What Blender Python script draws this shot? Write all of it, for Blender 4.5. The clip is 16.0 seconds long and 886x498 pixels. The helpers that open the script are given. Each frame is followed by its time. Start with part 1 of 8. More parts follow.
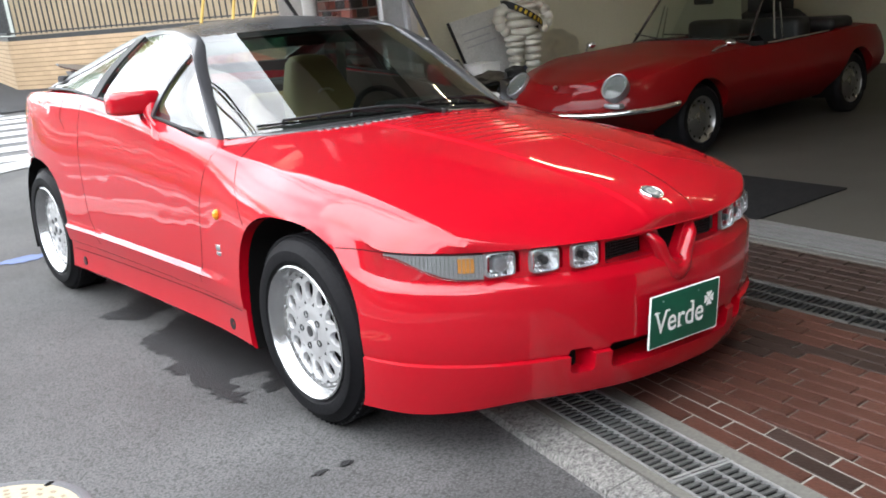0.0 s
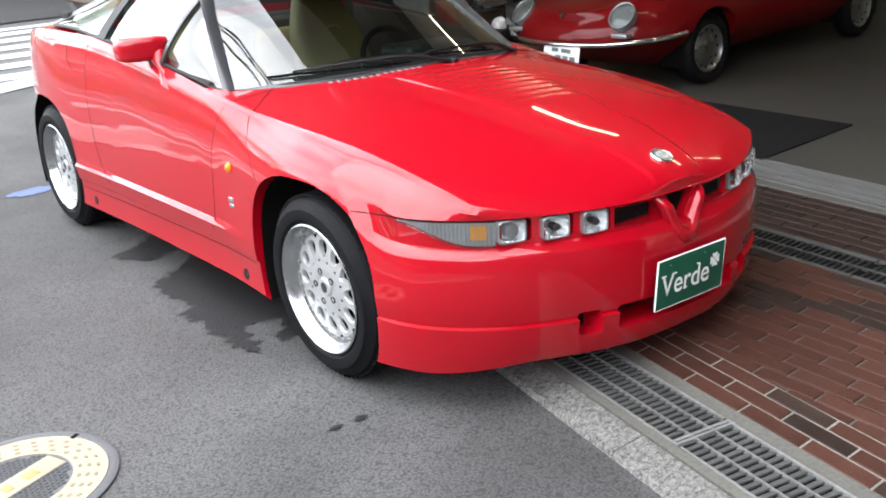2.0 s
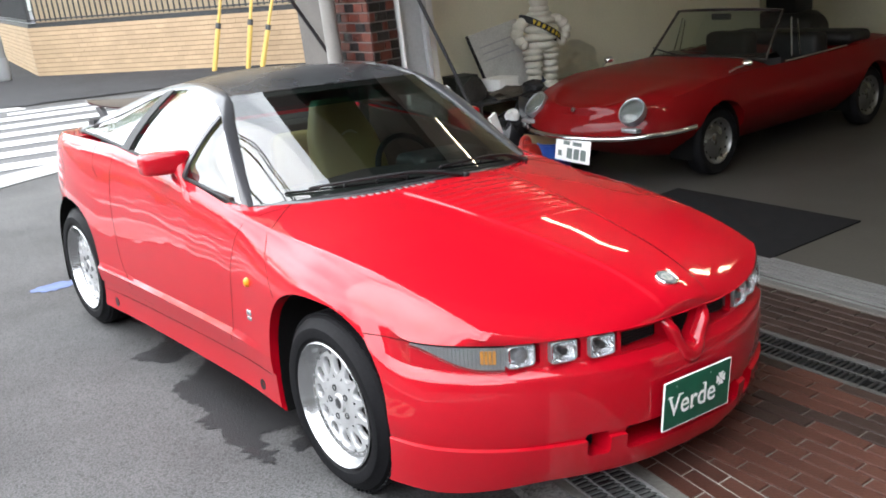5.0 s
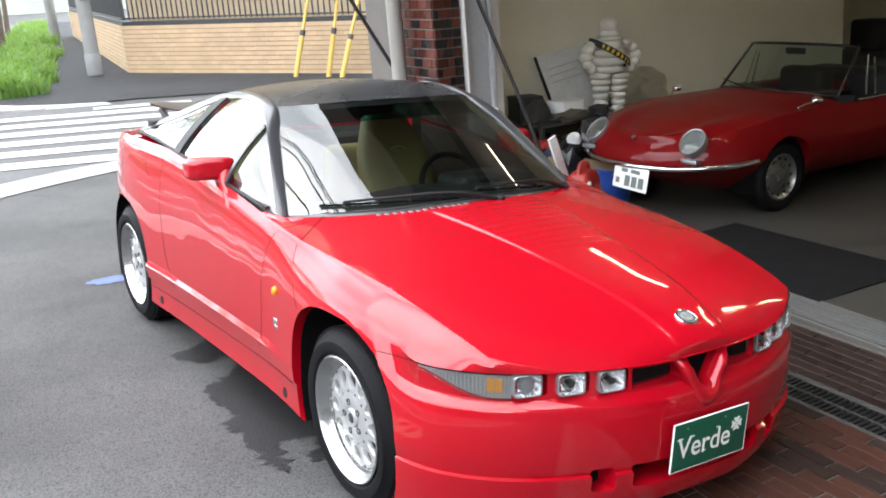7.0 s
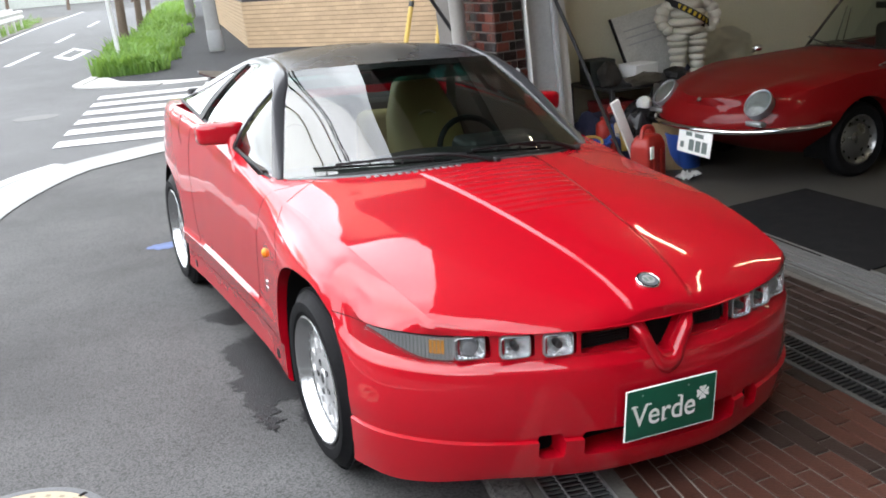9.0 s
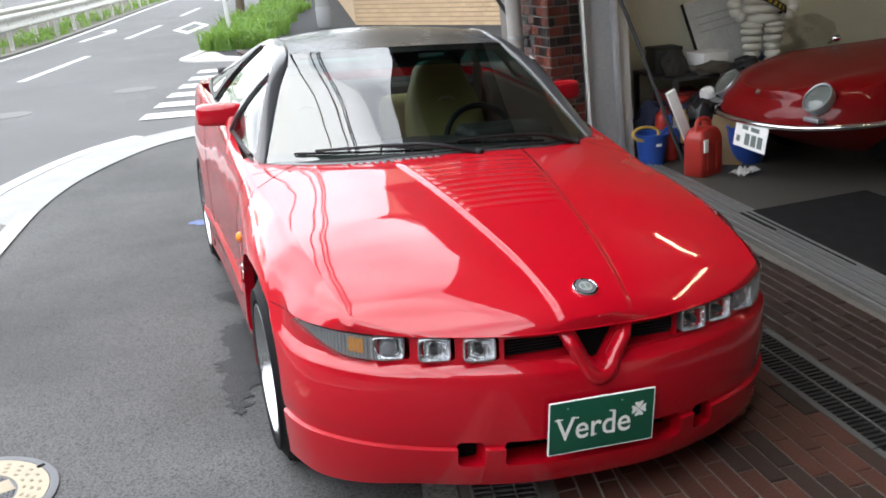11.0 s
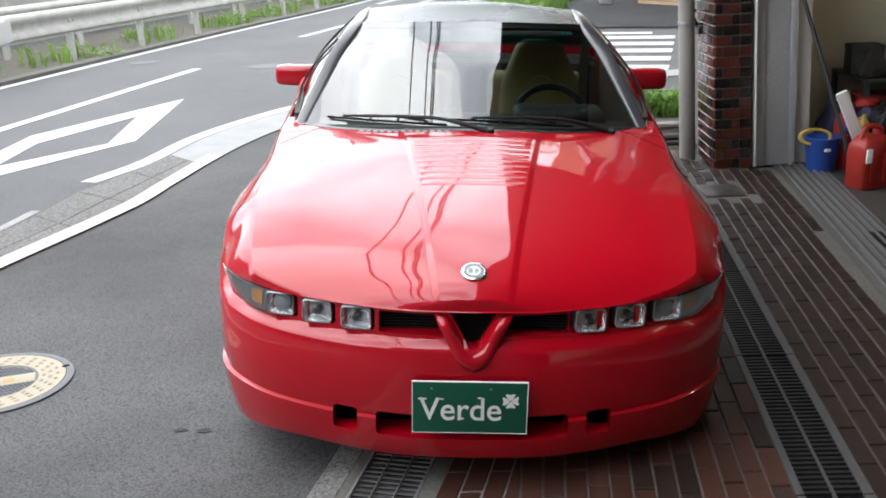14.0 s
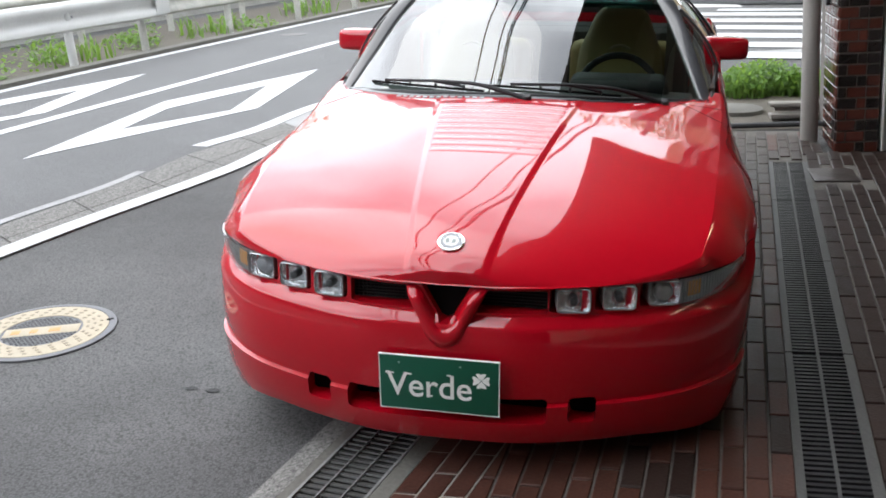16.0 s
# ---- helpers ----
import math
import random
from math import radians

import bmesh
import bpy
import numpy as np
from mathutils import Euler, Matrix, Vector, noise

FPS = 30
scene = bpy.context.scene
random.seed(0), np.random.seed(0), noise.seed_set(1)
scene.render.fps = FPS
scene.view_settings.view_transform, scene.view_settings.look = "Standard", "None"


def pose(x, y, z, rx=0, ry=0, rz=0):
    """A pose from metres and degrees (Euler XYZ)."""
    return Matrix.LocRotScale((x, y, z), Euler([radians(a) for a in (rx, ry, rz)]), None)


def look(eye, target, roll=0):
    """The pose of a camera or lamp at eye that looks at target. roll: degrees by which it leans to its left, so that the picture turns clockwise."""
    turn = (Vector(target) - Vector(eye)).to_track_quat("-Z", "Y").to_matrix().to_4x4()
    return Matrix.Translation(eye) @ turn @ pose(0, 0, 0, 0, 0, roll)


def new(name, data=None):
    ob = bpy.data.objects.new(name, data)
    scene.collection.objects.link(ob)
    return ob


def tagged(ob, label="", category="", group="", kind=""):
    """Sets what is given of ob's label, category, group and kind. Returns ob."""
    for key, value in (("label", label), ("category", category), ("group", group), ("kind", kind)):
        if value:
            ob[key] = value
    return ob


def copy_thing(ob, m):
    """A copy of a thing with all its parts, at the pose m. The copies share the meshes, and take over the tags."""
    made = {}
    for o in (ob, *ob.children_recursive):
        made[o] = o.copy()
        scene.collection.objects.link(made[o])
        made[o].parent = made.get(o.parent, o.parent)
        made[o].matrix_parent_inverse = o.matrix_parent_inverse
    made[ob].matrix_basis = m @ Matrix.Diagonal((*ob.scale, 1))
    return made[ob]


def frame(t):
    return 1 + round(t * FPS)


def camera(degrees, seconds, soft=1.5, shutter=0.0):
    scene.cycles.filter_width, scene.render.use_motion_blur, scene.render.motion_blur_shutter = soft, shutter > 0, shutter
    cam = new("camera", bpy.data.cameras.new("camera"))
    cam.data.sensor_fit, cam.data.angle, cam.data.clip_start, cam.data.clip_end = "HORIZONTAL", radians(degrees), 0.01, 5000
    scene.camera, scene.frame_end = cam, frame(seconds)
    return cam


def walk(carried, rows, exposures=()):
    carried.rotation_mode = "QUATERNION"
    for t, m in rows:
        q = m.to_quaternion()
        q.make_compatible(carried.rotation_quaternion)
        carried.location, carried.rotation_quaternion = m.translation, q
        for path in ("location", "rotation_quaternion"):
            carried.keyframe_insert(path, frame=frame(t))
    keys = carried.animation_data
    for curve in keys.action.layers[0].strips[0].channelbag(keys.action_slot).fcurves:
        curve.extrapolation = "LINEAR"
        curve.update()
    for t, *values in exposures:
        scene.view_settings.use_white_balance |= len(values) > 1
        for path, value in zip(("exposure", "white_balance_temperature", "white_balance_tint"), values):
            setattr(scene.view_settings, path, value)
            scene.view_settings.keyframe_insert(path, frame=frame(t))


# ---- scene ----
cam = camera(47.8, 16.0, soft=1.8)
PATH = [
    (0, (-2.328, -1.895, 1.338), (-1.148, -0.363, 0.83), -5.0),
    (0.5, (-2.345, -1.896, 1.397), (-1.203, -0.363, 0.811), -5.9),
    (1, (-2.351, -1.895, 1.444), (-1.238, -0.365, 0.795), -6.0),
    (1.5, (-2.351, -1.888, 1.49), (-1.234, -0.379, 0.802), -5.5),
    (2, (-2.348, -1.879, 1.53), (-1.213, -0.383, 0.838), -4.9),
    (2.5, (-2.34, -1.867, 1.565), (-1.207, -0.364, 0.89), -5.0),
    (3, (-2.338, -1.858, 1.596), (-1.21, -0.345, 0.932), -5.2),
    (3.5, (-2.34, -1.861, 1.641), (-1.211, -0.345, 0.989), -5.1),
    (4, (-2.349, -1.885, 1.687), (-1.217, -0.358, 1.067), -5.0),
    (4.2, (-2.363, -1.919, 1.707), (-1.229, -0.386, 1.103), -5.2),
    (6.3, (-2.292, -1.932, 1.744), (-1.168, -0.365, 1.213), -3.5),
    (6.5, (-2.291, -1.95, 1.75), (-1.183, -0.371, 1.222), -3.1),
    (7, (-2.189, -2.03, 1.745), (-1.166, -0.395, 1.215), -2.6),
    (7.5, (-2.071, -2.101, 1.73), (-1.126, -0.423, 1.191), -3.2),
    (8, (-1.976, -2.134, 1.694), (-1.086, -0.427, 1.152), -3.8),
    (8.2, (-1.926, -2.161, 1.689), (-1.058, -0.447, 1.134), -4.1),
    (10.3, (-1.257, -2.371, 1.621), (-0.649, -0.549, 1.062), -4.4),
    (10.5, (-1.21, -2.371, 1.622), (-0.625, -0.544, 1.058), -4.4),
    (11, (-1.109, -2.379, 1.64), (-0.571, -0.544, 1.053), -4.2),
    (11.5, (-0.937, -2.437, 1.653), (-0.478, -0.584, 1.055), -4.1),
    (12, (-0.738, -2.502, 1.666), (-0.385, -0.63, 1.058), -3.0),
    (12.5, (-0.58, -2.521, 1.622), (-0.315, -0.632, 1.019), -2.4),
    (13, (-0.394, -2.526, 1.592), (-0.229, -0.629, 0.982), -2.3),
    (13.5, (-0.175, -2.576, 1.596), (-0.132, -0.672, 0.986), -2.0),
    (14, (0.024, -2.599, 1.588), (-0.033, -0.692, 0.987), -2.1),
    (14.5, (0.161, -2.562, 1.55), (0.07, -0.652, 0.961), -1.9),
    (15, (0.269, -2.511, 1.531), (0.127, -0.604, 0.945), -1.7),
    (15.5, (0.388, -2.458, 1.508), (0.132, -0.567, 0.911), -1.9),
    (16, (0.541, -2.406, 1.491), (0.143, -0.549, 0.865), -2.6),
]
walk(cam, [(t, look(eye, target, roll)) for t, eye, target, roll in PATH],
     [(0, 0.34), (4, 0.40), (6.5, 0.42), (7, 0.37), (8, 0.13), (10.5, 0.05), (11.5, -0.09), (13, -0.15), (16.0, -0.16)])

# ---- light ----
world = bpy.data.worlds.new("sky")
scene.world = world
world.use_nodes = True
wn, wl = world.node_tree.nodes, world.node_tree.links
wn.clear()
w_out = wn.new("ShaderNodeOutputWorld")
w_bg = wn.new("ShaderNodeBackground")
w_sky = wn.new("ShaderNodeTexSky")
w_sky.sky_type = 'NISHITA'
w_sky.sun_disc = False
w_sky.sun_elevation = radians(58)
w_sky.sun_rotation = radians(-60)
w_sky.air_density, w_sky.dust_density = 1.2, 2.5
w_map = wn.new("ShaderNodeTexCoord")
w_noise = wn.new("ShaderNodeTexNoise")
w_noise.inputs["Scale"].default_value = 2.6
w_noise.inputs["Detail"].default_value = 6
w_noise.inputs["Roughness"].default_value = 0.55
w_ramp = wn.new("ShaderNodeValToRGB")
w_ramp.color_ramp.elements[0].position, w_ramp.color_ramp.elements[1].position = 0.20, 0.58
w_mix = wn.new("ShaderNodeMix")
w_mix.data_type = 'RGBA'
w_mix.inputs["B"].default_value = (36.0, 37.6, 40.2, 1)
wl.new(w_map.outputs["Generated"], w_noise.inputs["Vector"])
wl.new(w_noise.outputs["Fac"], w_ramp.inputs["Fac"])
wl.new(w_ramp.outputs["Color"], w_mix.inputs["Factor"])
wl.new(w_sky.outputs["Color"], w_mix.inputs["A"])
wl.new(w_mix.outputs["Result"], w_bg.inputs["Color"])
wl.new(w_bg.outputs["Background"], w_out.inputs["Surface"])
w_bg.inputs["Strength"].default_value = 0.15

sun = new("sun", bpy.data.lights.new("sun", 'SUN'))
sun.data.energy, sun.data.angle, sun.data.color = 1.2, radians(60), (1, 0.97, 0.92)
sun.matrix_world = look((-5, 3, 10), (0, 1, 0))


# ---- materials ----
def mat(name, color, rough=0.6, metal=0.0, var=0.12, scale=6.0, fine=90.0, bump=0.0, coat=0.0, rand=0.0,
        stretch=(1, 1, 1), spec=0.5, island=False):
    """A surface with colour that varies at two scales, in object space, and a fine relief."""
    m = bpy.data.materials.new(name)
    m.use_nodes = True
    n, l = m.node_tree.nodes, m.node_tree.links
    b = n["Principled BSDF"]
    co = n.new("ShaderNodeTexCoord")
    mp = n.new("ShaderNodeMapping")
    mp.inputs["Scale"].default_value = stretch
    l.new(co.outputs["Object"], mp.inputs["Vector"])
    big = n.new("ShaderNodeTexNoise")
    big.inputs["Scale"].default_value = scale
    big.inputs["Detail"].default_value = 5
    small = n.new("ShaderNodeTexNoise")
    small.inputs["Scale"].default_value = fine
    small.inputs["Detail"].default_value = 3
    for t in (big, small):
        l.new(mp.outputs["Vector"], t.inputs["Vector"])
    add = n.new("ShaderNodeMath")
    add.operation = 'ADD'
    l.new(big.outputs["Fac"], add.inputs[0])
    l.new(small.outputs["Fac"], add.inputs[1])
    rng = n.new("ShaderNodeMapRange")
    rng.inputs["From Min"].default_value, rng.inputs["From Max"].default_value = 0.6, 1.4
    rng.inputs["To Min"].default_value, rng.inputs["To Max"].default_value = 1 - var, 1 + var
    l.new(add.outputs[0], rng.inputs["Value"])
    val = rng.outputs["Result"]
    if rand:
        src = n.new("ShaderNodeNewGeometry").outputs["Random Per Island"] if island else n.new("ShaderNodeObjectInfo").outputs["Random"]
        r2 = n.new("ShaderNodeMapRange")
        r2.inputs["To Min"].default_value, r2.inputs["To Max"].default_value = 1 - rand, 1 + rand
        l.new(src, r2.inputs["Value"])
        mul = n.new("ShaderNodeMath")
        mul.operation = 'MULTIPLY'
        l.new(val, mul.inputs[0])
        l.new(r2.outputs["Result"], mul.inputs[1])
        val = mul.outputs[0]
    vm = n.new("ShaderNodeVectorMath")
    vm.operation = 'SCALE'
    vm.inputs[0].default_value = color
    l.new(val, vm.inputs["Scale"])
    l.new(vm.outputs["Vector"], b.inputs["Base Color"])
    b.inputs["Roughness"].default_value, b.inputs["Metallic"].default_value = rough, metal
    b.inputs["Specular IOR Level"].default_value = spec
    if coat:
        b.inputs["Coat Weight"].default_value, b.inputs["Coat Roughness"].default_value = coat, 0.035
        b.inputs["Coat IOR"].default_value = 1.53
    else:
        rr = n.new("ShaderNodeMapRange")
        rr.inputs["To Min"].default_value, rr.inputs["To Max"].default_value = max(rough - 0.12, 0.02), min(rough + 0.1, 1)
        l.new(big.outputs["Fac"], rr.inputs["Value"])
        l.new(rr.outputs["Result"], b.inputs["Roughness"])
    if bump:
        bp = n.new("ShaderNodeBump")
        bp.inputs["Strength"].default_value, bp.inputs["Distance"].default_value = min(bump, 1), 0.004
        l.new(small.outputs["Fac"], bp.inputs["Height"])
        l.new(bp.outputs["Normal"], b.inputs["Normal"])
    return m


def glass(name, color=(0.9, 0.95, 0.95), rough=0.0, gloss=0.06):
    """Thin pane: see-through with a mirror sheen that grows at grazing angles."""
    m = bpy.data.materials.new(name)
    m.use_nodes = True
    n, l = m.node_tree.nodes, m.node_tree.links
    n.clear()
    out = n.new("ShaderNodeOutputMaterial")
    tr = n.new("ShaderNodeBsdfTransparent")
    tr.inputs["Color"].default_value = (*color, 1)
    gl = n.new("ShaderNodeBsdfGlossy")
    gl.inputs["Roughness"].default_value = rough
    gl.inputs["Color"].default_value = (1, 1, 1, 1)
    fr = n.new("ShaderNodeLayerWeight")
    fr.inputs["Blend"].default_value = 0.5
    pw = n.new("ShaderNodeMath")
    pw.operation = 'POWER'
    pw.inputs[1].default_value = 4.0
    l.new(fr.outputs["Facing"], pw.inputs[0])
    ad = n.new("ShaderNodeMath")
    ad.operation = 'MULTIPLY_ADD'
    ad.inputs[1].default_value, ad.inputs[2].default_value = 0.9, gloss
    mx = n.new("ShaderNodeMixShader")
    l.new(pw.outputs[0], ad.inputs[0])
    l.new(ad.outputs[0], mx.inputs["Fac"])
    l.new(tr.outputs["BSDF"], mx.inputs[1])
    l.new(gl.outputs["BSDF"], mx.inputs[2])
    l.new(mx.outputs["Shader"], out.inputs["Surface"])
    return m


RED = mat("red_paint", (0.37, 0.0016, 0.0095), 0.45, 0, 0.03, 2, 40, coat=1.0, spec=0.05)
# pressed panels are never quite true: a slow ripple in the red paint
rn, rl = RED.node_tree.nodes, RED.node_tree.links
r_co, r_no, r_bp = rn.new("ShaderNodeTexCoord"), rn.new("ShaderNodeTexNoise"), rn.new("ShaderNodeBump")
r_no.inputs["Scale"].default_value, r_no.inputs["Detail"].default_value = 3.2, 1.2
r_bp.inputs["Strength"].default_value, r_bp.inputs["Distance"].default_value = 0.11, 0.02
rl.new(r_co.outputs["Object"], r_no.inputs["Vector"])
rl.new(r_no.outputs["Fac"], r_bp.inputs["Height"])
# upright flanks are wavier than the bonnet
r_ge, r_sx, r_ab, r_mr = rn.new("ShaderNodeNewGeometry"), rn.new("ShaderNodeSeparateXYZ"), rn.new("ShaderNodeMath"), rn.new("ShaderNodeMapRange")
r_ab.operation = 'ABSOLUTE'
r_mr.inputs["From Min"].default_value, r_mr.inputs["From Max"].default_value = 0.6, 0.92
r_mr.inputs["To Min"].default_value, r_mr.inputs["To Max"].default_value = 0.11, 0.30
rl.new(r_ge.outputs["Normal"], r_sx.inputs["Vector"])
rl.new(r_sx.outputs["X"], r_ab.inputs[0])
rl.new(r_ab.outputs[0], r_mr.inputs["Value"])
rl.new(r_mr.outputs["Result"], r_bp.inputs["Strength"])
rl.new(r_bp.outputs["Normal"], rn["Principled BSDF"].inputs["Coat Normal"])
DARK_RED = mat("dark_red_paint", (0.14, 0.003, 0.004), 0.45, 0, 0.04, 2, 40, coat=0.34, spec=0.05)
BLACK_ROOF = mat("satin_black_paint", (0.020, 0.022, 0.025), 0.28, 0, 0.1, 3, 60)
PILLAR_GREY = mat("satin_grey_paint", (0.040, 0.041, 0.045), 0.30, 0, 0.06, 3, 60, coat=0.4)
BLACK = mat("black_plastic", (0.010, 0.010, 0.011), 0.5, 0, 0.15, 8, 120, 0.15, spec=0.3)
# near-black; carries the shade of gaps and hollows, and colours wiper rubber
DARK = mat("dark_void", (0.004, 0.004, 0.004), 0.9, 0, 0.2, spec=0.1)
RUBBER = mat("tyre_rubber", (0.007, 0.007, 0.008), 0.62, 0, 0.3, 9, 80, 0.3, spec=0.10)
ALLOY = mat("silver_alloy", (0.50, 0.505, 0.51), 0.36, 0.55, 0.06, 12, 80)
POLISHED = mat("polished_alloy", (0.46, 0.465, 0.47), 0.22, 0.9, 0.04, 12, 80)
CHROME = mat("chrome", (0.85, 0.86, 0.87), 0.07, 1.0, 0.03)
REFLECTOR = mat("lamp_reflector", (0.92, 0.93, 0.94), 0.13, 0.95, 0.25, 40, 75, 1.0)
REFLECTOR.node_tree.nodes["Bump"].inputs["Distance"].default_value = 0.02
LENS = glass("lamp_lens", (0.96, 0.97, 0.98), 0.02, 0.04)
SMOKED = glass("smoked_lens", (0.86, 0.87, 0.87), 0.05, 0.05)
AMBER = mat("amber_plastic", (0.75, 0.27, 0.02), 0.3, 0, 0.1, 20, 120)
AMBER_LENS = mat("amber_lens", (0.72, 0.29, 0.03), 0.35, 0, 0.25, 60, 160, 0.5)
SCREEN = glass("windscreen_glass", (0.50, 0.585, 0.545), 0.0, 0.105)
TINT = glass("teal_tint", (0.10, 0.34, 0.32), 0.0, 0.0)
SIDE_GLASS = glass("side_glass", (0.46, 0.54, 0.52), 0.0, 0.15)
LEATHER = mat("tan_leather", (0.36, 0.28, 0.12), 0.55, 0, 0.12, 8, 150, 0.3)
GREEN = mat("green_enamel", (0.005, 0.085, 0.05), 0.35, 0, 0.05, 6, 80)
WHITE = mat("white_paint", (0.8, 0.8, 0.78), 0.5, 0, 0.06, 5, 80)
BLUE = mat("blue_plastic", (0.02, 0.07, 0.32), 0.4, 0, 0.12, 8, 90)
YELLOW = mat("yellow_plastic", (0.5, 0.34, 0.08), 0.5, 0, 0.12, 6, 90)
RED_PLASTIC = mat("red_plastic", (0.33, 0.02, 0.014), 0.45, 0, 0.15, 7, 90, 0.2)
STEEL = mat("galvanised_steel", (0.36, 0.37, 0.38), 0.45, 0.8, 0.15, 9, 120, 0.15)
DARK_STEEL = mat("dark_iron", (0.06, 0.062, 0.065), 0.5, 0.6, 0.25, 9, 90, 0.4)


# ---- mesh helpers ----
def catmull(points, n):
    """n points along a smooth curve through the given ones, evenly spaced."""
    p = np.array(points, float)
    q = np.vstack([2 * p[0] - p[1], p, 2 * p[-1] - p[-2]])
    fine = []
    for i in range(1, len(q) - 2):
        a, b, c, d = q[i - 1:i + 3]
        for t in np.linspace(0, 1, 24, endpoint=False):
            fine.append(0.5 * (2 * b + (c - a) * t + (2 * a - 5 * b + 4 * c - d) * t ** 2 + (3 * b - a - 3 * c + d) * t ** 3))
    fine = np.array(fine + [p[-1]])
    s = np.r_[0, np.cumsum(np.linalg.norm(np.diff(fine, axis=0), axis=1))]
    return np.array([[np.interp(v, s, fine[:, k]) for k in range(p.shape[1])] for v in np.linspace(0, s[-1], n)])


def smooth(a, b, v):
    t = min(max((v - a) / (b - a), 0), 1)
    return t * t * (3 - 2 * t)


def finish(ob, angle=38):
    me = ob.data
    for f in me.polygons:
        f.use_smooth = True
    me.set_sharp_from_angle(angle=radians(angle))
    return ob


def part(name, bm, material, parent=None, label="", angle=38, m=None):
    """Links a bmesh as one mesh object, under a thing or a part where one is given."""
    me = bpy.data.meshes.new(name)
    bmesh.ops.recalc_face_normals(bm, faces=bm.faces)
    bm.to_mesh(me)
    bm.free()
    me.materials.append(material)
    ob = finish(new(name, me), angle)
    if parent:
        ob.parent = parent
    if m is not None:
        ob.matrix_basis = m
    return tagged(ob, label)


def thing(name, m, label, category, group="", kind=""):
    ob = new(name)
    ob.empty_display_size = 0.1
    ob.matrix_basis = m
    return tagged(ob, label, category, group, kind)


def box(bm, lo, hi, bevel=0.0, m=None, segments=2):
    r = bmesh.ops.create_cube(bm, size=1)
    v = r["verts"]
    lo, hi = Vector(lo), Vector(hi)
    for p in v:
        p.co = Vector([(lo[k] + hi[k]) / 2 + p.co[k] * (hi[k] - lo[k]) for k in range(3)])
    if bevel:
        e = list({e for p in v for e in p.link_edges})
        r = bmesh.ops.bevel(bm, geom=e, offset=bevel, segments=segments, profile=0.5, affect='EDGES')
        v = list({p for f in r["faces"] for p in f.verts} | {p for p in v if p.is_valid})
    if m is not None:
        bmesh.ops.transform(bm, matrix=m, verts=v)
    return v


def boxes(*list_of):
    bm = bmesh.new()
    for b in list_of:
        box(bm, *b)
    return bm


def lathe(bm, profile, n=48, m=None, closed=False):
    """Turns (radius, height) pairs round the z axis."""
    rings = []
    for r, z in profile:
        rings.append([bm.verts.new((r * math.cos(2 * math.pi * k / n), r * math.sin(2 * math.pi * k / n), z)) for k in range(n)])
    pairs = list(zip(rings, rings[1:])) + ([(rings[-1], rings[0])] if closed else [])
    for a, b in pairs:
        for k in range(n):
            bm.faces.new((a[k], a[(k + 1) % n], b[(k + 1) % n], b[k]))
    if not closed:
        for ring, rz in ((rings[0], profile[0][0]), (rings[-1], profile[-1][0])):
            if rz > 1e-5:
                bm.faces.new(ring)
    v = [p for r in rings for p in r]
    if m is not None:
        bmesh.ops.transform(bm, matrix=m, verts=v)
    return v


def tube(bm, points, r, n=8, caps=True):
    """A round bar along points; r is one radius or one for each point."""
    pts = [Vector(p) for p in points]
    rad = r if isinstance(r, (list, tuple)) else [r] * len(pts)
    rings, side = [], None
    for i, p in enumerate(pts):
        d = (pts[min(i + 1, len(pts) - 1)] - pts[max(i - 1, 0)]).normalized()
        if side is None:
            side = d.orthogonal().normalized()
        side = (side - d * side.dot(d)).normalized()
        up = d.cross(side)
        rings.append([bm.verts.new(p + rad[i] * (math.cos(2 * math.pi * k / n) * side + math.sin(2 * math.pi * k / n) * up)) for k in range(n)])
    for a, b in zip(rings, rings[1:]):
        for k in range(n):
            bm.faces.new((a[k], a[(k + 1) % n], b[(k + 1) % n], b[k]))
    if caps:
        bm.faces.new(rings[0][::-1])
        bm.faces.new(rings[-1])
    return [v for ring in rings for v in ring]


def grid(bm, rows):
    """Faces between rows of points of the same length."""
    vs = [[bm.verts.new(p) for p in row] for row in rows]
    for a, b in zip(vs, vs[1:]):
        for k in range(len(a) - 1):
            bm.faces.new((a[k], a[k + 1], b[k + 1], b[k]))
    return vs


def thick(bm, rows, t):
    """A grid with thickness t, closed all round."""
    vs = grid(bm, rows)
    bm.normal_update()
    back = [[bm.verts.new(v.co - v.normal * t) for v in row] for row in vs]
    for a, b in zip(back, back[1:]):
        for k in range(len(a) - 1):
            bm.faces.new((a[k], b[k], b[k + 1], a[k + 1]))
    rim = [(i, 0) for i in range(len(vs))] + [(len(vs) - 1, k) for k in range(1, len(vs[0]))] + \
          [(i, len(vs[0]) - 1) for i in range(len(vs) - 2, -1, -1)] + [(0, k) for k in range(len(vs[0]) - 2, 0, -1)]
    for (a, b), (c, d) in zip(rim, rim[1:] + rim[:1]):
        bm.faces.new((vs[a][b], vs[c][d], back[c][d], back[a][b]))


def prism(bm, poly, z0, z1, m=None):
    """An upright block over a flat outline."""
    lo = [bm.verts.new((x, y, z0)) for x, y in poly]
    hi = [bm.verts.new((x, y, z1)) for x, y in poly]
    bm.faces.new(lo[::-1])
    bm.faces.new(hi)
    for k in range(len(poly)):
        j = (k + 1) % len(poly)
        bm.faces.new((lo[k], lo[j], hi[j], hi[k]))
    if m is not None:
        bmesh.ops.transform(bm, matrix=m, verts=lo + hi)
    return lo + hi


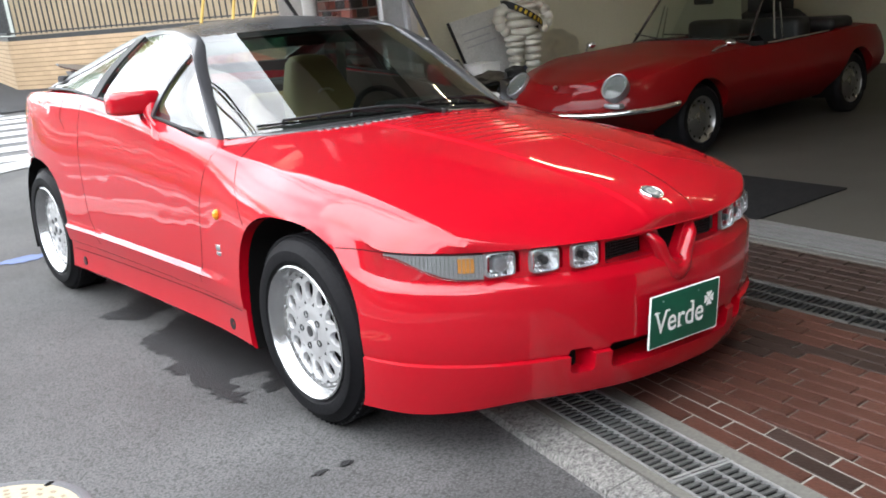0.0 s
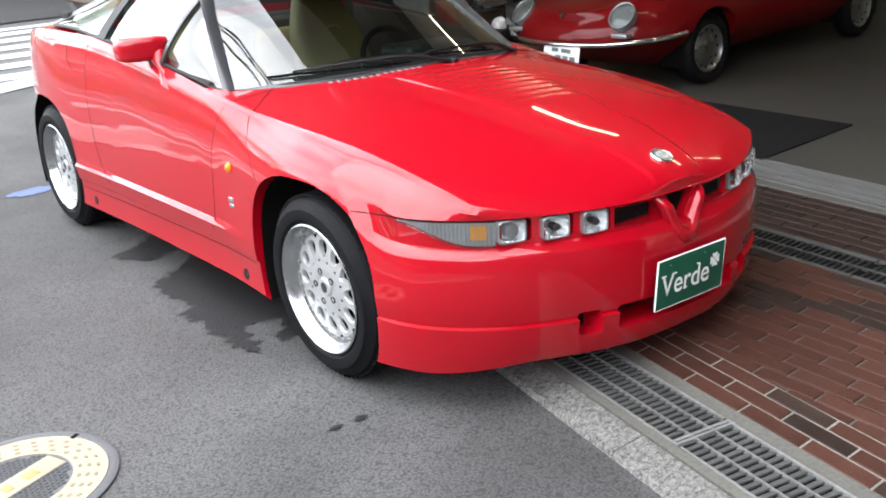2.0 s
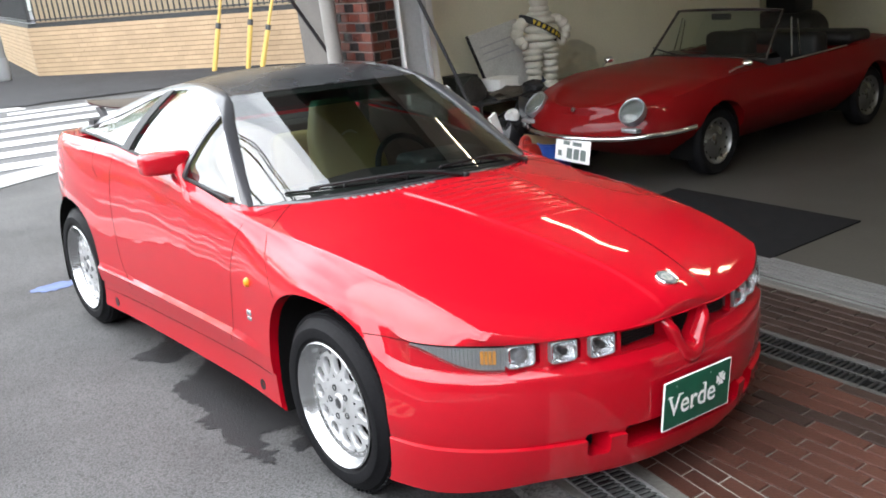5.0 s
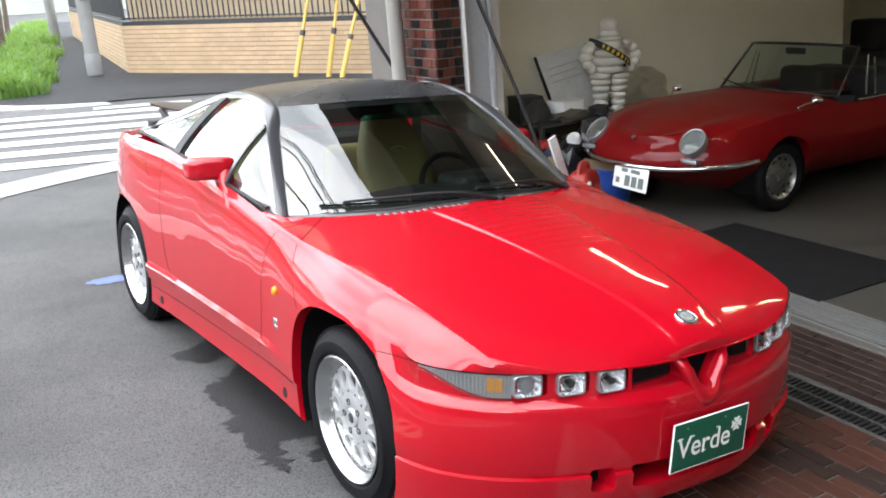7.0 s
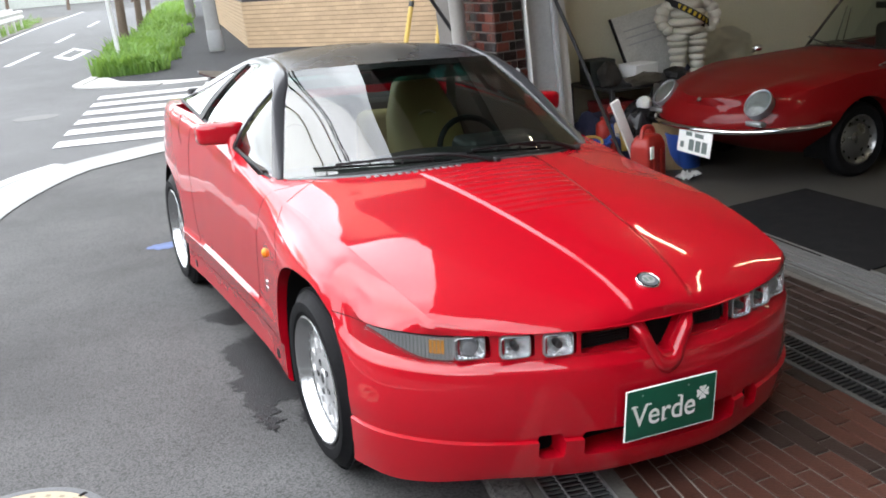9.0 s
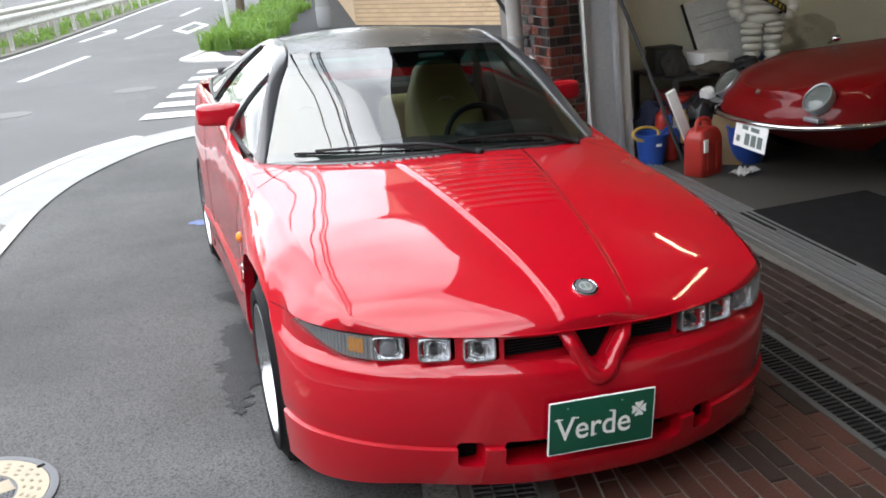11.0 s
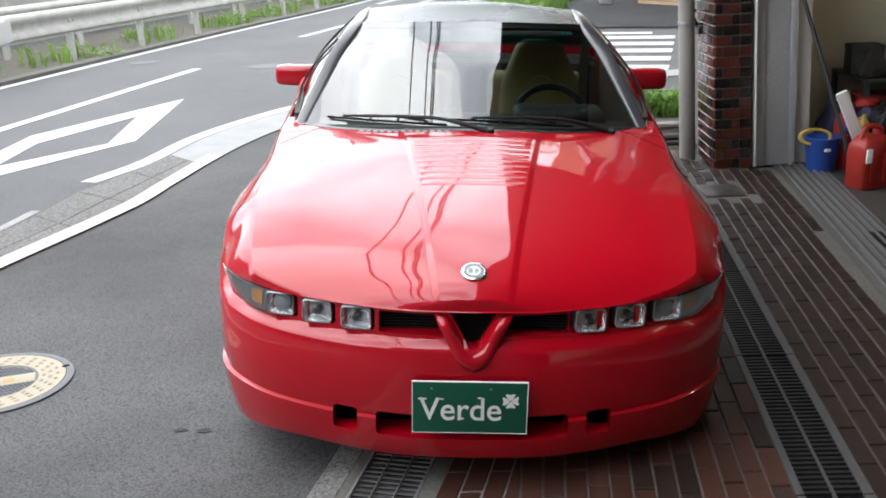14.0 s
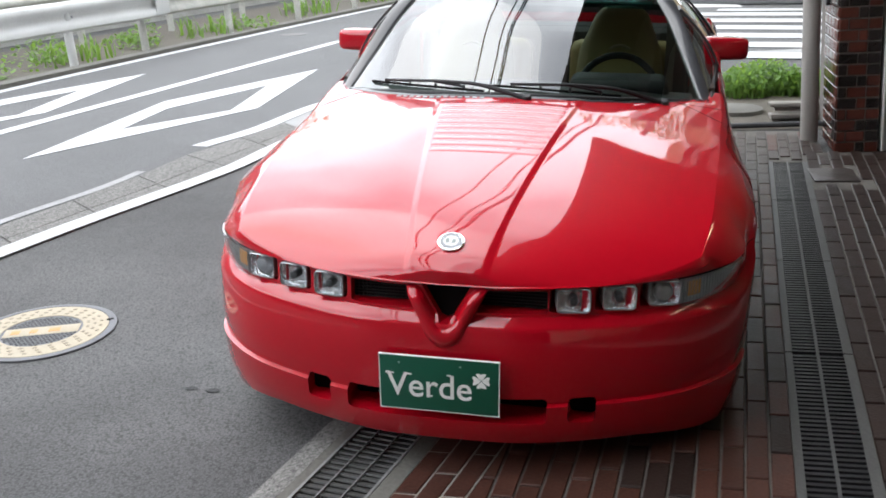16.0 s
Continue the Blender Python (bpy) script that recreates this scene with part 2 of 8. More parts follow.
def cut(ob, cutters):
    """Takes the cutters' volume out of ob, and the cutters away."""
    for c in cutters:
        md = ob.modifiers.new("cut", 'BOOLEAN')
        md.operation, md.solver, md.object = 'DIFFERENCE', 'EXACT', c
    dg = bpy.context.evaluated_depsgraph_get()
    me = bpy.data.meshes.new_from_object(ob.evaluated_get(dg))
    ob.modifiers.clear()
    ob.data = me
    for c in cutters:
        bpy.data.objects.remove(c)
    return ob


def cutter(bm):
    me = bpy.data.meshes.new("cutter")
    bmesh.ops.recalc_face_normals(bm, faces=bm.faces)
    bm.to_mesh(me)
    bm.free()
    return new("cutter", me)


def split(ob, index, name, material, parent, label=""):
    """Moves the faces of one material slot into a mesh of their own."""
    bm = bmesh.new()
    bm.from_mesh(ob.data)
    bm2 = bm.copy()
    bmesh.ops.delete(bm, geom=[f for f in bm.faces if f.material_index == index], context='FACES')
    bmesh.ops.delete(bm2, geom=[f for f in bm2.faces if f.material_index != index], context='FACES')
    bm.to_mesh(ob.data)
    bm.free()
    me = bpy.data.meshes.new(name)
    bm2.to_mesh(me)
    bm2.free()
    me.materials.clear()
    me.materials.append(material)
    for p in me.polygons:
        p.material_index = 0
    o2 = finish(new(name, me))
    o2.parent = parent
    return tagged(o2, label)

# ---- ground, road, markings ----
# street and forecourt lie a little under the garage's level: they are set down round the eye's middle place
EYE = Vector((-1.0, -2.3, 1.6))
DOWN = Matrix.Translation(EYE) @ Matrix.Scale(1.0175, 4) @ Matrix.Translation(-EYE)


def loose():
    return {ob for ob in scene.collection.all_objects if ob.parent is None}


def set_down(before):
    for ob in loose() - before:
        ob.matrix_basis = DOWN @ ob.matrix_basis


indoors = loose()
LEAN = -0.045    # the ground falls gently towards the building, so uprights lean by this against it


def leaned(bm, x0=0.0):
    for v in bm.verts:
        v.co.x += LEAN * v.co.z
    return bm


def setting(name, bm, material, label, category, parent=None, angle=38):
    return tagged(part(name, bm, material, parent, label, angle), label, category, "", "structure")


def road_mat(name, color, patch):
    """Asphalt with stone grain, worn patches and damp stains."""
    m = mat(name, color, 0.82, 0, 0.26, 2.1, 120, 0.9)
    n, l = m.node_tree.nodes, m.node_tree.links
    b = n["Principled BSDF"]
    src = b.inputs["Base Color"].links[0].from_socket
    co = n.new("ShaderNodeTexCoord")
    vo = n.new("ShaderNodeTexVoronoi")
    vo.inputs["Scale"].default_value = 120
    l.new(co.outputs["Object"], vo.inputs["Vector"])
    rg = n.new("ShaderNodeMapRange")
    rg.inputs["From Min"].default_value, rg.inputs["From Max"].default_value = 0.0, 0.9
    rg.inputs["To Min"].default_value, rg.inputs["To Max"].default_value = 1.6, 0.45
    l.new(vo.outputs["Distance"], rg.inputs["Value"])
    ns = n.new("ShaderNodeTexNoise")
    ns.inputs["Scale"].default_value, ns.inputs["Detail"].default_value, ns.inputs["Roughness"].default_value = 0.55, 7, 0.62
    l.new(co.outputs["Object"], ns.inputs["Vector"])
    r2 = n.new("ShaderNodeMapRange")
    r2.inputs["From Min"].default_value, r2.inputs["From Max"].default_value = 0.36, 0.62
    r2.inputs["To Min"].default_value, r2.inputs["To Max"].default_value = 1 - patch, 1 + patch * 0.5
    l.new(ns.outputs["Fac"], r2.inputs["Value"])
    mu = n.new("ShaderNodeMath")
    mu.operation = 'MULTIPLY'
    l.new(rg.outputs["Result"], mu.inputs[0])
    l.new(r2.outputs["Result"], mu.inputs[1])
    vm = n.new("ShaderNodeVectorMath")
    vm.operation = 'SCALE'
    l.new(src, vm.inputs[0])
    l.new(mu.outputs[0], vm.inputs["Scale"])
    l.new(vm.outputs["Vector"], b.inputs["Base Color"])
    return m


ASPHALT = road_mat("forecourt_asphalt", (0.061, 0.061, 0.061), 0.42)
ROAD = road_mat("road_asphalt", (0.085, 0.086, 0.088), 0.14)
PAINT = mat("road_paint", (0.44, 0.45, 0.45), 0.75, 0, 0.14, 3.0, 120, 0.5)
GUTTER_PAINT = mat("scuffed_road_paint", (0.25, 0.253, 0.25), 0.8, 0, 0.22, 4.0, 90, 0.5)
WORN = mat("worn_road_paint", (0.25, 0.25, 0.25), 0.8, 0, 0.4, 5.0, 90, 0.5)
CONCRETE = mat("concrete", (0.105, 0.102, 0.09), 0.85, 0, 0.32, 2.5, 70, 0.5)
PALE_CONCRETE = mat("pale_concrete", (0.4, 0.4, 0.385), 0.85, 0, 0.12, 2.5, 90, 0.4)
AGGREGATE = mat("exposed_aggregate", (0.13, 0.127, 0.12), 0.9, 0, 0.95, 60, 150, 1.0, rand=0.06)
DIRT_JOINT = mat("dark_joint", (0.03, 0.028, 0.025), 0.95, 0, 0.3, 4, 60, 0.5)
WET = mat("wet_asphalt", (0.016, 0.016, 0.017), 0.6, 0, 0.3, 6, 140, 0.8, spec=0.25)

bm = bmesh.new()
bmesh.ops.create_grid(bm, x_segments=2, y_segments=2, size=500)
setting("ground", bm, ASPHALT, "worn grey asphalt forecourt", "ground")


def ribbon(left, right, z0, z1=None):
    """A flat strip between two lines of plan points."""
    bm = bmesh.new()
    if z1 is None:
        grid(bm, [[(*a, z0), (*b, z0)] for a, b in zip(left, right)])
    else:
        rows = [[(*a, z0), (*a, z1), (*b, z1), (*b, z0)] for a, b in zip(left, right)]
        grid(bm, rows)
    return bm


def offset(line, d):
    """The line moved d to its right."""
    p = np.array(line, float)
    t = np.gradient(p, axis=0)
    t /= np.linalg.norm(t, axis=1)[:, None]
    return p + d * np.c_[t[:, 1], -t[:, 0]]


def flat(poly, z, name, material, label="", parent=None):
    bm = bmesh.new()
    bm.faces.new([bm.verts.new((x, y, z)) for x, y in poly])
    bmesh.ops.triangulate(bm, faces=bm.faces)
    return part(name, bm, material, parent, label)


# the edge of the forecourt, bending into the side street
INNER = catmull([(-4.6, -6.0), (-3.35, -1.4), (-2.55, 1.88), (-2.44, 2.31), (-2.11, 3.47), (-2.02, 4.13), (-1.86, 5.23), (-1.58, 6.18), (-1.04, 7.18), (-0.52, 7.57), (0.26, 7.92), (1.4, 8.3), (3.0, 8.7), (6.0, 9.2)], 120)
OUTER = catmull([(-4.95, -6.0), (-3.72, -1.0), (-2.94, 2.25), (-2.72, 3.11), (-2.62, 4.06), (-2.38, 4.79), (-2.20, 5.86), (-1.71, 7.06), (-1.2, 7.75), (-0.47, 8.21), (0.44, 8.55), (1.4, 8.8), (3.0, 9.15), (6.0, 9.6)], 120)
GUARD = catmull([(-7.6, -6.0), (-6.75, 2.0), (-6.1, 7.0), (-5.2, 12.0), (-4.15, 17.0), (-2.6, 24.0), (0.67, 42.9), (4.5, 62.0)], 120)
HEDGE_L = catmull([(0.62, 17.1), (0.82, 18.9), (1.1, 20.5), (1.85, 24.2), (3.4, 31.0), (5.4, 42.0), (9.0, 60.0)], 60)
HEDGE_R = catmull([(0.95, 16.9), (1.5, 18.0), (2.0, 19.8), (2.85, 23.5), (4.5, 31.0), (6.9, 42.0), (10.4, 60.0)], 60)
bm = bmesh.new()
loop = [tuple(p) for p in GUARD] + [(12.0, 60.0)] + [tuple(p) for p in HEDGE_L[::-1]] + [(-0.3, 15.6), (-0.15, 15.0), (0.9, 14.2), (6.0, 13.2), (6.0, 9.6)] + [tuple(p) for p in OUTER[::-1]]
bm.faces.new([bm.verts.new((x, y, 0.004)) for x, y in loop])
bmesh.ops.triangulate(bm, faces=bm.faces)
road = setting("road", bm, ROAD, "grey asphalt road with white markings", "road")

k = int(np.argmax(INNER[:, 1] > 4.55))
strip_bed = setting("gutter_strip", ribbon(OUTER[:k + 1], INNER[:k + 1], 0.004, 0.0062), DIRT_JOINT, "rough aggregate gutter strip beside the road", "gutter")
s_o = np.r_[0, np.cumsum(np.linalg.norm(np.diff(OUTER[:k + 1], axis=0), axis=1))]
for d in np.arange(0, s_o[-1] - 0.3, 0.6):
    f0, f1 = (d + 0.006) / s_o[-1], min((d + 0.594) / s_o[-1], 1)
    qo = [np.array([np.interp(f * s_o[-1], s_o, OUTER[:k + 1, c]) for c in (0, 1)]) for f in (f0, f1)]
    s_i = np.r_[0, np.cumsum(np.linalg.norm(np.diff(INNER[:k + 1], axis=0), axis=1))]
    qi = [np.array([np.interp(f * s_i[-1], s_i, INNER[:k + 1, c]) for c in (0, 1)]) for f in (f0, f1)]
    for a, b in ((0.0, 0.5), (0.515, 1.0)):
        bm = bmesh.new()
        poly = [qo[0] * (1 - a) + qi[0] * a, qo[0] * (1 - b) + qi[0] * b, qo[1] * (1 - b) + qi[1] * b, qo[1] * (1 - a) + qi[1] * a]
        prism(bm, [tuple(p) for p in poly], 0.003, 0.0105)
        part("gutter_stone", bm, AGGREGATE, strip_bed)
setting("gutter_strip", ribbon(OUTER[k:], INNER[k:], 0.006, 0.010), GUTTER_PAINT, "white painted gutter curving into the side street", "gutter")
part("edge_line", ribbon(offset(INNER, -0.13)[:k + 3], INNER[:k + 3], 0.0125), PAINT, road, "white edge line")
k2 = int(np.argmax(OUTER[:, 1] > 4.1))
k3 = int(np.argmax(OUTER[:, 1] > 7.9))
part("edge_line", ribbon(offset(OUTER, -0.16)[k2:k3], offset(OUTER, -0.02)[k2:k3], 0.009), PAINT, road, "white edge line")
part("worn_line", ribbon(offset(OUTER, -0.10)[:k2 - 3], offset(OUTER, -0.03)[:k2 - 3], 0.008), WORN, road, "worn white edge line")
part("guard_line", ribbon(offset(GUARD, 0.05), offset(GUARD, 0.19), 0.009), PAINT, road, "white edge line by the guard rail")


def bar(a, b, w, name="centre_dash", z=0.009, material=PAINT):
    a, b = np.array(a, float), np.array(b, float)
    d = (b - a) / np.linalg.norm(b - a)
    n = np.array((d[1], -d[0])) * w / 2
    return flat([a - n, a + n, b + n, b - n], z, name, material, "white road marking", road)


bar((-5.35, 0.8), (-3.54, 10.62), 0.14, "centre_line")
for a, b in (((-2.78, 14.6), (-1.86, 18.3)), ((-1.1, 22.2), (-0.18, 26.2)), ((0.6, 30.2), (1.5, 34.6)), ((2.5, 39.5), (3.4, 44.0))):
    bar(a, b, 0.14)
# lozenges that warn of the crossing
for dx, dy, s in ((0, 0, 1), (-1.95, -0.15, 0.9)):
    o = [(-3.83, 3.79), (-2.81, 5.71), (-3.01, 8.01), (-3.87, 6.09)]
    c = np.mean(o, axis=0)
    outp = [np.array(p) for p in o]
    inn = [np.array(p) for p in ((-3.62, 4.82), (-3.02, 5.62), (-3.19, 6.95), (-3.66, 5.72))]
    bm = bmesh.new()
    grid(bm, [[(*(p + (dx, dy)), 0.009) for p in (outp + outp[:1])], [(*(p + (dx, dy)), 0.009) for p in (inn + inn[:1])]])
    part("lozenge", bm, PAINT, road, "white lozenge road marking")
# arrow and block further up the road
bm = bmesh.new()
grid(bm, [[(x, y, 0.009) for x, y in ((0.0, 23.6), (0.25, 21.9), (1.0, 24.6), (0.75, 26.6), (0.0, 23.6))], [(x, y, 0.009) for x, y in ((0.17, 23.7), (0.32, 22.9), (0.82, 24.7), (0.68, 25.7), (0.17, 23.7))]])
part("block_marking", bm, PAINT, road, "white outlined road marking")
flat([(-2.2, 22.6), (-2.05, 22.5), (-1.3, 25.4), (-1.35, 26.3), (-1.75, 25.6), (-1.62, 25.5), (-1.5, 25.2)], 0.009, "arrow", PAINT, "white arrow road marking", road)
# zebra crossing over the side street
for k in range(6):
    a = np.array((-1.07 + 0.185 * k, 8.98 + 0.83 * k))
    b = a + np.array((3.25, -0.80))
    bar(a + (0.0, 0.2), b + (0.0, 0.2), 0.43, "crossing_bar", 0.014)
bar((1.5, 13.6), (2.9, 13.25), 0.3, "crossing_bar", 0.014)
# manhole covers in the road
COVER = mat("worn_pale_iron", (0.105, 0.105, 0.103), 0.75, 0, 0.35, 9, 70, 0.5)
for x, y, r in ((-1.1, 11.94, 0.29), (-2.6, 10.66, 0.27), (-4.53, 11.56, 0.2)):
    bm = bmesh.new()
    lathe(bm, [(r, 0.004), (r, 0.008), (r - 0.02, 0.0095), (r - 0.03, 0.007), (r - 0.05, 0.0085), (0.0001, 0.0085)], 40, pose(x, y, 0))
    tagged(part("manhole_cover", bm, COVER, None, "pale round manhole cover in the road"), "", "manhole", "road manholes")

# pale island with the post, and the bend of its kerb
PATH_ASPHALT = road_mat("path_asphalt", (0.032, 0.033, 0.036), 0.2)
PATH_ASPHALT.node_tree.nodes["Principled BSDF"].inputs["Specular IOR Level"].default_value = 0.2
ISL = catmull([(0.9, 14.2), (0.3, 14.55), (-0.15, 15.0), (-0.3, 15.6), (0.1, 16.8), (0.66, 19.2)], 24)
setting("kerb", ribbon(offset(ISL, 0.0), offset(ISL, 0.16), 0.0, 0.03), PALE_CONCRETE, "pale concrete kerb at the crossing", "kerb")
corner = [(0.9, 14.2), (0.3, 14.55), (-0.15, 15.0), (-0.3, 15.6), (-0.05, 16.6), (0.2, 17.0), (0.38, 16.9), (0.47, 15.56), (0.72, 15.13), (1.27, 14.68), (1.87, 14.4), (1.9, 14.0)]
tagged(flat(corner, 0.010, "pavement", PALE_CONCRETE, "pale concrete pavement corner at the crossing"), "", "pavement", "", "structure")
walk_poly = [(1.45, 19.3), (2.3, 22.5), (4.0, 31.0), (10.3, 60.0), (16, 60), (5.6, 30), (3.9, 20.3), (7.5, 13.6), (6.0, 13.2), (2.38, 14.37), (1.87, 14.4), (1.27, 14.68), (0.72, 15.13), (0.47, 15.56), (0.38, 17.2), (0.66, 19.2)]
tagged(flat(walk_poly, 0.02, "pavement", PATH_ASPHALT, "dark asphalt pavement along the wall"), "", "pavement", "", "structure")

# wet stain beside the car and damp patches on the forecourt


def blot(points, name, z, material, seed, label, rough=0.045):
    """A stain with a ragged outline round the given plan points."""
    c = np.mean(points, axis=0)
    pts = catmull(list(points) + [points[0]], 181)[:-1]
    d = np.roll(pts, -1, 0) - np.roll(pts, 1, 0)
    d /= np.linalg.norm(d, axis=1)[:, None] + 1e-9
    out = []
    for (x, y), (tx, ty) in zip(pts, d):
        o = rough * (1.1 * noise.noise((x * 9 + seed, y * 9, 0)) + 0.9 * noise.noise((x * 31, y * 31 + seed, 5)))
        out.append((x + ty * o, y - tx * o))
    bm = bmesh.new()
    bm.faces.new([bm.verts.new((x, y, z)) for x, y in out])
    bmesh.ops.triangulate(bm, faces=bm.faces)
    for f in bm.faces:
        if f.normal.z < 0:
            f.normal_flip()
    me = bpy.data.meshes.new(name)
    bm.to_mesh(me)
    bm.free()
    me.materials.append(material)
    return tagged(new(name, me), label, "stain", "", "structure")


blot([(-0.95, 1.25), (-0.93, 1.6), (-0.9, 1.95), (-0.86, 2.12), (-0.72, 2.2), (-0.55, 2.3), (-0.4, 1.6), (-0.5, 1.1), (-0.78, 1.12), (-0.74, 1.32), (-0.86, 1.34), (-0.9, 1.1)], "wet_stain", 0.0035, WET, 4, "dark wet stain on the asphalt beside the car", 0.085)
blot([(-0.9, 2.58), (-0.82, 2.42), (-0.7, 2.38), (-0.5, 2.5), (-0.5, 2.75), (-0.75, 2.63)], "wet_stain", 0.0035, WET, 7, "small dark wet stain on the asphalt", 0.03)
for c, sd in (((-1.01, 0.462), 11), ((-0.925, 0.452), 12)):
    blot([(c[0] + 0.03 * math.cos(t), c[1] + 0.008 * math.sin(t)) for t in np.linspace(0, 2 * math.pi, 8)[:-1]], "drip_stain", 0.0035, WET, sd, "small dark drip stain on the asphalt", 0.016)
BLUE_CHALK = mat("blue_spray_paint", (0.085, 0.12, 0.24), 0.8, 0, 0.4, 14, 120, 0.4)
blot([(-0.92, 4.14), (-0.8, 4.2), (-0.64, 4.16), (-0.68, 4.05), (-0.85, 4.04)], "paint_mark", 0.004, BLUE_CHALK, 8, "faded blue spray mark on the asphalt", 0.02)


# painted manhole in the forecourt
MH = pose(-1.835, 0.876, 0.0, 0, 0, 20)
CREAM = mat("cream_enamel", (0.33, 0.285, 0.20), 0.6, 0, 0.12, 12, 90, 0.2)
GREY_IRON = mat("grey_iron", (0.095, 0.097, 0.105), 0.5, 0.3, 0.2, 20, 120, 0.3)
manhole = thing("manhole_cover", MH, "iron manhole cover with cream painted ring set in asphalt", "manhole")
bm = bmesh.new()
lathe(bm, [(0.288, 0.0), (0.288, 0.007), (0.28, 0.009), (0.262, 0.009), (0.259, 0.006), (0.0001, 0.006)], 64)
part("frame", bm, GREY_IRON, manhole, "grey iron frame")
bm = bmesh.new()
lathe(bm, [(0.158, 0.005), (0.158, 0.0085), (0.257, 0.0085), (0.257, 0.005)], 64, closed=False)
part("ring", bm, CREAM, manhole, "cream painted ring")
bm = bmesh.new()
for r in (0.178, 0.203, 0.228):
    n = int(r * 120)
    for k in range(n):
        a = 2 * math.pi * (k + 0.5 * (r > 0.19) * (r < 0.21)) / n
        box(bm, (-0.0055, -0.008, 0), (0.0055, 0.008, 0.0025), 0, pose(r * math.cos(a), r * math.sin(a), 0.0075, 0, 0, math.degrees(a)))
tagged(part("stud_pattern", bm, mat("stud_tan", (0.20, 0.165, 0.11), 0.6), manhole, "rows of small raised studs"), kind="stuff")
bm = bmesh.new()
for i in range(-9, 10):
    for j in range(-9, 10):
        x, y = i * 0.016 + (j % 2) * 0.008, j * 0.016
        if x * x + y * y < 0.145 ** 2 and abs(y) > 0.045:
            box(bm, (x - 0.0055, y - 0.0055, 0.006), (x + 0.0055, y + 0.0055, 0.0085))
tagged(part("grip_pattern", bm, DARK_STEEL, manhole, "dark chequered iron grip pattern"), kind="stuff")
bm = boxes(((-0.145, -0.042, 0.005), (0.145, 0.042, 0.0088), 0.002))
part("panel", bm, CREAM, manhole, "cream painted centre panel")
for x, w in ((-0.10, 0.035), (-0.03, 0.03), (0.05, 0.045)):
    bm = boxes(((x - w / 2, -0.02, 0.0085), (x + w / 2, 0.018, 0.0098), 0.001))
    part("panel_mark", bm, mat("orange_brown_enamel", (0.45, 0.24, 0.08), 0.6), manhole, "orange-brown mark")
bm = bmesh.new()
box(bm, (0.248, -0.007, 0.007), (0.276, 0.009, 0.0105), 0.001, pose(0, 0, 0, 0, 0, 12))
part("lift_slot", bm, DARK, manhole, "dark lifting slot")

set_down(indoors)

# ---- gutter with steel grating in front of the building ----
GS = 0.21


def gx(u, y):
    return u + GS * y


Y0, Y1 = -3.2, 4.2
gut = thing("gutter", pose(0, 0, 0), "concrete gutter with steel grating across the forecourt", "gutter", "", "structure")
joints = [Y0, -2.2, -1.21, -0.21, 0.79, 1.79, 2.79, 3.79, Y1]
for a, b in zip(joints, joints[1:]):
    bm = bmesh.new()
    prism(bm, [(gx(-0.525, a + 0.006), a + 0.006), (gx(-0.40, a - 0.02), a - 0.02), (gx(-0.40, b - 0.026), b - 0.026), (gx(-0.525, b), b)], -0.05, 0.012)
    for v in bm.verts:
        if v.co.z > 0 and v.co.x - GS * v.co.y < -0.46:
            v.co.z -= 0.022
            v.co.x += 0.03
    part("kerb_stone", bm, AGGREGATE, gut, "rough aggregate kerb stone")
for u0, u1, h, w in ((-0.395, -0.362, 0.016, "rim"), (-0.150, -0.095, 0.016, "rim")):
    bm = bmesh.new()
    prism(bm, [(gx(u0, Y0), Y0), (gx(u1, Y0), Y0), (gx(u1, Y1), Y1), (gx(u0, Y1), Y1)], -0.05, h)
    part("rim", bm, CONCRETE, gut, "smooth concrete gutter rim")
# near-black channel floor close under the bars
bm = bmesh.new()
prism(bm, [(gx(-0.365, Y0), Y0), (gx(-0.147, Y0), Y0), (gx(-0.147, Y1), Y1), (gx(-0.365, Y1), Y1)], -0.02, 0.0006)
part("channel", bm, mat("dark_channel", (0.012, 0.012, 0.011), 0.9, 0, 0.4, 10, 60), gut, "dark gutter channel")
GRATE = mat("dull_galvanised_steel", (0.075, 0.077, 0.075), 0.6, 0.2, 0.4, 14, 90, 0.3)
BEARING = mat("rubbed_bearing_steel", (0.21, 0.212, 0.21), 0.55, 0.3, 0.3, 14, 90, 0.3)
grate_ends = [-3.2, -2.35, -1.35, -0.35, 0.65, 1.65, 2.65, 3.65, 4.2]
for a, b in zip(grate_ends, grate_ends[1:]):
    g = new("grating")
    g.parent = gut
    bm = bmesh.new()
    ang = -math.degrees(math.atan(GS))
    for k in range(int((b - a) / 0.027)):
        y = a + 0.018 + 0.027 * k
        box(bm, (-0.104, -0.011, -0.0025), (0.104, 0.011, 0.0025), 0, pose(gx(-0.256, y), y, 0.0095, -16, 0, ang))
    tagged(part("cross_bars", bm, GRATE, g, "dull galvanised cross bars"), kind="stuff")
    bm = bmesh.new()
    for u in (-0.357, -0.291, -0.221, -0.155):
        w = 0.0045 if u in (-0.357, -0.155) else 0.0022
        prism(bm, [(gx(u - w, a + 0.004), a + 0.004), (gx(u + w, a + 0.004), a + 0.004), (gx(u + w, b - 0.004), b - 0.004), (gx(u - w, b - 0.004), b - 0.004)], 0.004, 0.0185)
    for y in (a + 0.008, b - 0.008):
        box(bm, (-0.106, -0.005, -0.004), (0.106, 0.005, 0.0105), 0, pose(gx(-0.256, y), y, 0.0085, 0, 0, ang))
    part("bearing_bars", bm, BEARING, g, "galvanised bearing bars")

# ---- dark drain along the garage ----
DS = 0.083


def dx_(u, y):
    return u - 0.014 + DS * y


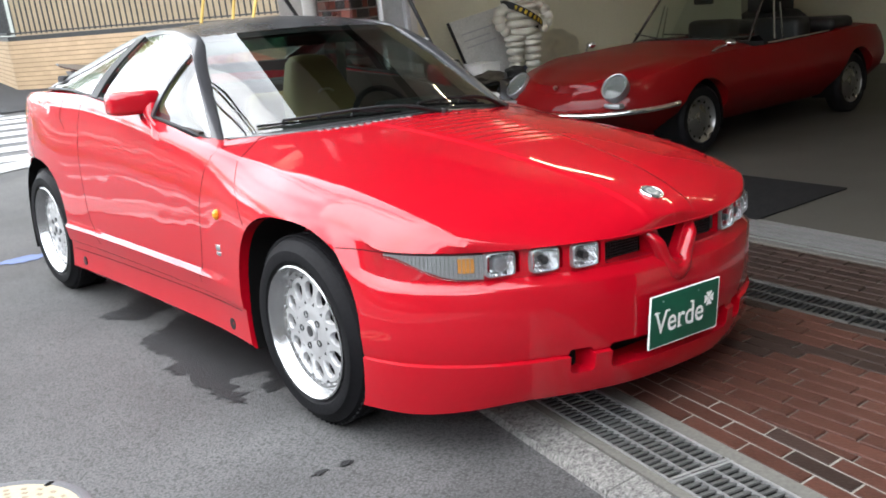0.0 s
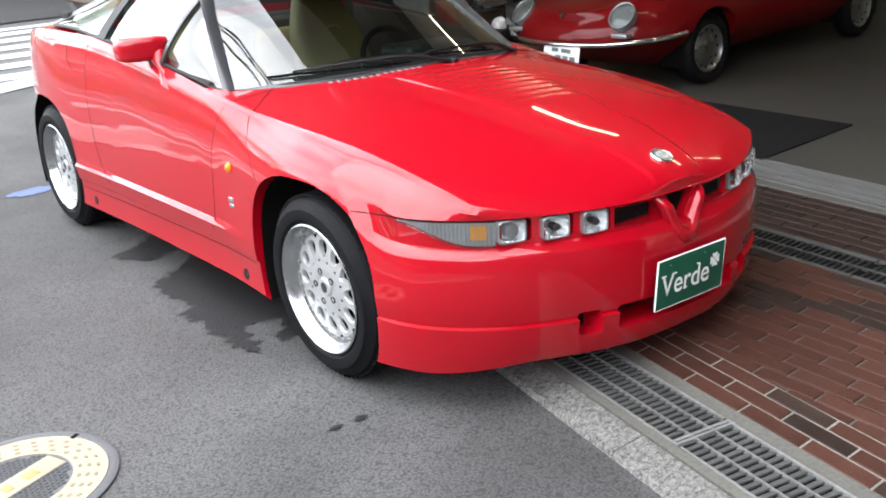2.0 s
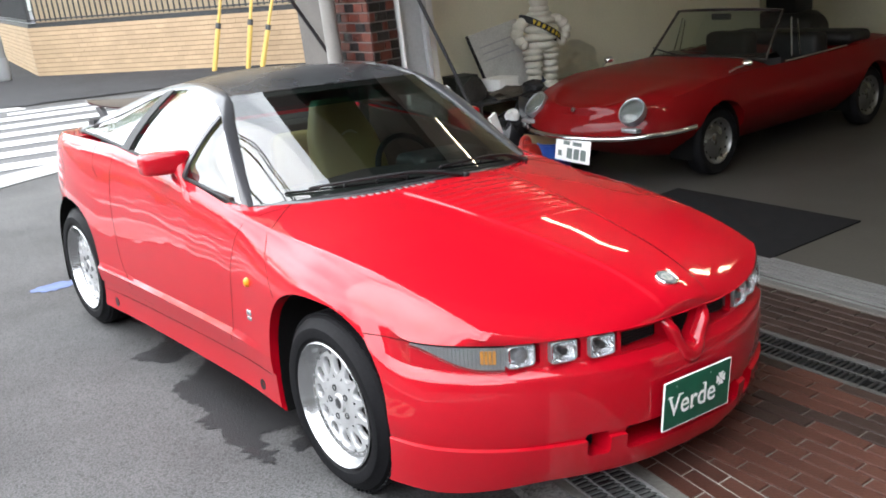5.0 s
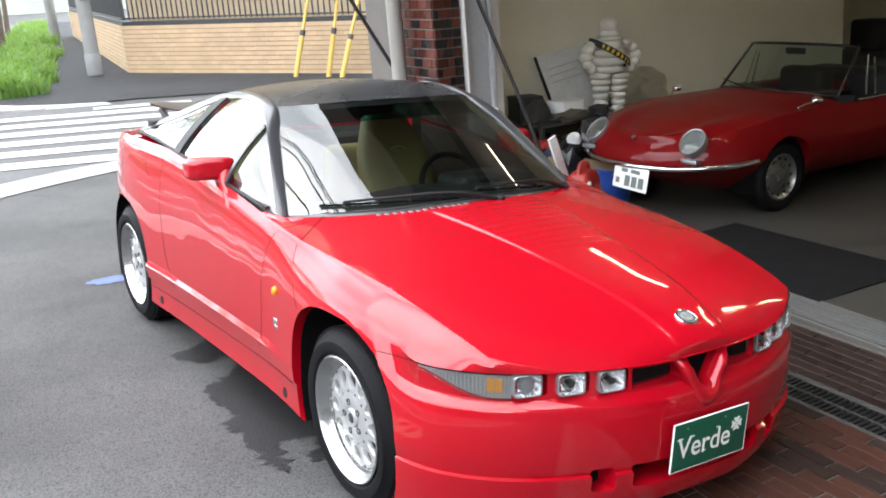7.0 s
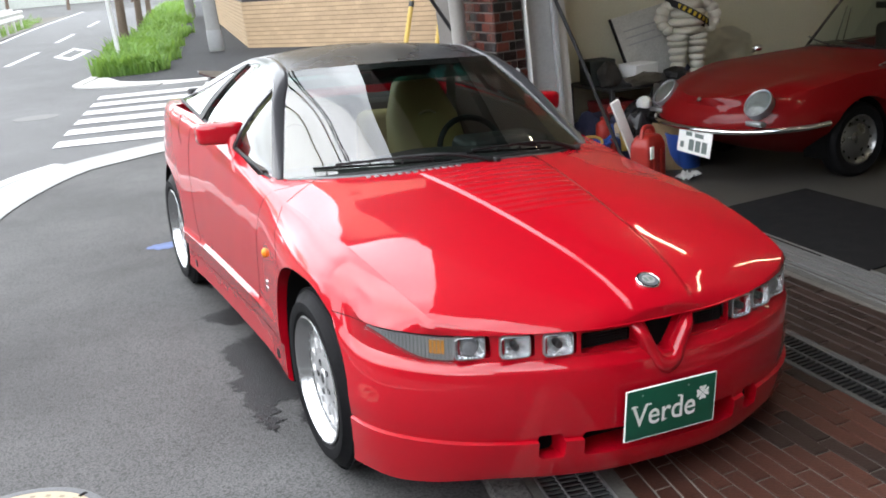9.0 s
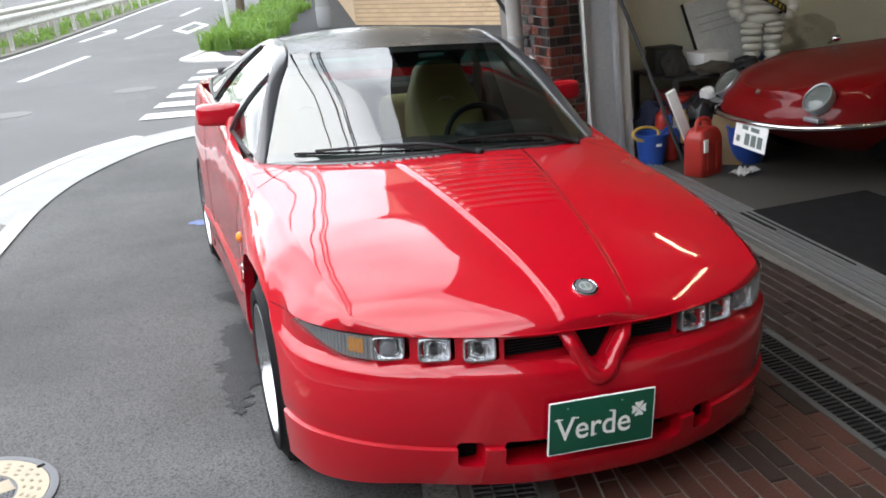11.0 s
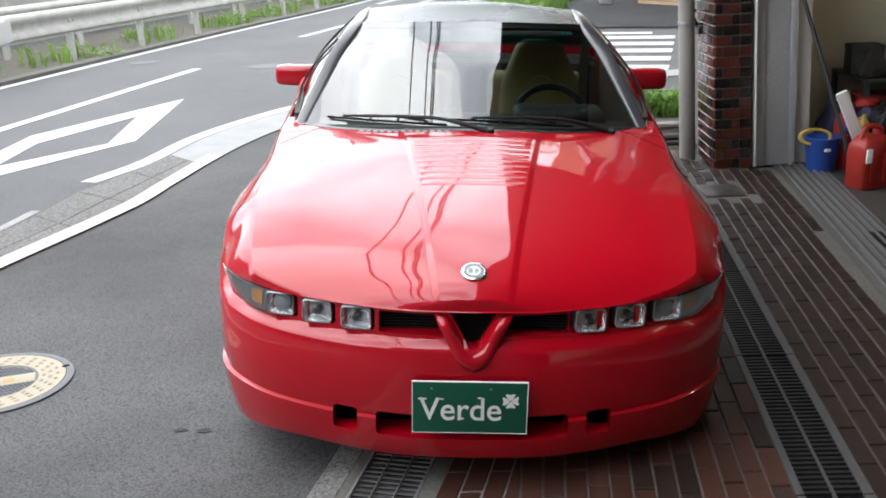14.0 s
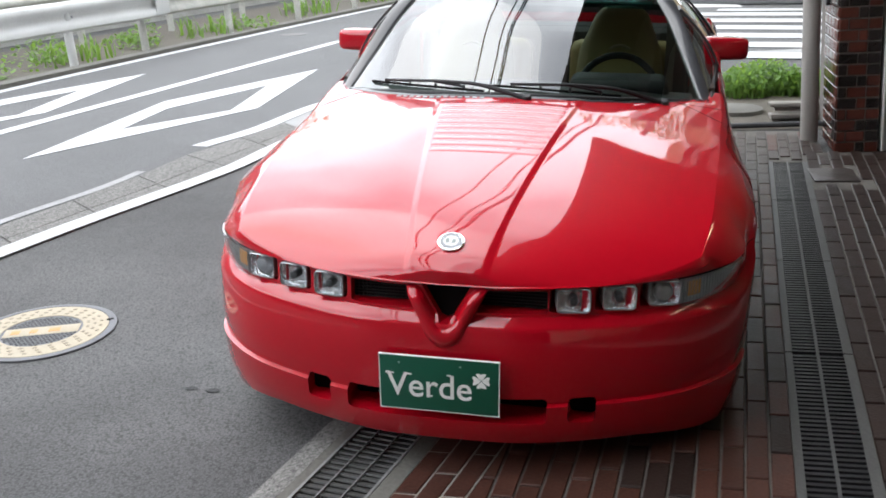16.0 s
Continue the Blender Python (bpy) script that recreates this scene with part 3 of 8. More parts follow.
drain = thing("drain", pose(0, 0, 0), "black slotted drain in steel frame along the garage", "drain", "", "structure")
DRAIN_IRON = mat("black_drain_iron", (0.012, 0.012, 0.013), 0.45, 0, 0.3, 9, 90, 0.3, spec=0.3)
d_ends = [-3.07, -2.07, -1.05, -0.05, 0.945, 1.93, 2.92, 3.78]
for a, b in zip(d_ends, d_ends[1:]):
    for u0, u1 in ((0.958, 0.982), (1.15, 1.18)):
        bm = bmesh.new()
        prism(bm, [(dx_(u0, a + 0.004), a + 0.004), (dx_(u1, a + 0.004), a + 0.004), (dx_(u1, b - 0.004), b - 0.004), (dx_(u0, b - 0.004), b - 0.004)], -0.02, 0.012)
        part("frame", bm, mat("weathered_steel", (0.075, 0.075, 0.073), 0.6, 0.2, 0.2, 14, 80, 0.3) if (a, u0) == (d_ends[0], 0.958) else bpy.data.materials["weathered_steel"], drain, "weathered steel edge")
    for u0, u1 in ((0.982, 1.062), (1.07, 1.15)):
        near_slats = -1.2 < a < 2.0
        bm = bmesh.new()
        slat_me = None
        for k in range(int((b - a) / 0.028)):
            y = a + 0.012 + 0.028 * k
            if near_slats:
                if slat_me is None:
                    b2 = bmesh.new()
                    prism(b2, [(u0, 0), (u1, 0), (u1 + DS * 0.015, 0.015), (u0 + DS * 0.015, 0.015)], -0.004, 0.009)
                    slat_me = bpy.data.meshes.new("slat")
                    b2.to_mesh(slat_me)
                    b2.free()
                    slat_me.materials.append(DRAIN_IRON)
                ob = new("slat", slat_me)
                ob.parent = drain
                ob.matrix_basis = pose(DS * y - 0.014, y, 0)
            else:
                prism(bm, [(dx_(u0, y), y), (dx_(u1, y), y), (dx_(u1, y + 0.015), y + 0.015), (dx_(u0, y + 0.015), y + 0.015)], -0.004, 0.009)
        if near_slats:
            bm.free()
        else:
            tagged(part("far_slats", bm, DRAIN_IRON, drain, "black drain slats"), kind="stuff")
    bm = bmesh.new()
    prism(bm, [(dx_(1.061, a), a), (dx_(1.071, a), a), (dx_(1.071, b), b), (dx_(1.061, b), b)], 0.0, 0.0115)
    part("rib", bm, bpy.data.materials["weathered_steel"], drain, "bright middle rib")
# near-black floor just under the slats stands in for the drain's shaded depth
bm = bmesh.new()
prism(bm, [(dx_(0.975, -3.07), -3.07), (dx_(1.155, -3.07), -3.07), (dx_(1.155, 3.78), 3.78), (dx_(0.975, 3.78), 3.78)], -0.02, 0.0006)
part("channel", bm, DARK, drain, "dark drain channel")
bm = boxes(((1.455, 3.31, 0.0), (1.70, 3.60, 0.016), 0.003))
lid = tagged(part("access_lid", bm, mat("brown_tile_lid", (0.05, 0.042, 0.038), 0.4, 0, 0.25, 12, 90, 0.3), None, "dark tiled access lid in the brick paving"), "", "lid", "", "")

# sliding-door rails at the garage's threshold
rail = thing("door_track", pose(0, 0, 0), "aluminium door tracks across the garage threshold", "door track", "", "structure")
RS = 0.105
ALU = mat("dull_aluminium", (0.24, 0.24, 0.24), 0.5, 0.6, 0.15, 9, 120, 0.1)
bm = bmesh.new()
prism(bm, [(1.655 + RS * -3.2, -3.2), (1.985 + RS * -3.2, -3.2), (1.985 + RS * 4.1, 4.1), (1.655 + RS * 4.1, 4.1)], -0.02, 0.008)
part("sill", bm, mat("dark_threshold", (0.075, 0.072, 0.067), 0.8, 0, 0.25, 3, 70, 0.4), rail, "concrete threshold")
for u, w, h in ((1.70, 0.012, 0.014), (1.745, 0.02, 0.022), (1.79, 0.012, 0.028), (1.835, 0.02, 0.022), (1.88, 0.012, 0.028), (1.925, 0.02, 0.022), (1.965, 0.01, 0.018)):
    bm = bmesh.new()
    prism(bm, [(u - w / 2 + RS * -3.2, -3.2), (u + w / 2 + RS * -3.2, -3.2), (u + w / 2 + RS * 4.1, 4.1), (u - w / 2 + RS * 4.1, 4.1)], 0.004, h)
    part("rail", bm, ALU, rail, "bright aluminium rail")

# ---- garage building ----
PLASTER = mat("beige_plaster", (0.74, 0.71, 0.56), 0.8, 0, 0.08, 1.6, 60, 0.2)
GREY_PAINT = mat("grey_paint", (0.4, 0.405, 0.41), 0.55, 0, 0.12, 3, 50, 0.15)
WHITE_PLASTER = mat("white_plaster", (0.7, 0.7, 0.68), 0.75, 0, 0.08, 2, 60, 0.2)
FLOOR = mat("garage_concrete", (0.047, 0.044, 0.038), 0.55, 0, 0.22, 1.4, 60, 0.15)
CEIL = mat("ceiling_board", (0.5, 0.5, 0.48), 0.8, 0, 0.06)
FACADE = mat("facade_brick", (0.026, 0.016, 0.014), 0.85, 0, 0.12, 1.2, 50, 0.3, spec=0.04)
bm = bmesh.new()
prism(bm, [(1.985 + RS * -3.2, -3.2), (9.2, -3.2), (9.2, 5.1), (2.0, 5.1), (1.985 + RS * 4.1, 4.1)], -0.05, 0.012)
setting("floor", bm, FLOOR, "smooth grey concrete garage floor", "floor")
setting("wall_side", leaned(boxes(((2.0, 4.95, 0), (7.45, 5.15, 2.75)))), PLASTER, "plain beige plaster garage wall", "wall")
setting("wall_back", leaned(boxes(((9.2, -3.4, 0), (9.4, 6.6, 2.75)))), PLASTER, "plain plaster back wall of the garage", "wall")
setting("wall_recess", leaned(boxes(((7.45, 6.4, 0), (9.2, 6.6, 2.75)), ((7.25, 5.15, 0), (7.45, 6.4, 2.75)))), PLASTER, "plain plaster walls of the garage recess", "wall")
setting("wall_far", leaned(boxes(((1.6, -3.4, 0), (9.2, -3.2, 2.75)))), PLASTER, "plain plaster wall closing the garage", "wall")
setting("ceiling", leaned(boxes(((1.75, -3.4, 2.75), (9.4, 6.6, 2.95)))), CEIL, "plain garage ceiling", "ceiling")
setting("wall_upper", leaned(boxes(((1.62, -11.0, 2.45), (1.85, 5.2, 13.0)), ((1.85, 5.0, 2.95), (9.4, 5.2, 13.0)), ((1.85, -11.0, 2.95), (9.4, -10.8, 13.0)), ((1.62, -11.0, 13.0), (9.4, 5.2, 13.2)))), FACADE, "dark brick-coloured upper wall above the garage door", "wall")
setting("wall_end", leaned(boxes(((1.4, -11.0, 0), (1.8, -3.2, 2.45)))), FACADE, "dark brick-coloured wall beside the garage door", "wall")
setting("canopy", leaned(boxes(((0.68, -11.0, 3.0), (1.7, 5.2, 3.12), 0.02))), FACADE, "dark awning held out over the garage front", "canopy")
# grey door post and white reveal beside the pillar
col = thing("door_post", pose(0, 0, 0), "grey painted steel door post beside the brick pillar", "post", "", "structure")
for x0, x1, y0, y1, mt, lab in ((1.955, 1.966, 4.06, 4.5, WHITE_PLASTER, "pale edge trim"), (1.969, 2.03, 4.12, 4.5, GREY_PAINT, ""), (2.03, 2.205, 4.15, 4.5, GREY_PAINT, ""), (2.205, 2.245, 4.12, 4.5, GREY_PAINT, ""), (2.25, 2.36, 4.20, 4.95, WHITE_PLASTER, "white plaster reveal")):
    part("post_face", leaned(boxes(((x0, y0, 0.0), (x1, y1, 2.75), 0.004))), mt, col, lab)
part("reveal", leaned(boxes(((1.93, 4.5, 0.0), (2.25, 4.95, 2.75)))), WHITE_PLASTER, col, "white plaster")

# rain pipe in front of the pillar
bm = bmesh.new()
tube(bm, [(1.575 + LEAN * z, 4.40, z) for z in (0.0, 0.8, 1.6, 2.6, 3.4)], 0.055, 24)
pipe = tagged(part("rain_pipe", bm, mat("ivory_pipe", (0.28, 0.27, 0.25), 0.45, 0, 0.08, 3, 60), None, "ivory plastic rain pipe beside the brick pillar"), "", "pipe")
for z in (0.95, 2.2):
    bm = bmesh.new()
    lathe(bm, [(0.058, -0.012), (0.060, -0.01), (0.060, 0.01), (0.058, 0.012)], 24, pose(1.575 + LEAN * z, 4.40, z))
    part("pipe_clip", bm, STEEL, pipe, "steel pipe clip")
# dark stay rod with its catch
bm = bmesh.new()
tube(bm, [(1.64, 4.47, 0.90), (1.4, 4.44, 1.26), (1.0, 4.38, 1.84)], 0.014, 8)
rod = tagged(part("awning_stay", bm, DARK_STEEL, None, "black iron awning stay with a catch fixed to the pillar"), "", "rod")
bm = boxes(((1.62, 4.40, 0.87), (1.685, 4.5, 0.93), 0.006))
part("bracket", bm, DARK_STEEL, rod)
bm = bmesh.new()
tube(bm, [(1.56, 4.43, 1.10), (1.50, 4.40, 1.06), (1.53, 4.40, 1.0), (1.60, 4.44, 1.03)], 0.011, 8)
part("catch", bm, DARK_STEEL, rod)

# ---- red coupe ----
BODY = pose(0, 0, 0.0, 0, 2.5, 0)
coupe = thing("coupe", pose(0, 0, 0), "bright red sports coupe with black roof parked on the forecourt", "car")

PLAN = catmull([(0, -0.02), (0.2, -0.008), (0.4, 0.05), (0.6, 0.15), (0.738, 0.28), (0.812, 0.42), (0.858, 0.65), (0.870, 0.88),
                (0.856, 1.15), (0.832, 1.5), (0.832, 2.0), (0.842, 2.6), (0.862, 3.1), (0.850, 3.4), (0.808, 3.65), (0.735, 3.84),
                (0.56, 3.97), (0.3, 4.02), (0, 4.04)], 150)


def eased(y, at, val, w):
    """A smooth curve through height marks, rounded over w metres."""
    g = np.linspace(-1, 1, 17)
    k = (1 - g * g) ** 2
    lo, hi = 2 * val[0] - np.interp(at[0] + 0.15, at, val), 2 * val[-1] - np.interp(at[-1] - 0.15, at, val)
    return float(np.sum(k * np.interp(y + g * w, [at[0] - 0.15] + at + [at[-1] + 0.15], [lo] + val + [hi])) / np.sum(k))


def shoulder(y):
    f = smooth(1.25, 1.7, y)
    return (1 - f) * crease(y)[1] + f * eased(y, *SHOULDER, 0.22)


SHOULDER = ([-0.02, 0.1, 0.25, 0.42, 0.65, 0.88, 1.15, 1.5, 1.65, 1.9, 2.3, 2.7, 3.2, 3.7, 3.95, 4.04],
                           [0.582, 0.582, 0.58, 0.59, 0.65, 0.712, 0.77, 0.812, 0.832, 0.872, 0.922, 0.96, 0.965, 0.94, 0.915, 0.90])
# the crease between bonnet and wing: half-width and height along the car
CREASE_Y = [-0.02, 0.10, 0.166, 0.22, 0.315, 0.426, 0.549, 0.71, 0.944, 1.146, 1.30, 1.45, 1.60, 1.75]
CREASE_X = [0.60, 0.63, 0.650, 0.661, 0.680, 0.696, 0.709, 0.722, 0.741, 0.752, 0.757, 0.760, 0.766, 0.77]
CREASE_Z = [0.582, 0.585, 0.603, 0.622, 0.653, 0.681, 0.706, 0.732, 0.756, 0.769, 0.783, 0.805, 0.826, 0.848]


def crease(y):
    return eased(y, CREASE_Y, CREASE_X, 0.06), eased(y, CREASE_Y, CREASE_Z, 0.05)


def crown(y):
    return eased(y, [-0.02, 0.0, 0.05, 0.15, 0.3, 0.6, 0.9, 1.2, 1.5, 1.7], [0.59, 0.61, 0.645, 0.685, 0.728, 0.785, 0.83, 0.862, 0.88, 0.885], 0.015 + 0.2 * smooth(-0.02, 0.5, y))


LEVELS = [0.108, 0.122, 0.165, 0.247, 0.252, 0.257, 0.310, 0.322]
FRACS = [0.004, 0.03, 0.5, 0.592, 0.632, 0.8, 0.9, 0.965, 1.0]
NOSE_Z = [0.345, 0.36, 0.462, 0.475, 0.495, 0.574, 0.580]
FRONT_IN = [0.075, 0.03, 0.006, -0.004, 0.008, 0.006, 0.001, 0.0, 0.0, 0.0, 0.0, 0.006, 0.034, 0.034, 0.020, 0.022, 0.024]
SIDE_IN = [0.030, 0.018, 0.018, 0.016, 0.014, 0.006, -0.004, -0.008, 0.006, 0.005, 0.0, 0.002, 0.004, 0.012, 0.021, 0.032, 0.055]
WING = [0.0, 0.0, 0.015, 0.035, 0.19, 0.52, 0.785, 1.0]     # share of the way from flank to crease over the front wheel


def coupe_ring(k):
    """One ring of half the body, from the front's middle round to the tail's."""
    d = np.gradient(PLAN, axis=0)
    nrm = np.c_[-d[:, 1], d[:, 0]]
    nrm /= np.linalg.norm(nrm, axis=1)[:, None]
    nrm[0], nrm[-1] = (0, 1), (0, -1)
    n0, last = len(LEVELS), len(LEVELS) + len(FRACS) - 1
    out = []
    for (x, y), (nx, ny) in zip(PLAN, nrm):
        nose = smooth(0.68, 0.40, y)
        side = 1 - nose - 0.5 * smooth(3.7, 4.0, y)
        front, flank = FRONT_IN[k], SIDE_IN[k]
        # the step above the sill dies away before the front wheel
        if n0 - 2 <= k <= n0 + 1:
            flank *= smooth(1.22, 1.6, y)
        if k > n0 + 1 and 0.12 < y < 1.8:
            to = FRONT_IN[-1]
            for _ in range(6):
                to = (x - crease(y + ny * to)[0]) / max(-nx, 0.3)
            to = max(to, FRONT_IN[-1])
            wing = smooth(1.62, 1.15, y)
            flank = flank * (1 - wing) + WING[k - n0 - 1] * to * wing
            if k >= last - 1:
                corner = smooth(0.13, 0.24, y)
                front = front * (1 - corner) + (to if k == last else 0.45 * to) * corner
        ins = front * (1 - side) + flank * side
        px, py = max(x + nx * ins, 0) if 0 < x else 0.0, y + ny * ins
        sh = shoulder(py)
        if k < n0:
            low = LEVELS[k] - (0.040 * smooth(1.0, 0.5, y) * smooth(0.5, 0.84, x) if k < 2 else 0)
        else:
            low = 0.34 + FRACS[k - n0] * (sh - 0.34)
            up = NOSE_Z[k - n0] if k < last - 1 else 0.582 + (0.45 if k == last - 1 else 1.0) * (sh - 0.582)
            low = low * (1 - nose) + up * nose
        out.append((px, py, low))
    return out


def top_z(x, y, xs, zs):
    """Height of the upper side between the shoulders: bonnet, tub of the cabin, tail."""
    a = min(abs(x) / xs, 1)
    if y < 1.66:
        zc = crown(y)
        z = zc - (zc - zs) * a ** 2.0
        w = 0.104 + 0.15 * y / 1.15
        yb = 1.54 - 0.31 * (1 - min(abs(x) / 0.70, 1) ** 2.2)
        if abs(x) < 0.70:
            z -= 0.16 * smooth(yb + 0.02, yb + 0.06, y)
        z += 0.0065 * smooth(0.012, -0.012, abs(x) - w) * smooth(-0.02, 0.05, y) * smooth(1.35, 1.1, y)
        return z
    if y < 3.2:
        return zs - (zs - 0.36) * smooth(1.0, 0.93, a)
    return zs + 0.02 * (1 - a ** 2)


def coupe_shell():
    bm = bmesh.new()
    n = len(LEVELS) + len(FRACS)
    rings = [coupe_ring(k) for k in range(n)]
    N = len(PLAN)
    vs = {}
    for k in range(n):
        for i in range(N):
            x, y, z = rings[k][i]
            vs[k, i, 1] = bm.verts.new((x, y, z))
            vs[k, i, -1] = vs[k, i, 1] if x == 0 else bm.verts.new((-x, y, z))
    for k in range(n - 1):
        for i in range(N - 1):
            for s in (1, -1):
                f = bm.faces.new((vs[k, i, s], vs[k, i + 1, s], vs[k + 1, i + 1, s], vs[k + 1, i, s]))
    # under side
    for i in range(N - 1):
        q = [vs[0, i, 1], vs[0, i + 1, 1], vs[0, i + 1, -1], vs[0, i, -1]]
        u = list(dict.fromkeys(q))
        if len(u) > 2:
            bm.faces.new(u)
    # upper side, in rows between the shoulders
    rows = []
    for i in range(1, N - 1):
        x, y, z = rings[n - 1][i]
        w = min(0.104 + 0.15 * max(y, 0) / 1.15, 0.27)
        if y < 1.66:
            if x > w + 0.05:
                xs = [x - 0.25 * (x - w - 0.034) * f for f in (0, 0.02, 0.06, 0.15, 0.4, 1)] + list(np.linspace(x - 0.35 * (x - w - 0.034), w + 0.034, 8)) + list(np.linspace(w + 0.015, w - 0.015, 11)) + list(np.linspace(w - 0.026, 0, 6))
            else:
                xs = list(np.linspace(x, 0, 31))
        else:
            xs = [x * f for f in (1, 0.985, 0.97, 0.96, 0.95, 0.94, 0.93, 0.92)] + list(np.linspace(x * 0.9, 0, 23))
        row = [vs[n - 1, i, 1]]
        half = xs[1:-1]
        row += [bm.verts.new((v, y, top_z(v, y, x, z))) for v in half]
        row += [bm.verts.new((0, y, top_z(0, y, x, z)))]
        row += [bm.verts.new((-v, y, top_z(v, y, x, z))) for v in half[::-1]]
        row += [vs[n - 1, i, -1]]
        rows.append((y, row))
    for (ya, a), (yb, b) in zip(rows, rows[1:]):
        for k in range(len(a) - 1):
            f = bm.faces.new((a[k], a[k + 1], b[k + 1], b[k]))
            f.material_index = 1 if yb < 1.56 else (2 if ya > 1.58 and ((yb < 3.28 and 0 < k < len(a) - 2) or (yb < 3.48 and 11 < k < len(a) - 13)) else 0)
    for tip, (y, row) in ((vs[n - 1, 0, 1], rows[0]), (vs[n - 1, N - 1, 1], rows[-1])):
        for a, b in zip(row, row[1:]):
            f = bm.faces.new((tip, a, b))
            f.material_index = 1 if y < 1 else 0
    bmesh.ops.recalc_face_normals(bm, faces=bm.faces)
    me = bpy.data.meshes.new("body")
    bm.to_mesh(me)
    bm.free()
    for m in (RED, RED, BLACK):
        me.materials.append(m)
    return new("body", me)


def front_at(x, inset=0.0):
    """Place and outward turn (degrees about z) of the nose's outline at half-width x."""
    k = int(np.argmax(PLAN[:, 1] > 0.5))
    xs, ys = PLAN[:k, 0], PLAN[:k, 1]
    y = float(np.interp(abs(x), xs, ys))
    dy = float(np.interp(abs(x) + 0.01, xs, ys) - np.interp(abs(x) - 0.01, xs, ys)) / 0.02
    a = math.atan(dy)
    return y, math.degrees(a) * (1 if x > 0 else -1)


shell = coupe_shell()
ARCH_Y, ARCH_Z = 0.035, 0.285
WHEELS = [(-1, 0.832, 0.286), (1, 0.832, 0.286), (-1, 3.345, 0.286), (1, 3.345, 0.286)]
cutters = []


def arch(n, grow=0.0):
    """Outline of a wheel arch round its middle, as (along, up): flatter on top than a circle."""
    return [((0.366 + grow) * math.copysign(abs(math.cos(t)) ** 0.77, math.cos(t)), (0.343 + grow) * math.copysign(abs(math.sin(t)) ** 0.77, math.sin(t))) for t in n]


for s, y, z in WHEELS:
    bm = bmesh.new()
    prism(bm, arch(np.linspace(0, 2 * math.pi, 65)[:-1]), 0.60, 0.96, Matrix(((0, 0, s, 0), (1, 0, 0, y + ARCH_Y), (0, 1, 0, ARCH_Z), (0, 0, 0, 1))))
    cutters.append(cutter(bm))
for s in (-1, 1):
    # grille slots beside the shield, and the small and the wide intake in the apron
    cutters.append(cutter(boxes(((s * 0.172 - 0.096, -0.2, 0.503), (s * 0.172 + 0.096, 0.30, 0.568), 0.006))))
    cutters.append(cutter(boxes(((s * 0.370 - 0.037, -0.2, 0.195), (s * 0.370 + 0.037, 0.16, 0.268), 0.012))))
    # sockets of the lamps
    for xc in (0.3255, 0.442, 0.5585):
        xc -= 0.009 if s > 0 else 0
        y, a = front_at(s * xc)
        bm = bmesh.new()
        box(bm, (-0.0435, -0.12, -0.0335), (0.0435, 0.09, 0.0335), 0.010, pose(s * xc, y + 0.016, 0.5400, 0, 0, a * 0.55))
        cutters.append(cutter(bm))
cutters.append(cutter(boxes(((-0.278, -0.2, 0.195), (0.278, 0.13, 0.268), 0.012))))
bm = bmesh.new()
prism(bm, [(-0.07, 0.58), (0.07, 0.58), (0.012, 0.475), (-0.012, 0.475)], -0.13, 0.2, pose(0, 0, 0, 90, 0, 0))
cutters.append(cutter(bm))
shell = cut(shell, cutters)
shell.data.materials.clear()
shell.data.materials.append(RED)
bonnet = split(shell, 1, "bonnet", RED, coupe)
tub = split(shell, 2, "cabin_floor", BLACK, coupe, "black carpeted cabin floor")
for p in shell.data.polygons:
    p.material_index = 0
finish(shell)
shell.parent = coupe
for ob in (shell, bonnet, tub):
    ob.matrix_basis = BODY

bpy.context.view_layer.update()


def on_body(origin, way, off=0.0):
    """The first place on the coupe's shell or bonnet along a way, in the body's own frame."""
    best = None
    for ob in (shell, bonnet):
        hit, p, nrm, _ = ob.ray_cast(Vector(origin), Vector(way).normalized())
        if hit and (best is None or (p - Vector(origin)).length < best[2]):
            best = (p, nrm, (p - Vector(origin)).length)
    return best[0] + best[1] * off if best else None


def seam(name, points, way, r=0.0016, n=40, material=DARK, label="dark shut line"):
    """A thin dark gap laid into the shell along points, found by looking along way."""
    bm = bmesh.new()
    line = []
    for p in catmull(points, n):
        q = on_body(Vector(p) - Vector(way) * 0.6, way, -r * 0.35)
        if q is not None:
            line.append(q)
    tube(bm, line, r, 6)
    return part(name, bm, material, coupe, label, m=BODY)


# doors, bonnet and apron gaps on both sides
for s in (-1, 1):
    w = (-s, 0, 0)
    X = s * 0.9
    seam("door_gap", [(X, 1.40, 0.835), (X, 1.47, 0.76), (X, 1.53, 0.62), (X, 1.56, 0.45), (X, 1.59, 0.29)], w)
    seam("door_gap", [(X, 2.70, 0.945), (X, 2.745, 0.80), (X, 2.75, 0.6), (X, 2.72, 0.40), (X, 2.62, 0.29)], w)
    seam("sill_gap", [(X, 1.17, 0.238), (X, 2.0, 0.228), (X, 3.0, 0.215)], w)
    seam("bonnet_gap", [(X, 1.295, 0.772), (X, 1.26, 0.72), (X, 1.205, 0.64), (X, 1.155, 0.572)], w)
    seam("tail_gap", [(X, 2.9, 0.80), (X, 2.95, 0.86), (X, 2.92, 0.95)], w, 0.0018)
    seam("apron_gap", [(X, 0.62, 0.572), (X, 0.52, 0.574), (X, 0.41, 0.572)], w, 0.0018, 16)
for s in (-1, 1):
    seam("bonnet_gap", [(s * 0.60, 1.425, 1.3), (s * 0.67, 1.37, 1.3), (s * 0.73, 1.32, 1.3), (s * 0.765, 1.292, 1.3)], (0, 0, -1), 0.002, 20)

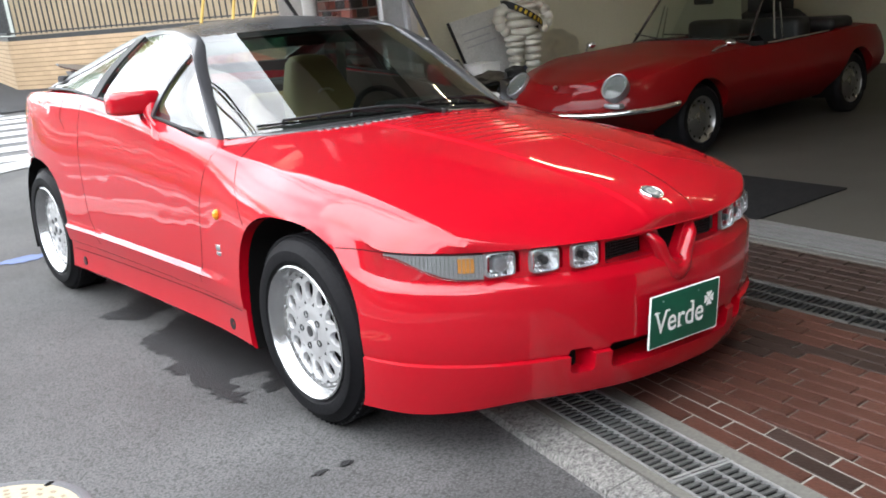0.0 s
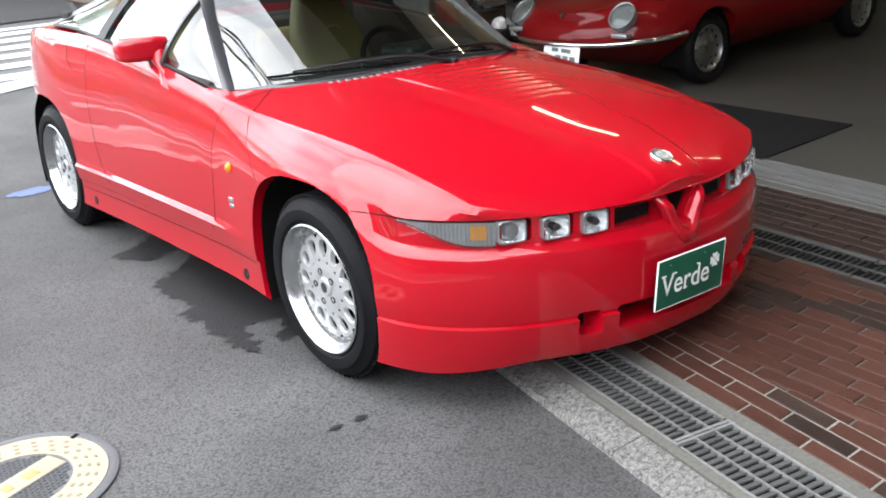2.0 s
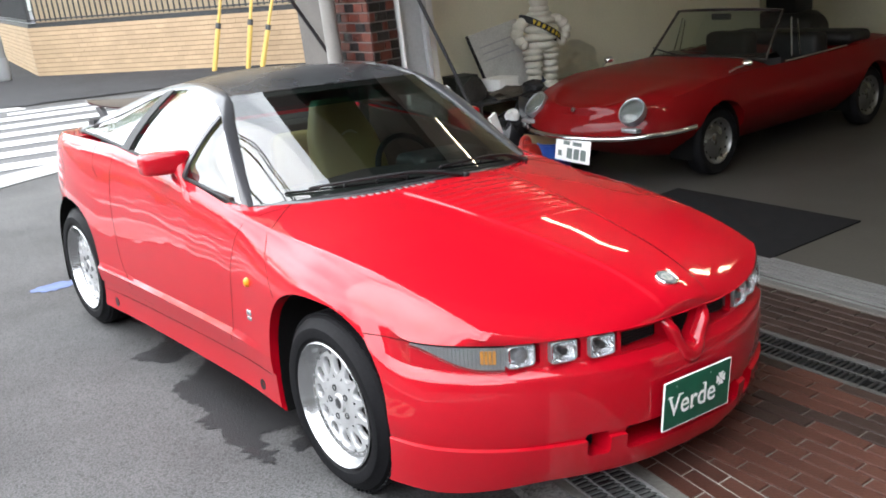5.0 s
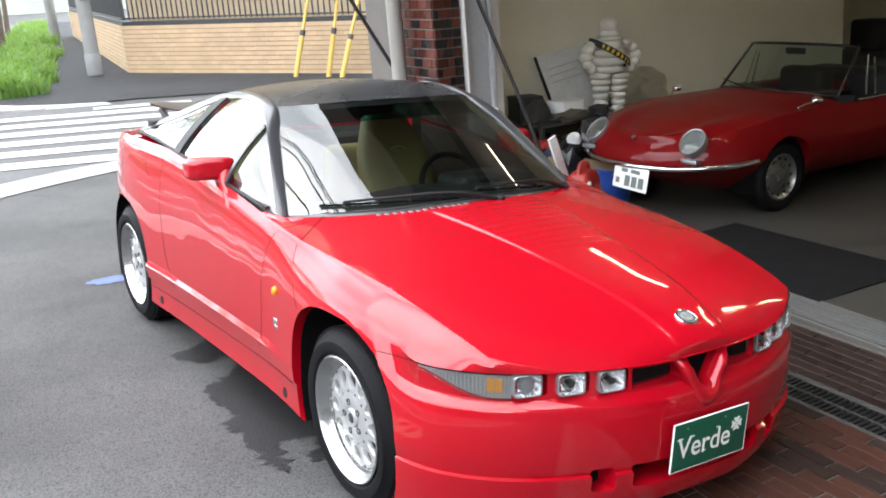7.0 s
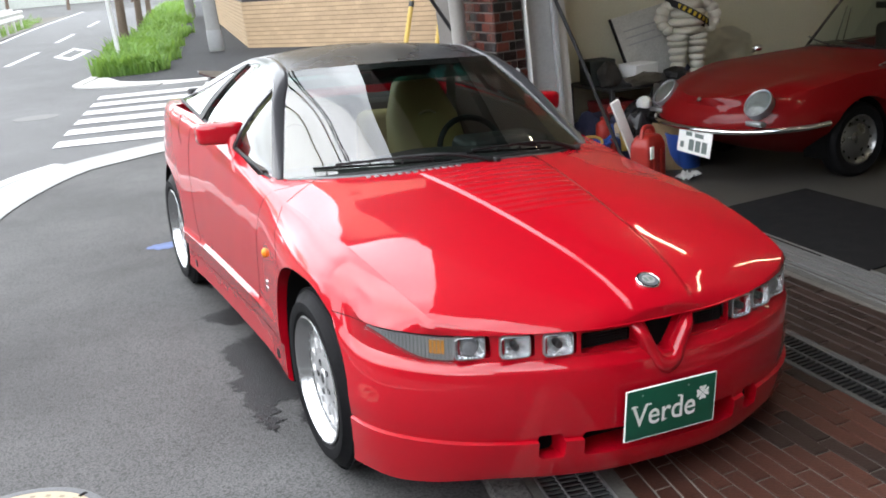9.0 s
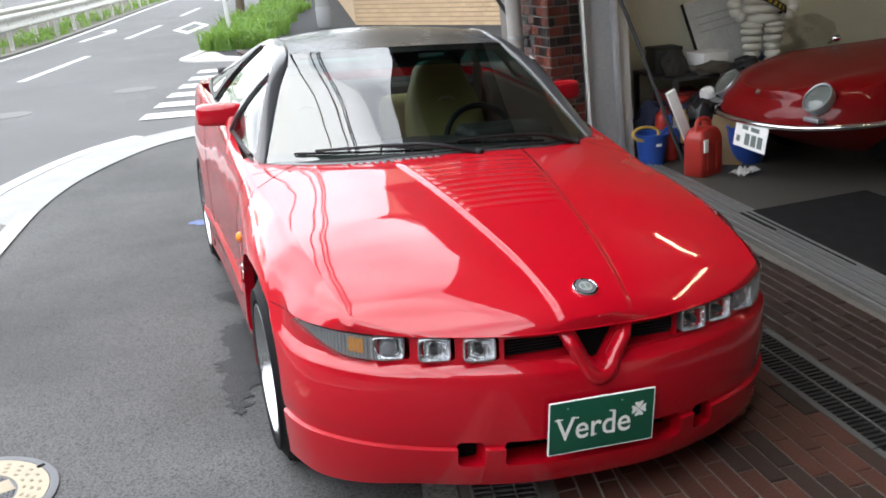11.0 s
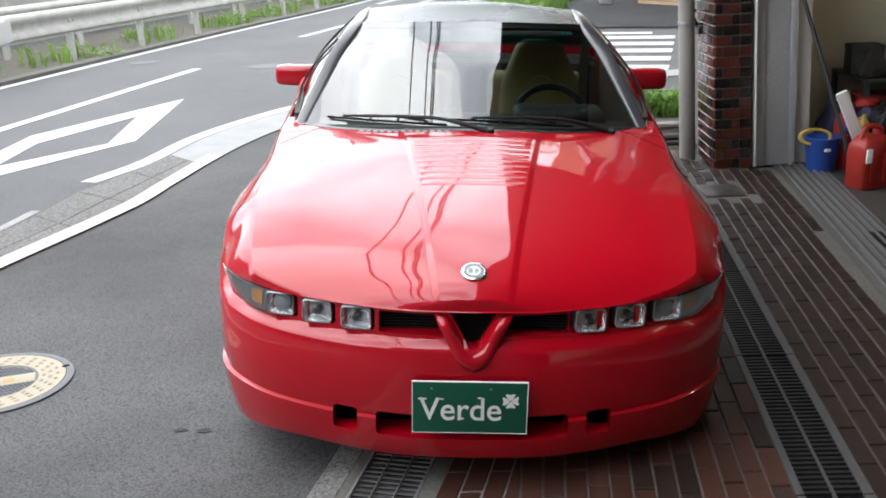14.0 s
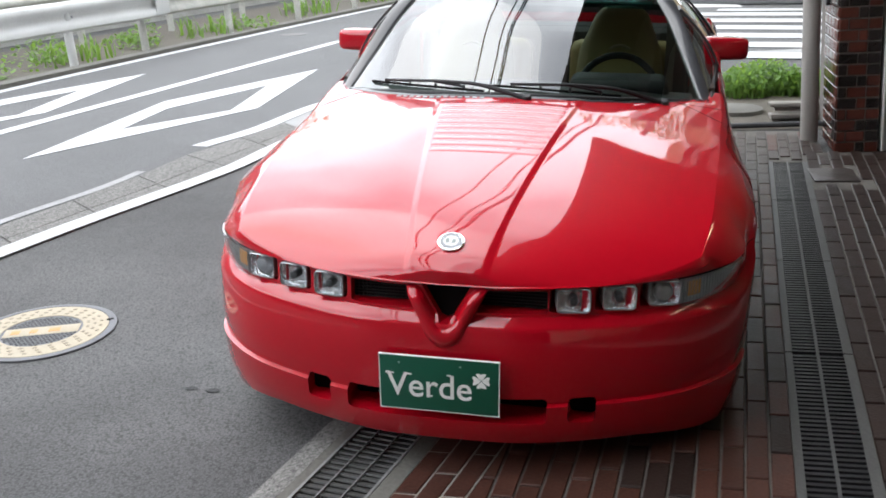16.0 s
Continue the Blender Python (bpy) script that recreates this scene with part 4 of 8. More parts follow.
# louvres over the engine
for k in range(10):
    y = 0.62 + 0.052 * k
    w = 0.104 + 0.15 * y / 1.15 + 0.012
    bm = bmesh.new()
    rows = []
    for dy, dz in ((-0.004, -0.002), (0.005, 0.0015), (0.013, 0.0018), (0.034, 0.0008), (0.04, -0.002)):
        row = []
        for x in np.linspace(-w, w, 15):
            fade = smooth(0, 0.02, w - abs(x))
            q = on_body((x, y + dy, 1.3), (0, 0, -1))
            row.append((x, y + dy, q.z + (dz if dz > 0 else 0) * fade - (0.001 if dz < 0 else 0) - 0.001 * (1 - fade)))
        rows.append(row)
    grid(bm, rows)
    part("louvre", bm, RED, bonnet)

# lamps in the nose
for s in (-1, 1):
    for k, xc in enumerate((0.334, 0.4515, 0.569)):
        y, a = front_at(s * xc)
        m = BODY @ pose(s * xc, y + 0.033, 0.5400, 0, 0, a * 0.55)
        def rim(w, h):
            return [(w * math.copysign(abs(math.cos(t)) ** 0.3, math.cos(t)), h * math.copysign(abs(math.sin(t)) ** 0.3, math.sin(t))) for t in np.linspace(0, 2 * math.pi, 41)]
        bm = bmesh.new()
        grid(bm, [[(x, d, z) for x, z in rim(w, h)] for w, h, d in ((0.0455, 0.0345, 0.05), (0.0455, 0.0345, -0.006), (0.0435, 0.0325, -0.008), (0.0425, 0.0315, -0.004), (0.0425, 0.0315, 0.01))])
        lamp = part("headlamp", bm, STEEL, coupe, "small square headlamp with clear lens", m=m)
        bm = bmesh.new()
        rows = []
        for d, f in ((0.0, 1.0), (0.012, 0.88), (0.024, 0.62), (0.031, 0.33), (0.033, 0.12)):
            rows.append([(x * f, -0.003 + d, z * f) for x, z in (rim(0.0425, 0.0315) if f > 0.5 else [(0.034 * math.cos(t), 0.034 * math.sin(t)) for t in np.linspace(0, 2 * math.pi, 41)])])
        grid(bm, rows)
        part("reflector", bm, REFLECTOR, lamp, "faceted chrome reflector", 15)
        bm = bmesh.new()
        if k < 2:
            lathe(bm, [(0.0001, 0.014), (0.011, 0.012), (0.012, 0.0), (0.012, -0.016)], 16, pose(0, 0.006, 0, 90, 0, 0))
            part("bulb_shield", bm, DARK_STEEL, lamp, "dark bulb shield")
        else:
            lathe(bm, [(0.0001, 0.012), (0.02, 0.008), (0.026, 0.0), (0.026, -0.012)], 20, pose(0, 0.006, 0, 90, 0, 0))
            part("bulb_cover", bm, STEEL, lamp, "dull steel bulb cover")
        bm = bmesh.new()
        grid(bm, [[(x * f, -0.0065 - 0.003 * (1 - f), z * f) for x, z in rim(0.0425, 0.0315)] for f in (1.0, 0.7, 0.35, 0.001)])
        ob = part("lens", bm, LENS, lamp, "clear glass lens")
        ob.visible_shadow = False

    # corner light that wraps round the wing
    k0 = int(np.argmax(PLAN[:, 0] > 0.624))
    k1 = int(np.argmax(PLAN[:, 1] > 0.405))
    pts = catmull(PLAN[k0:k1 + 1], 26)
    d = np.gradient(pts, axis=0)
    nr = np.c_[d[:, 1], -d[:, 0]]
    nr /= np.linalg.norm(nr, axis=1)[:, None]

    def strip(i0, i1, off, t, lo=0.0, hi=0.0):
        bm = bmesh.new()
        rows = []
        for i in range(i0, i1 + 1):
            f = i / 25
            zb = 0.498 + 0.066 * smooth(0.15, 1.0, f) ** 1.2 + lo
            zt = 0.5735 - hi
            x, y = pts[i] + nr[i] * off
            rows.append([(s * x, y, zb + (zt - zb) * v) for v in (0, 0.33, 0.66, 1)])
        thick(bm, rows, t if s > 0 else -t)
        return bm
    light = part("corner_light", strip(0, 25, -0.036, 0.004), BLACK, coupe, "wrap-round corner light with amber turn signal", m=BODY)
    part("turn_signal", strip(2, 6, -0.0265, 0.004, 0.022, 0.012), AMBER_LENS, light, "amber turn signal")
    part("side_reflector", strip(0, 25, -0.0285, 0.002, 0.003, 0.003), ALLOY, light, "silvery ribbed reflector")
    bm = strip(0, 25, -0.019, 0.004)
    ob = part("lens", bm, SMOKED, light, "smoked ribbed lens")
    ob.visible_shadow = False
    bm = bmesh.new()
    for i in range(1, 25):
        f = i / 25
        zb = 0.503 + 0.066 * smooth(0.15, 1.0, f) ** 1.2
        x, y = pts[i] - nr[i] * 0.0235
        tube(bm, [(s * x, y, zb), (s * x, y, 0.57)], 0.0016, 5)
    part("ribbing", bm, STEEL, light, "fine lens ribs")

    # grille mesh beside the shield
    bm = bmesh.new()
    box(bm, (s * 0.172 - 0.1, 0.075, 0.495), (s * 0.172 + 0.1, 0.085, 0.575))
    gr = part("grille", bm, DARK, coupe, "black mesh grille", m=BODY)
    bm = bmesh.new()
    for z in np.arange(0.507, 0.57, 0.009):
        tube(bm, [(s * 0.177 - 0.091, 0.073, z), (s * 0.177 + 0.091, 0.073, z)], 0.0014, 5)
    for x in np.arange(-0.088, 0.09, 0.011):
        tube(bm, [(s * 0.177 + x, 0.073, 0.503), (s * 0.177 + x, 0.073, 0.57)], 0.0012, 5)
    tagged(part("grille_mesh", bm, BLACK, gr, "fine black grille mesh"), kind="stuff")

# shield in the middle of the nose
bm = bmesh.new()
outer = [(-0.132, 0.604), (0.0, 0.606), (0.132, 0.604), (0.106, 0.552), (0.070, 0.478), (0.041, 0.426), (0.0, 0.403), (-0.041, 0.426), (-0.070, 0.478), (-0.106, 0.552)]
inner = [(-0.070, 0.578), (0.0, 0.581), (0.070, 0.578), (0.055, 0.548), (0.034, 0.508), (0.019, 0.484), (0.0, 0.475), (-0.019, 0.484), (-0.034, 0.508), (-0.055, 0.548)]


def loop_of(points):
    return catmull(points + points[:1], 61)


def between(f):
    return [(a + (c - a) * f, b + (d - b) * f) for (a, b), (c, d) in zip(outer, inner)]


ring_pts = []
for pts2, yy in ((outer, 0.014), (between(0.05), -0.004), (between(0.14), -0.013), (between(0.4), -0.019), (between(0.66), -0.018), (between(0.78), -0.014), (between(0.9), 0.002), (inner, 0.02), (inner, 0.07)):
    ring_pts.append([(x, yy - 0.012 * smooth(0.50, 0.44, z) + 0.062 * smooth(0.535, 0.606, z) + 0.12 * max(z - 0.45, 0) ** 2, z) for x, z in loop_of(pts2)])
grid(bm, ring_pts)
bmesh.ops.remove_doubles(bm, verts=bm.verts, dist=1e-5)
shield = part("shield_frame", bm, RED, coupe, "red shield-shaped grille frame", 50, m=BODY)
bm = bmesh.new()
prism(bm, [(0.98 * a, b) for a, b in inner], -0.05, -0.045, pose(0, 0, 0, 90, 0, 0))
part("shield_mesh", bm, DARK, shield, "black mesh behind the shield")
# near-black sheets close the intakes in place of the shade inside them
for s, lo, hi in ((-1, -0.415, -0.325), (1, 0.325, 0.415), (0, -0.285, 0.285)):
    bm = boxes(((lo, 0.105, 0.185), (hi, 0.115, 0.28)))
    part("intake_backing", bm, DARK, coupe, "near-black sheet for the shade in the air intake", m=BODY)

# badge on the bonnet
q = on_body((0.0, 0.075, 1.2), (0, 0, -1))
q2 = on_body((0.0, 0.115, 1.2), (0, 0, -1))
tilt = math.degrees(math.atan2(q2.z - q.z, 0.04))
bm = bmesh.new()
lathe(bm, [(0.036, -0.004), (0.0375, 0.002), (0.036, 0.005), (0.033, 0.0055), (0.032, 0.004), (0.0001, 0.004)], 32)
badge = part("bonnet_badge", bm, CHROME, coupe, "round enamel badge in chrome ring", m=BODY @ pose(0, 0.09, q.z + 0.008, tilt, 0, 0))
bm = bmesh.new()
lathe(bm, [(0.031, 0.0035), (0.0305, 0.0052), (0.0001, 0.0055)], 32)
part("badge_field", bm, mat("slate_enamel", (0.16, 0.17, 0.18), 0.2, 0.4), badge)
bm = bmesh.new()
lathe(bm, [(0.0205, 0.005), (0.020, 0.0062), (0.0001, 0.0064)], 28)
part("badge_disc", bm, mat("silver_enamel", (0.5, 0.51, 0.5), 0.22, 0.5), badge)
bm = bmesh.new()
prism(bm, [(-0.015, -0.010), (-0.004, -0.010), (-0.004, 0.010), (-0.015, 0.010)], 0.005, 0.0072)
prism(bm, [(0.003, -0.011), (0.013, -0.006), (0.013, 0.006), (0.003, 0.011)], 0.005, 0.0072)
part("badge_halves", bm, mat("dark_green_enamel", (0.14, 0.17, 0.16), 0.2), badge)

# number board of the dealer
bm = bmesh.new()
box(bm, (-0.165, -0.006, -0.0825), (0.165, 0.006, 0.0825), 0.004)
plate = tagged(part("dealer_plate", bm, GREEN, None, "", m=BODY @ pose(-0.007, -0.042, 0.311, 4, 0, 0) @ Matrix.Diagonal((0.98, 0.5, 0.98, 1))), "green dealer plate with white lettering fixed to the bumper", "sign")
bm = bmesh.new()
for lo, hi in (((-0.167, -0.005, -0.0845), (-0.1645, 0.0065, 0.0845)), ((0.1645, -0.005, -0.0845), (0.167, 0.0065, 0.0845)),
               ((-0.167, -0.005, 0.0822), (0.167, 0.0065, 0.0845)), ((-0.167, -0.005, -0.0845), (0.167, 0.0065, -0.0822))):
    box(bm, lo, hi)
part("rim", bm, WHITE, plate, "white plate edge")


def lettering(text, size, material, parent, m, label, name="lettering", extrude=0.0006, bold=0.0):
    cu = bpy.data.curves.new("text", 'FONT')
    cu.body, cu.size, cu.extrude, cu.align_x, cu.align_y = text, size, extrude, 'CENTER', 'CENTER'
    cu.offset = bold
    tmp = new("text", cu)
    me = bpy.data.meshes.new_from_object(tmp.evaluated_get(bpy.context.evaluated_depsgraph_get()))
    bpy.data.objects.remove(tmp)
    me.materials.clear()
    me.materials.append(material)
    ob = new(name, me)
    ob.parent = parent
    ob.matrix_basis = m
    return tagged(ob, label)


lettering("Verde", 0.105, WHITE, plate, pose(-0.026, -0.0072, -0.008, 90, 0, 0) @ Matrix.Diagonal((0.92, 1, 1, 1)), "white lettering", bold=0.0007)
for x, z, w in ((-0.137, 0.0285, 0.024), (-0.086, 0.0285, 0.022), (-0.026, -0.035, 0.018), (0.035, -0.035, 0.012), (0.029, 0.033, 0.012)):
    part("serif", boxes(((x - w / 2, -0.0078, z - 0.0022), (x + w / 2, -0.006, z + 0.0022))), WHITE, plate)
bm = bmesh.new()
for k in range(4):
    heart = [(0, 0.0012)] + [(0.0106 * (1.14 * math.sin(t) - 0.14 * math.sin(3 * t)), 0.0158 + 0.0105 * (0.95 * math.cos(t) - 0.48 * math.cos(2 * t))) for t in np.linspace(-2.45, 2.45, 21)]
    a = math.radians(90 * k + 2)
    prism(bm, [(x * math.cos(a) - y * math.sin(a), x * math.sin(a) + y * math.cos(a)) for x, y in heart], 0, 0.001, pose(0.117, -0.0062, 0.024, 90, 0, 0))
part("clover", bm, WHITE, plate, "white four-leaf clover")
for s in (-0.11, 0.06):
    bm = bmesh.new()
    lathe(bm, [(0.0001, 0.0035), (0.0025, 0.003), (0.003, 0)], 10, pose(s, -0.006, 0.062, 90, 0, 0))
    part("screw", bm, STEEL, plate)

# ---- coupe: glasshouse, wheels, fittings ----
SCREEN_EDGE = [(0.70, 1.54, 0.812), (0.638, 1.71, 0.938), (0.568, 1.895, 1.075), (0.497, 2.08, 1.194)]
ROOF_EDGE = [(0.497, 2.08, 1.194), (0.488, 2.35, 1.234), (0.515, 2.65, 1.212)]
REAR_EDGE = [(0.515, 2.65, 1.212), (0.575, 3.05, 1.112), (0.62, 3.5, 0.98)]
FRAME_IN = catmull(SCREEN_EDGE + ROOF_EDGE[1:] + REAR_EDGE[1:], 70)
FRAME_OUT = catmull([(0.738, 1.568, 0.817), (0.682, 1.73, 0.950), (0.624, 1.895, 1.08), (0.572, 2.045, 1.163), (0.545, 2.28, 1.208), (0.543, 2.5, 1.202),
                     (0.568, 2.72, 1.160), (0.645, 3.03, 1.063), (0.728, 3.4, 0.966)], 70)
BELT = catmull([(0.738, 1.568, 0.817), (0.770, 1.9, 0.876), (0.782, 2.3, 0.924), (0.783, 2.7, 0.958), (0.77, 3.0, 0.972), (0.728, 3.4, 0.966)], 70)


def across(edge, n, by, bz, m=26):
    """Rows between an edge curve and its mirror image, bulging by (y, z) in the middle, from the first row to the last."""
    rows = []
    for i, (x, y, z) in enumerate(catmull(edge, n)):
        f = i / (n - 1)
        dy, dz = by[0] + (by[1] - by[0]) * f, bz[0] + (bz[1] - bz[0]) * f
        rows.append([(x * u, y + dy * (1 - abs(u) ** 2.2), z + dz * (1 - u * u)) for u in np.linspace(-1, 1, m)])
    return rows


bm = bmesh.new()
grid(bm, across(SCREEN_EDGE, 20, (-0.31, -0.15), (0.054, 0.02)))
screen = part("windscreen", bm, SCREEN, coupe, "curved windscreen reflecting the sky", 60, m=BODY)
screen.visible_shadow = False
bm = bmesh.new()
thick(bm, across(ROOF_EDGE, 16, (-0.15, 0.03), (0.02, 0.044)), 0.012)
roof = part("roof", bm, BLACK_ROOF, coupe, "satin black roof panel", 60, m=BODY)
bm = bmesh.new()
thick(bm, across([(0.515, 2.65, 1.212), (0.52, 2.70, 1.20)], 4, (0.03, 0.05), (0.045, 0.044)), 0.01)
part("roof_rear_rail", bm, BLACK_ROOF, coupe, m=BODY)
bm = bmesh.new()
grid(bm, across([(0.52, 2.70, 1.20), (0.575, 3.05, 1.112), (0.62, 3.5, 0.98)], 14, (0.05, 0.12), (0.044, 0.03)))
ob = part("rear_window", bm, SIDE_GLASS, coupe, "sloping rear window", 60, m=BODY)
ob.visible_shadow = False

# dark frit and seal round the windscreen
base = across(SCREEN_EDGE, 20, (-0.31, -0.15), (0.054, 0.02))
bm = bmesh.new()
tube(bm, [(x, y - 0.006, z + 0.001) for x, y, z in base[0]], 0.011, 8)
part("windscreen_seal", bm, BLACK, coupe, "black rubber seal", m=BODY)
bm = bmesh.new()
grid(bm, [[(x, y + 0.004, z - 0.003) for x, y, z in base[k]] for k in (18, 19)])
part("windscreen_band", bm, BLACK, coupe, "dark tint band", m=BODY)

bm = bmesh.new()
grid(bm, [[(x * 0.985, y + 0.006, z - 0.005) for x, y, z in base[k]] for k in (15, 16, 17, 18)])
ob = part("sun_band", bm, TINT, coupe, "teal sun band along the top of the windscreen", 60, m=BODY)
ob.visible_shadow = False
LINING = mat("dark_cabin_lining", (0.016, 0.016, 0.017), 0.85, 0, 0.2, 8, 120, 0.3)
bm = bmesh.new()
thick(bm, [[(x * 0.98, y, z - 0.022) for x, y, z in row] for row in across(ROOF_EDGE, 10, (-0.11, 0.03), (0.012, 0.038))], 0.008)
part("headliner", bm, mat("grey_headlining", (0.2, 0.2, 0.19), 0.85, 0, 0.15, 8, 120, 0.2), coupe, "grey cabin headlining", 60, m=BODY)
bm = boxes(((-0.71, 2.98, 0.30), (0.71, 3.02, 0.90), 0.01), ((-0.70, 3.0, 0.90), (0.70, 3.30, 0.935), 0.01), ((-0.70, 3.27, 0.93), (0.70, 3.36, 1.03), 0.01))
part("rear_lining", bm, LINING, coupe, "dark trim behind the seats", m=BODY)
for s in (-1, 1):
    bm = bmesh.new()
    rows = []
    for a, b in zip(FRAME_OUT, FRAME_IN):
        c = (a + b) / 2
        out = np.array([c[0] * 0.5, (c[1] - 2.35) * 0.18, 0.35])
        out /= np.linalg.norm(out)
        w = np.linalg.norm(a - b)
        row = [a + out * -0.012]
        for f in (0, 0.12, 0.35, 0.6, 0.85, 1.0):
            row.append(a + (b - a) * f + out * (0.003 + 0.10 * w * (1 - (2 * f - 1) ** 2)))
        row.append(b + out * -0.008)
        rows.append([(s * p[0], p[1], p[2]) for p in row])
    grid(bm, rows)
    part("roof_frame", bm, PILLAR_GREY, coupe, "satin grey pillar and roof rail", 60, m=BODY)

    # side panes between the waist and the frame
    def pane(f0, f1, lean0=0.0, lean1=0.0, off=0.0, n=16):
        rows = []
        for i in range(n):
            f = f0 + (f1 - f0) * i / (n - 1)
            ln = lean0 + (lean1 - lean0) * i / (n - 1)
            row = []
            for j in range(9):
                v = j / 8
                g = min(max(f + ln * v, 0), 1) * 69
                k = min(int(g), 68)
                lo = BELT[k] + (BELT[k + 1] - BELT[k]) * (g - k)
                hi = FRAME_OUT[k] + (FRAME_OUT[k + 1] - FRAME_OUT[k]) * (g - k)
                p = lo + (hi - lo) * v
                row.append((s * (p[0] + off + 0.022 * 4 * v * (1 - v) * min((hi - lo)[2] * 4, 1)), p[1], p[2]))
            rows.append(row)
        return rows
    for nm, f0, f1, l0, l1, lab in (("quarter_light", 0.004, 0.235, 0.0, 0.02, "triangular front quarter light"), ("door_window", 0.24, 0.545, 0.02, 0.0, "frameless door window"),
                                    ("rear_side_window", 0.585, 0.995, 0.0, 0.0, "tapered rear side window")):
        bm = bmesh.new()
        grid(bm, pane(f0, f1, l0, l1, 0.0))
        ob = part(nm, bm, SIDE_GLASS, coupe, lab, 60, m=BODY)
        ob.visible_shadow = False
    for f, ln, wd, nm in ((0.236, 0.02, 0.006, "window_divider"), (0.565, 0.0, 0.022, "centre_pillar")):
        bm = bmesh.new()
        thick(bm, [r for r in pane(f - wd, f + wd, ln, ln, 0.004, 4)], 0.01 * s)
        part(nm, bm, PILLAR_GREY if nm == "window_divider" else BLACK, coupe, "black window pillar", 60, m=BODY)
    bm = bmesh.new()
    tube(bm, [(s * (p[0] + 0.002), p[1], p[2] + 0.003) for p in BELT], 0.008, 8)
    part("waist_seal", bm, BLACK, coupe, "black rubber window seal", m=BODY)

    # door mirror: a squared head whose inner end runs down into a broad arm
    def lobe(n, c, e):
        t = 2 * math.pi * c / n
        return math.copysign(abs(math.cos(t)) ** e, math.cos(t)), math.copysign(abs(math.sin(t)) ** e, math.sin(t))
    bm = bmesh.new()
    rows = []
    for x, ry, rz in ((0.728, 0.004, 0.004), (0.730, 0.040, 0.040), (0.738, 0.049, 0.046), (0.77, 0.054, 0.048), (0.84, 0.056, 0.048), (0.888, 0.052, 0.046), (0.906, 0.043, 0.040), (0.912, 0.030, 0.030), (0.914, 0.004, 0.004)):
        f = (x - 0.73) / 0.18
        rows.append([(s * (x + 0.010 * -c[1] * (1 - f)), 2.082 + 0.045 * f + ry * c[0], 0.951 - 0.004 * f + rz * c[1]) for c in (lobe(28, k, 0.48) for k in range(29))])
    grid(bm, rows)
    bmesh.ops.remove_doubles(bm, verts=bm.verts, dist=1e-5)
    mirror = part("door_mirror", bm, RED, coupe, "red door mirror housing", 60, m=BODY)
    bm = bmesh.new()
    rows = []
    for x, y, z, hx, hy in ((0.748, 2.082, 0.975, 0.010, 0.035), (0.757, 2.076, 0.945, 0.030, 0.049), (0.764, 2.058, 0.915, 0.033, 0.051), (0.768, 2.024, 0.890, 0.029, 0.048), (0.774, 1.976, 0.868, 0.024, 0.045), (0.782, 1.944, 0.846, 0.024, 0.046), (0.790, 1.925, 0.815, 0.026, 0.050)):
        rows.append([(s * (x + hx * c[0]), y + hy * c[1], z + 0.25 * hy * c[1]) for c in (lobe(20, k, 0.6) for k in range(21))])
    grid(bm, rows)
    part("stalk", bm, RED, mirror, "broad red mirror arm", 60)
    bm = bmesh.new()
    box(bm, (s * 0.822 - 0.072, 2.156, 0.915), (s * 0.822 + 0.072, 2.162, 0.985), 0.001)
    part("mirror_glass", bm, CHROME, mirror, "mirror glass")

    # small fittings on the flank
    bm = bmesh.new()
    p = on_body((s * 1.3, 1.385, 0.578), (-s, 0, 0))
    lathe(bm, [(0.017, -0.004), (0.016, 0.007), (0.010, 0.014), (0.0001, 0.016)], 20, pose(p.x, p.y, p.z, 0, 90 * s, 0) @ Matrix.Diagonal((1.15, 0.8, 1, 1)))
    part("side_repeater", bm, AMBER, coupe, "amber side repeater", m=BODY)
    p = on_body((s * 1.3, 1.40, 0.445), (-s, 0, 0))
    bm = boxes(((p.x - 0.004, p.y - 0.018, p.z - 0.003), (p.x + 0.004, p.y + 0.018, p.z + 0.018), 0.002), ((p.x - 0.003, p.y - 0.018, p.z - 0.022), (p.x + 0.004, p.y + 0.018, p.z - 0.008), 0.002))
    part("flank_badge", bm, CHROME, coupe, "small chrome badge", m=BODY)
    for y in (1.375, 2.88):
        p = on_body((s * 1.3, y, 0.165), (-s, 0, 0))
        bm = bmesh.new()
        lathe(bm, [(0.022, -0.006), (0.022, 0.002), (0.017, 0.003), (0.0001, -0.001)], 18, pose(p.x, p.y, p.z, 0, 90 * s, 0))
        part("jacking_plug", bm, BLACK, coupe, "black jacking point plug", m=BODY)

# cowl with its row of vents, wipers
bm = bmesh.new()
rows = []
for d, up in ((0.034, 0.001), (0.028, 0.004), (0.0, 0.006), (-0.02, 0.004)):
    row = []
    for x, y, z in base[0]:
        q = on_body((x, y - d, 1.4), (0, 0, -1))
        row.append((x, y - d, max(q.z if q is not None else 0, z - 0.01 if d < 0.03 else 0) + up))
    rows.append(row)
grid(bm, rows)
part("cowl", bm, PILLAR_GREY, coupe, "satin grey cowl panel below the windscreen", m=BODY)
for k in range(13):
    x = -0.43 + 0.028 * k
    i = (x / 0.70 + 1) / 2 * 25
    y = float(np.interp(i, range(26), [p[1] for p in base[0]])) - 0.045
    q = on_body((x, y, 1.3), (0, 0, -1))
    if q is not None:
        bm = bmesh.new()
        box(bm, (x - 0.010, y - 0.011, q.z - 0.004), (x + 0.006, y + 0.011, q.z + 0.0015), 0.001)
        part("cowl_vent", bm, STEEL, coupe, "pale cowl vent slot", m=BODY)


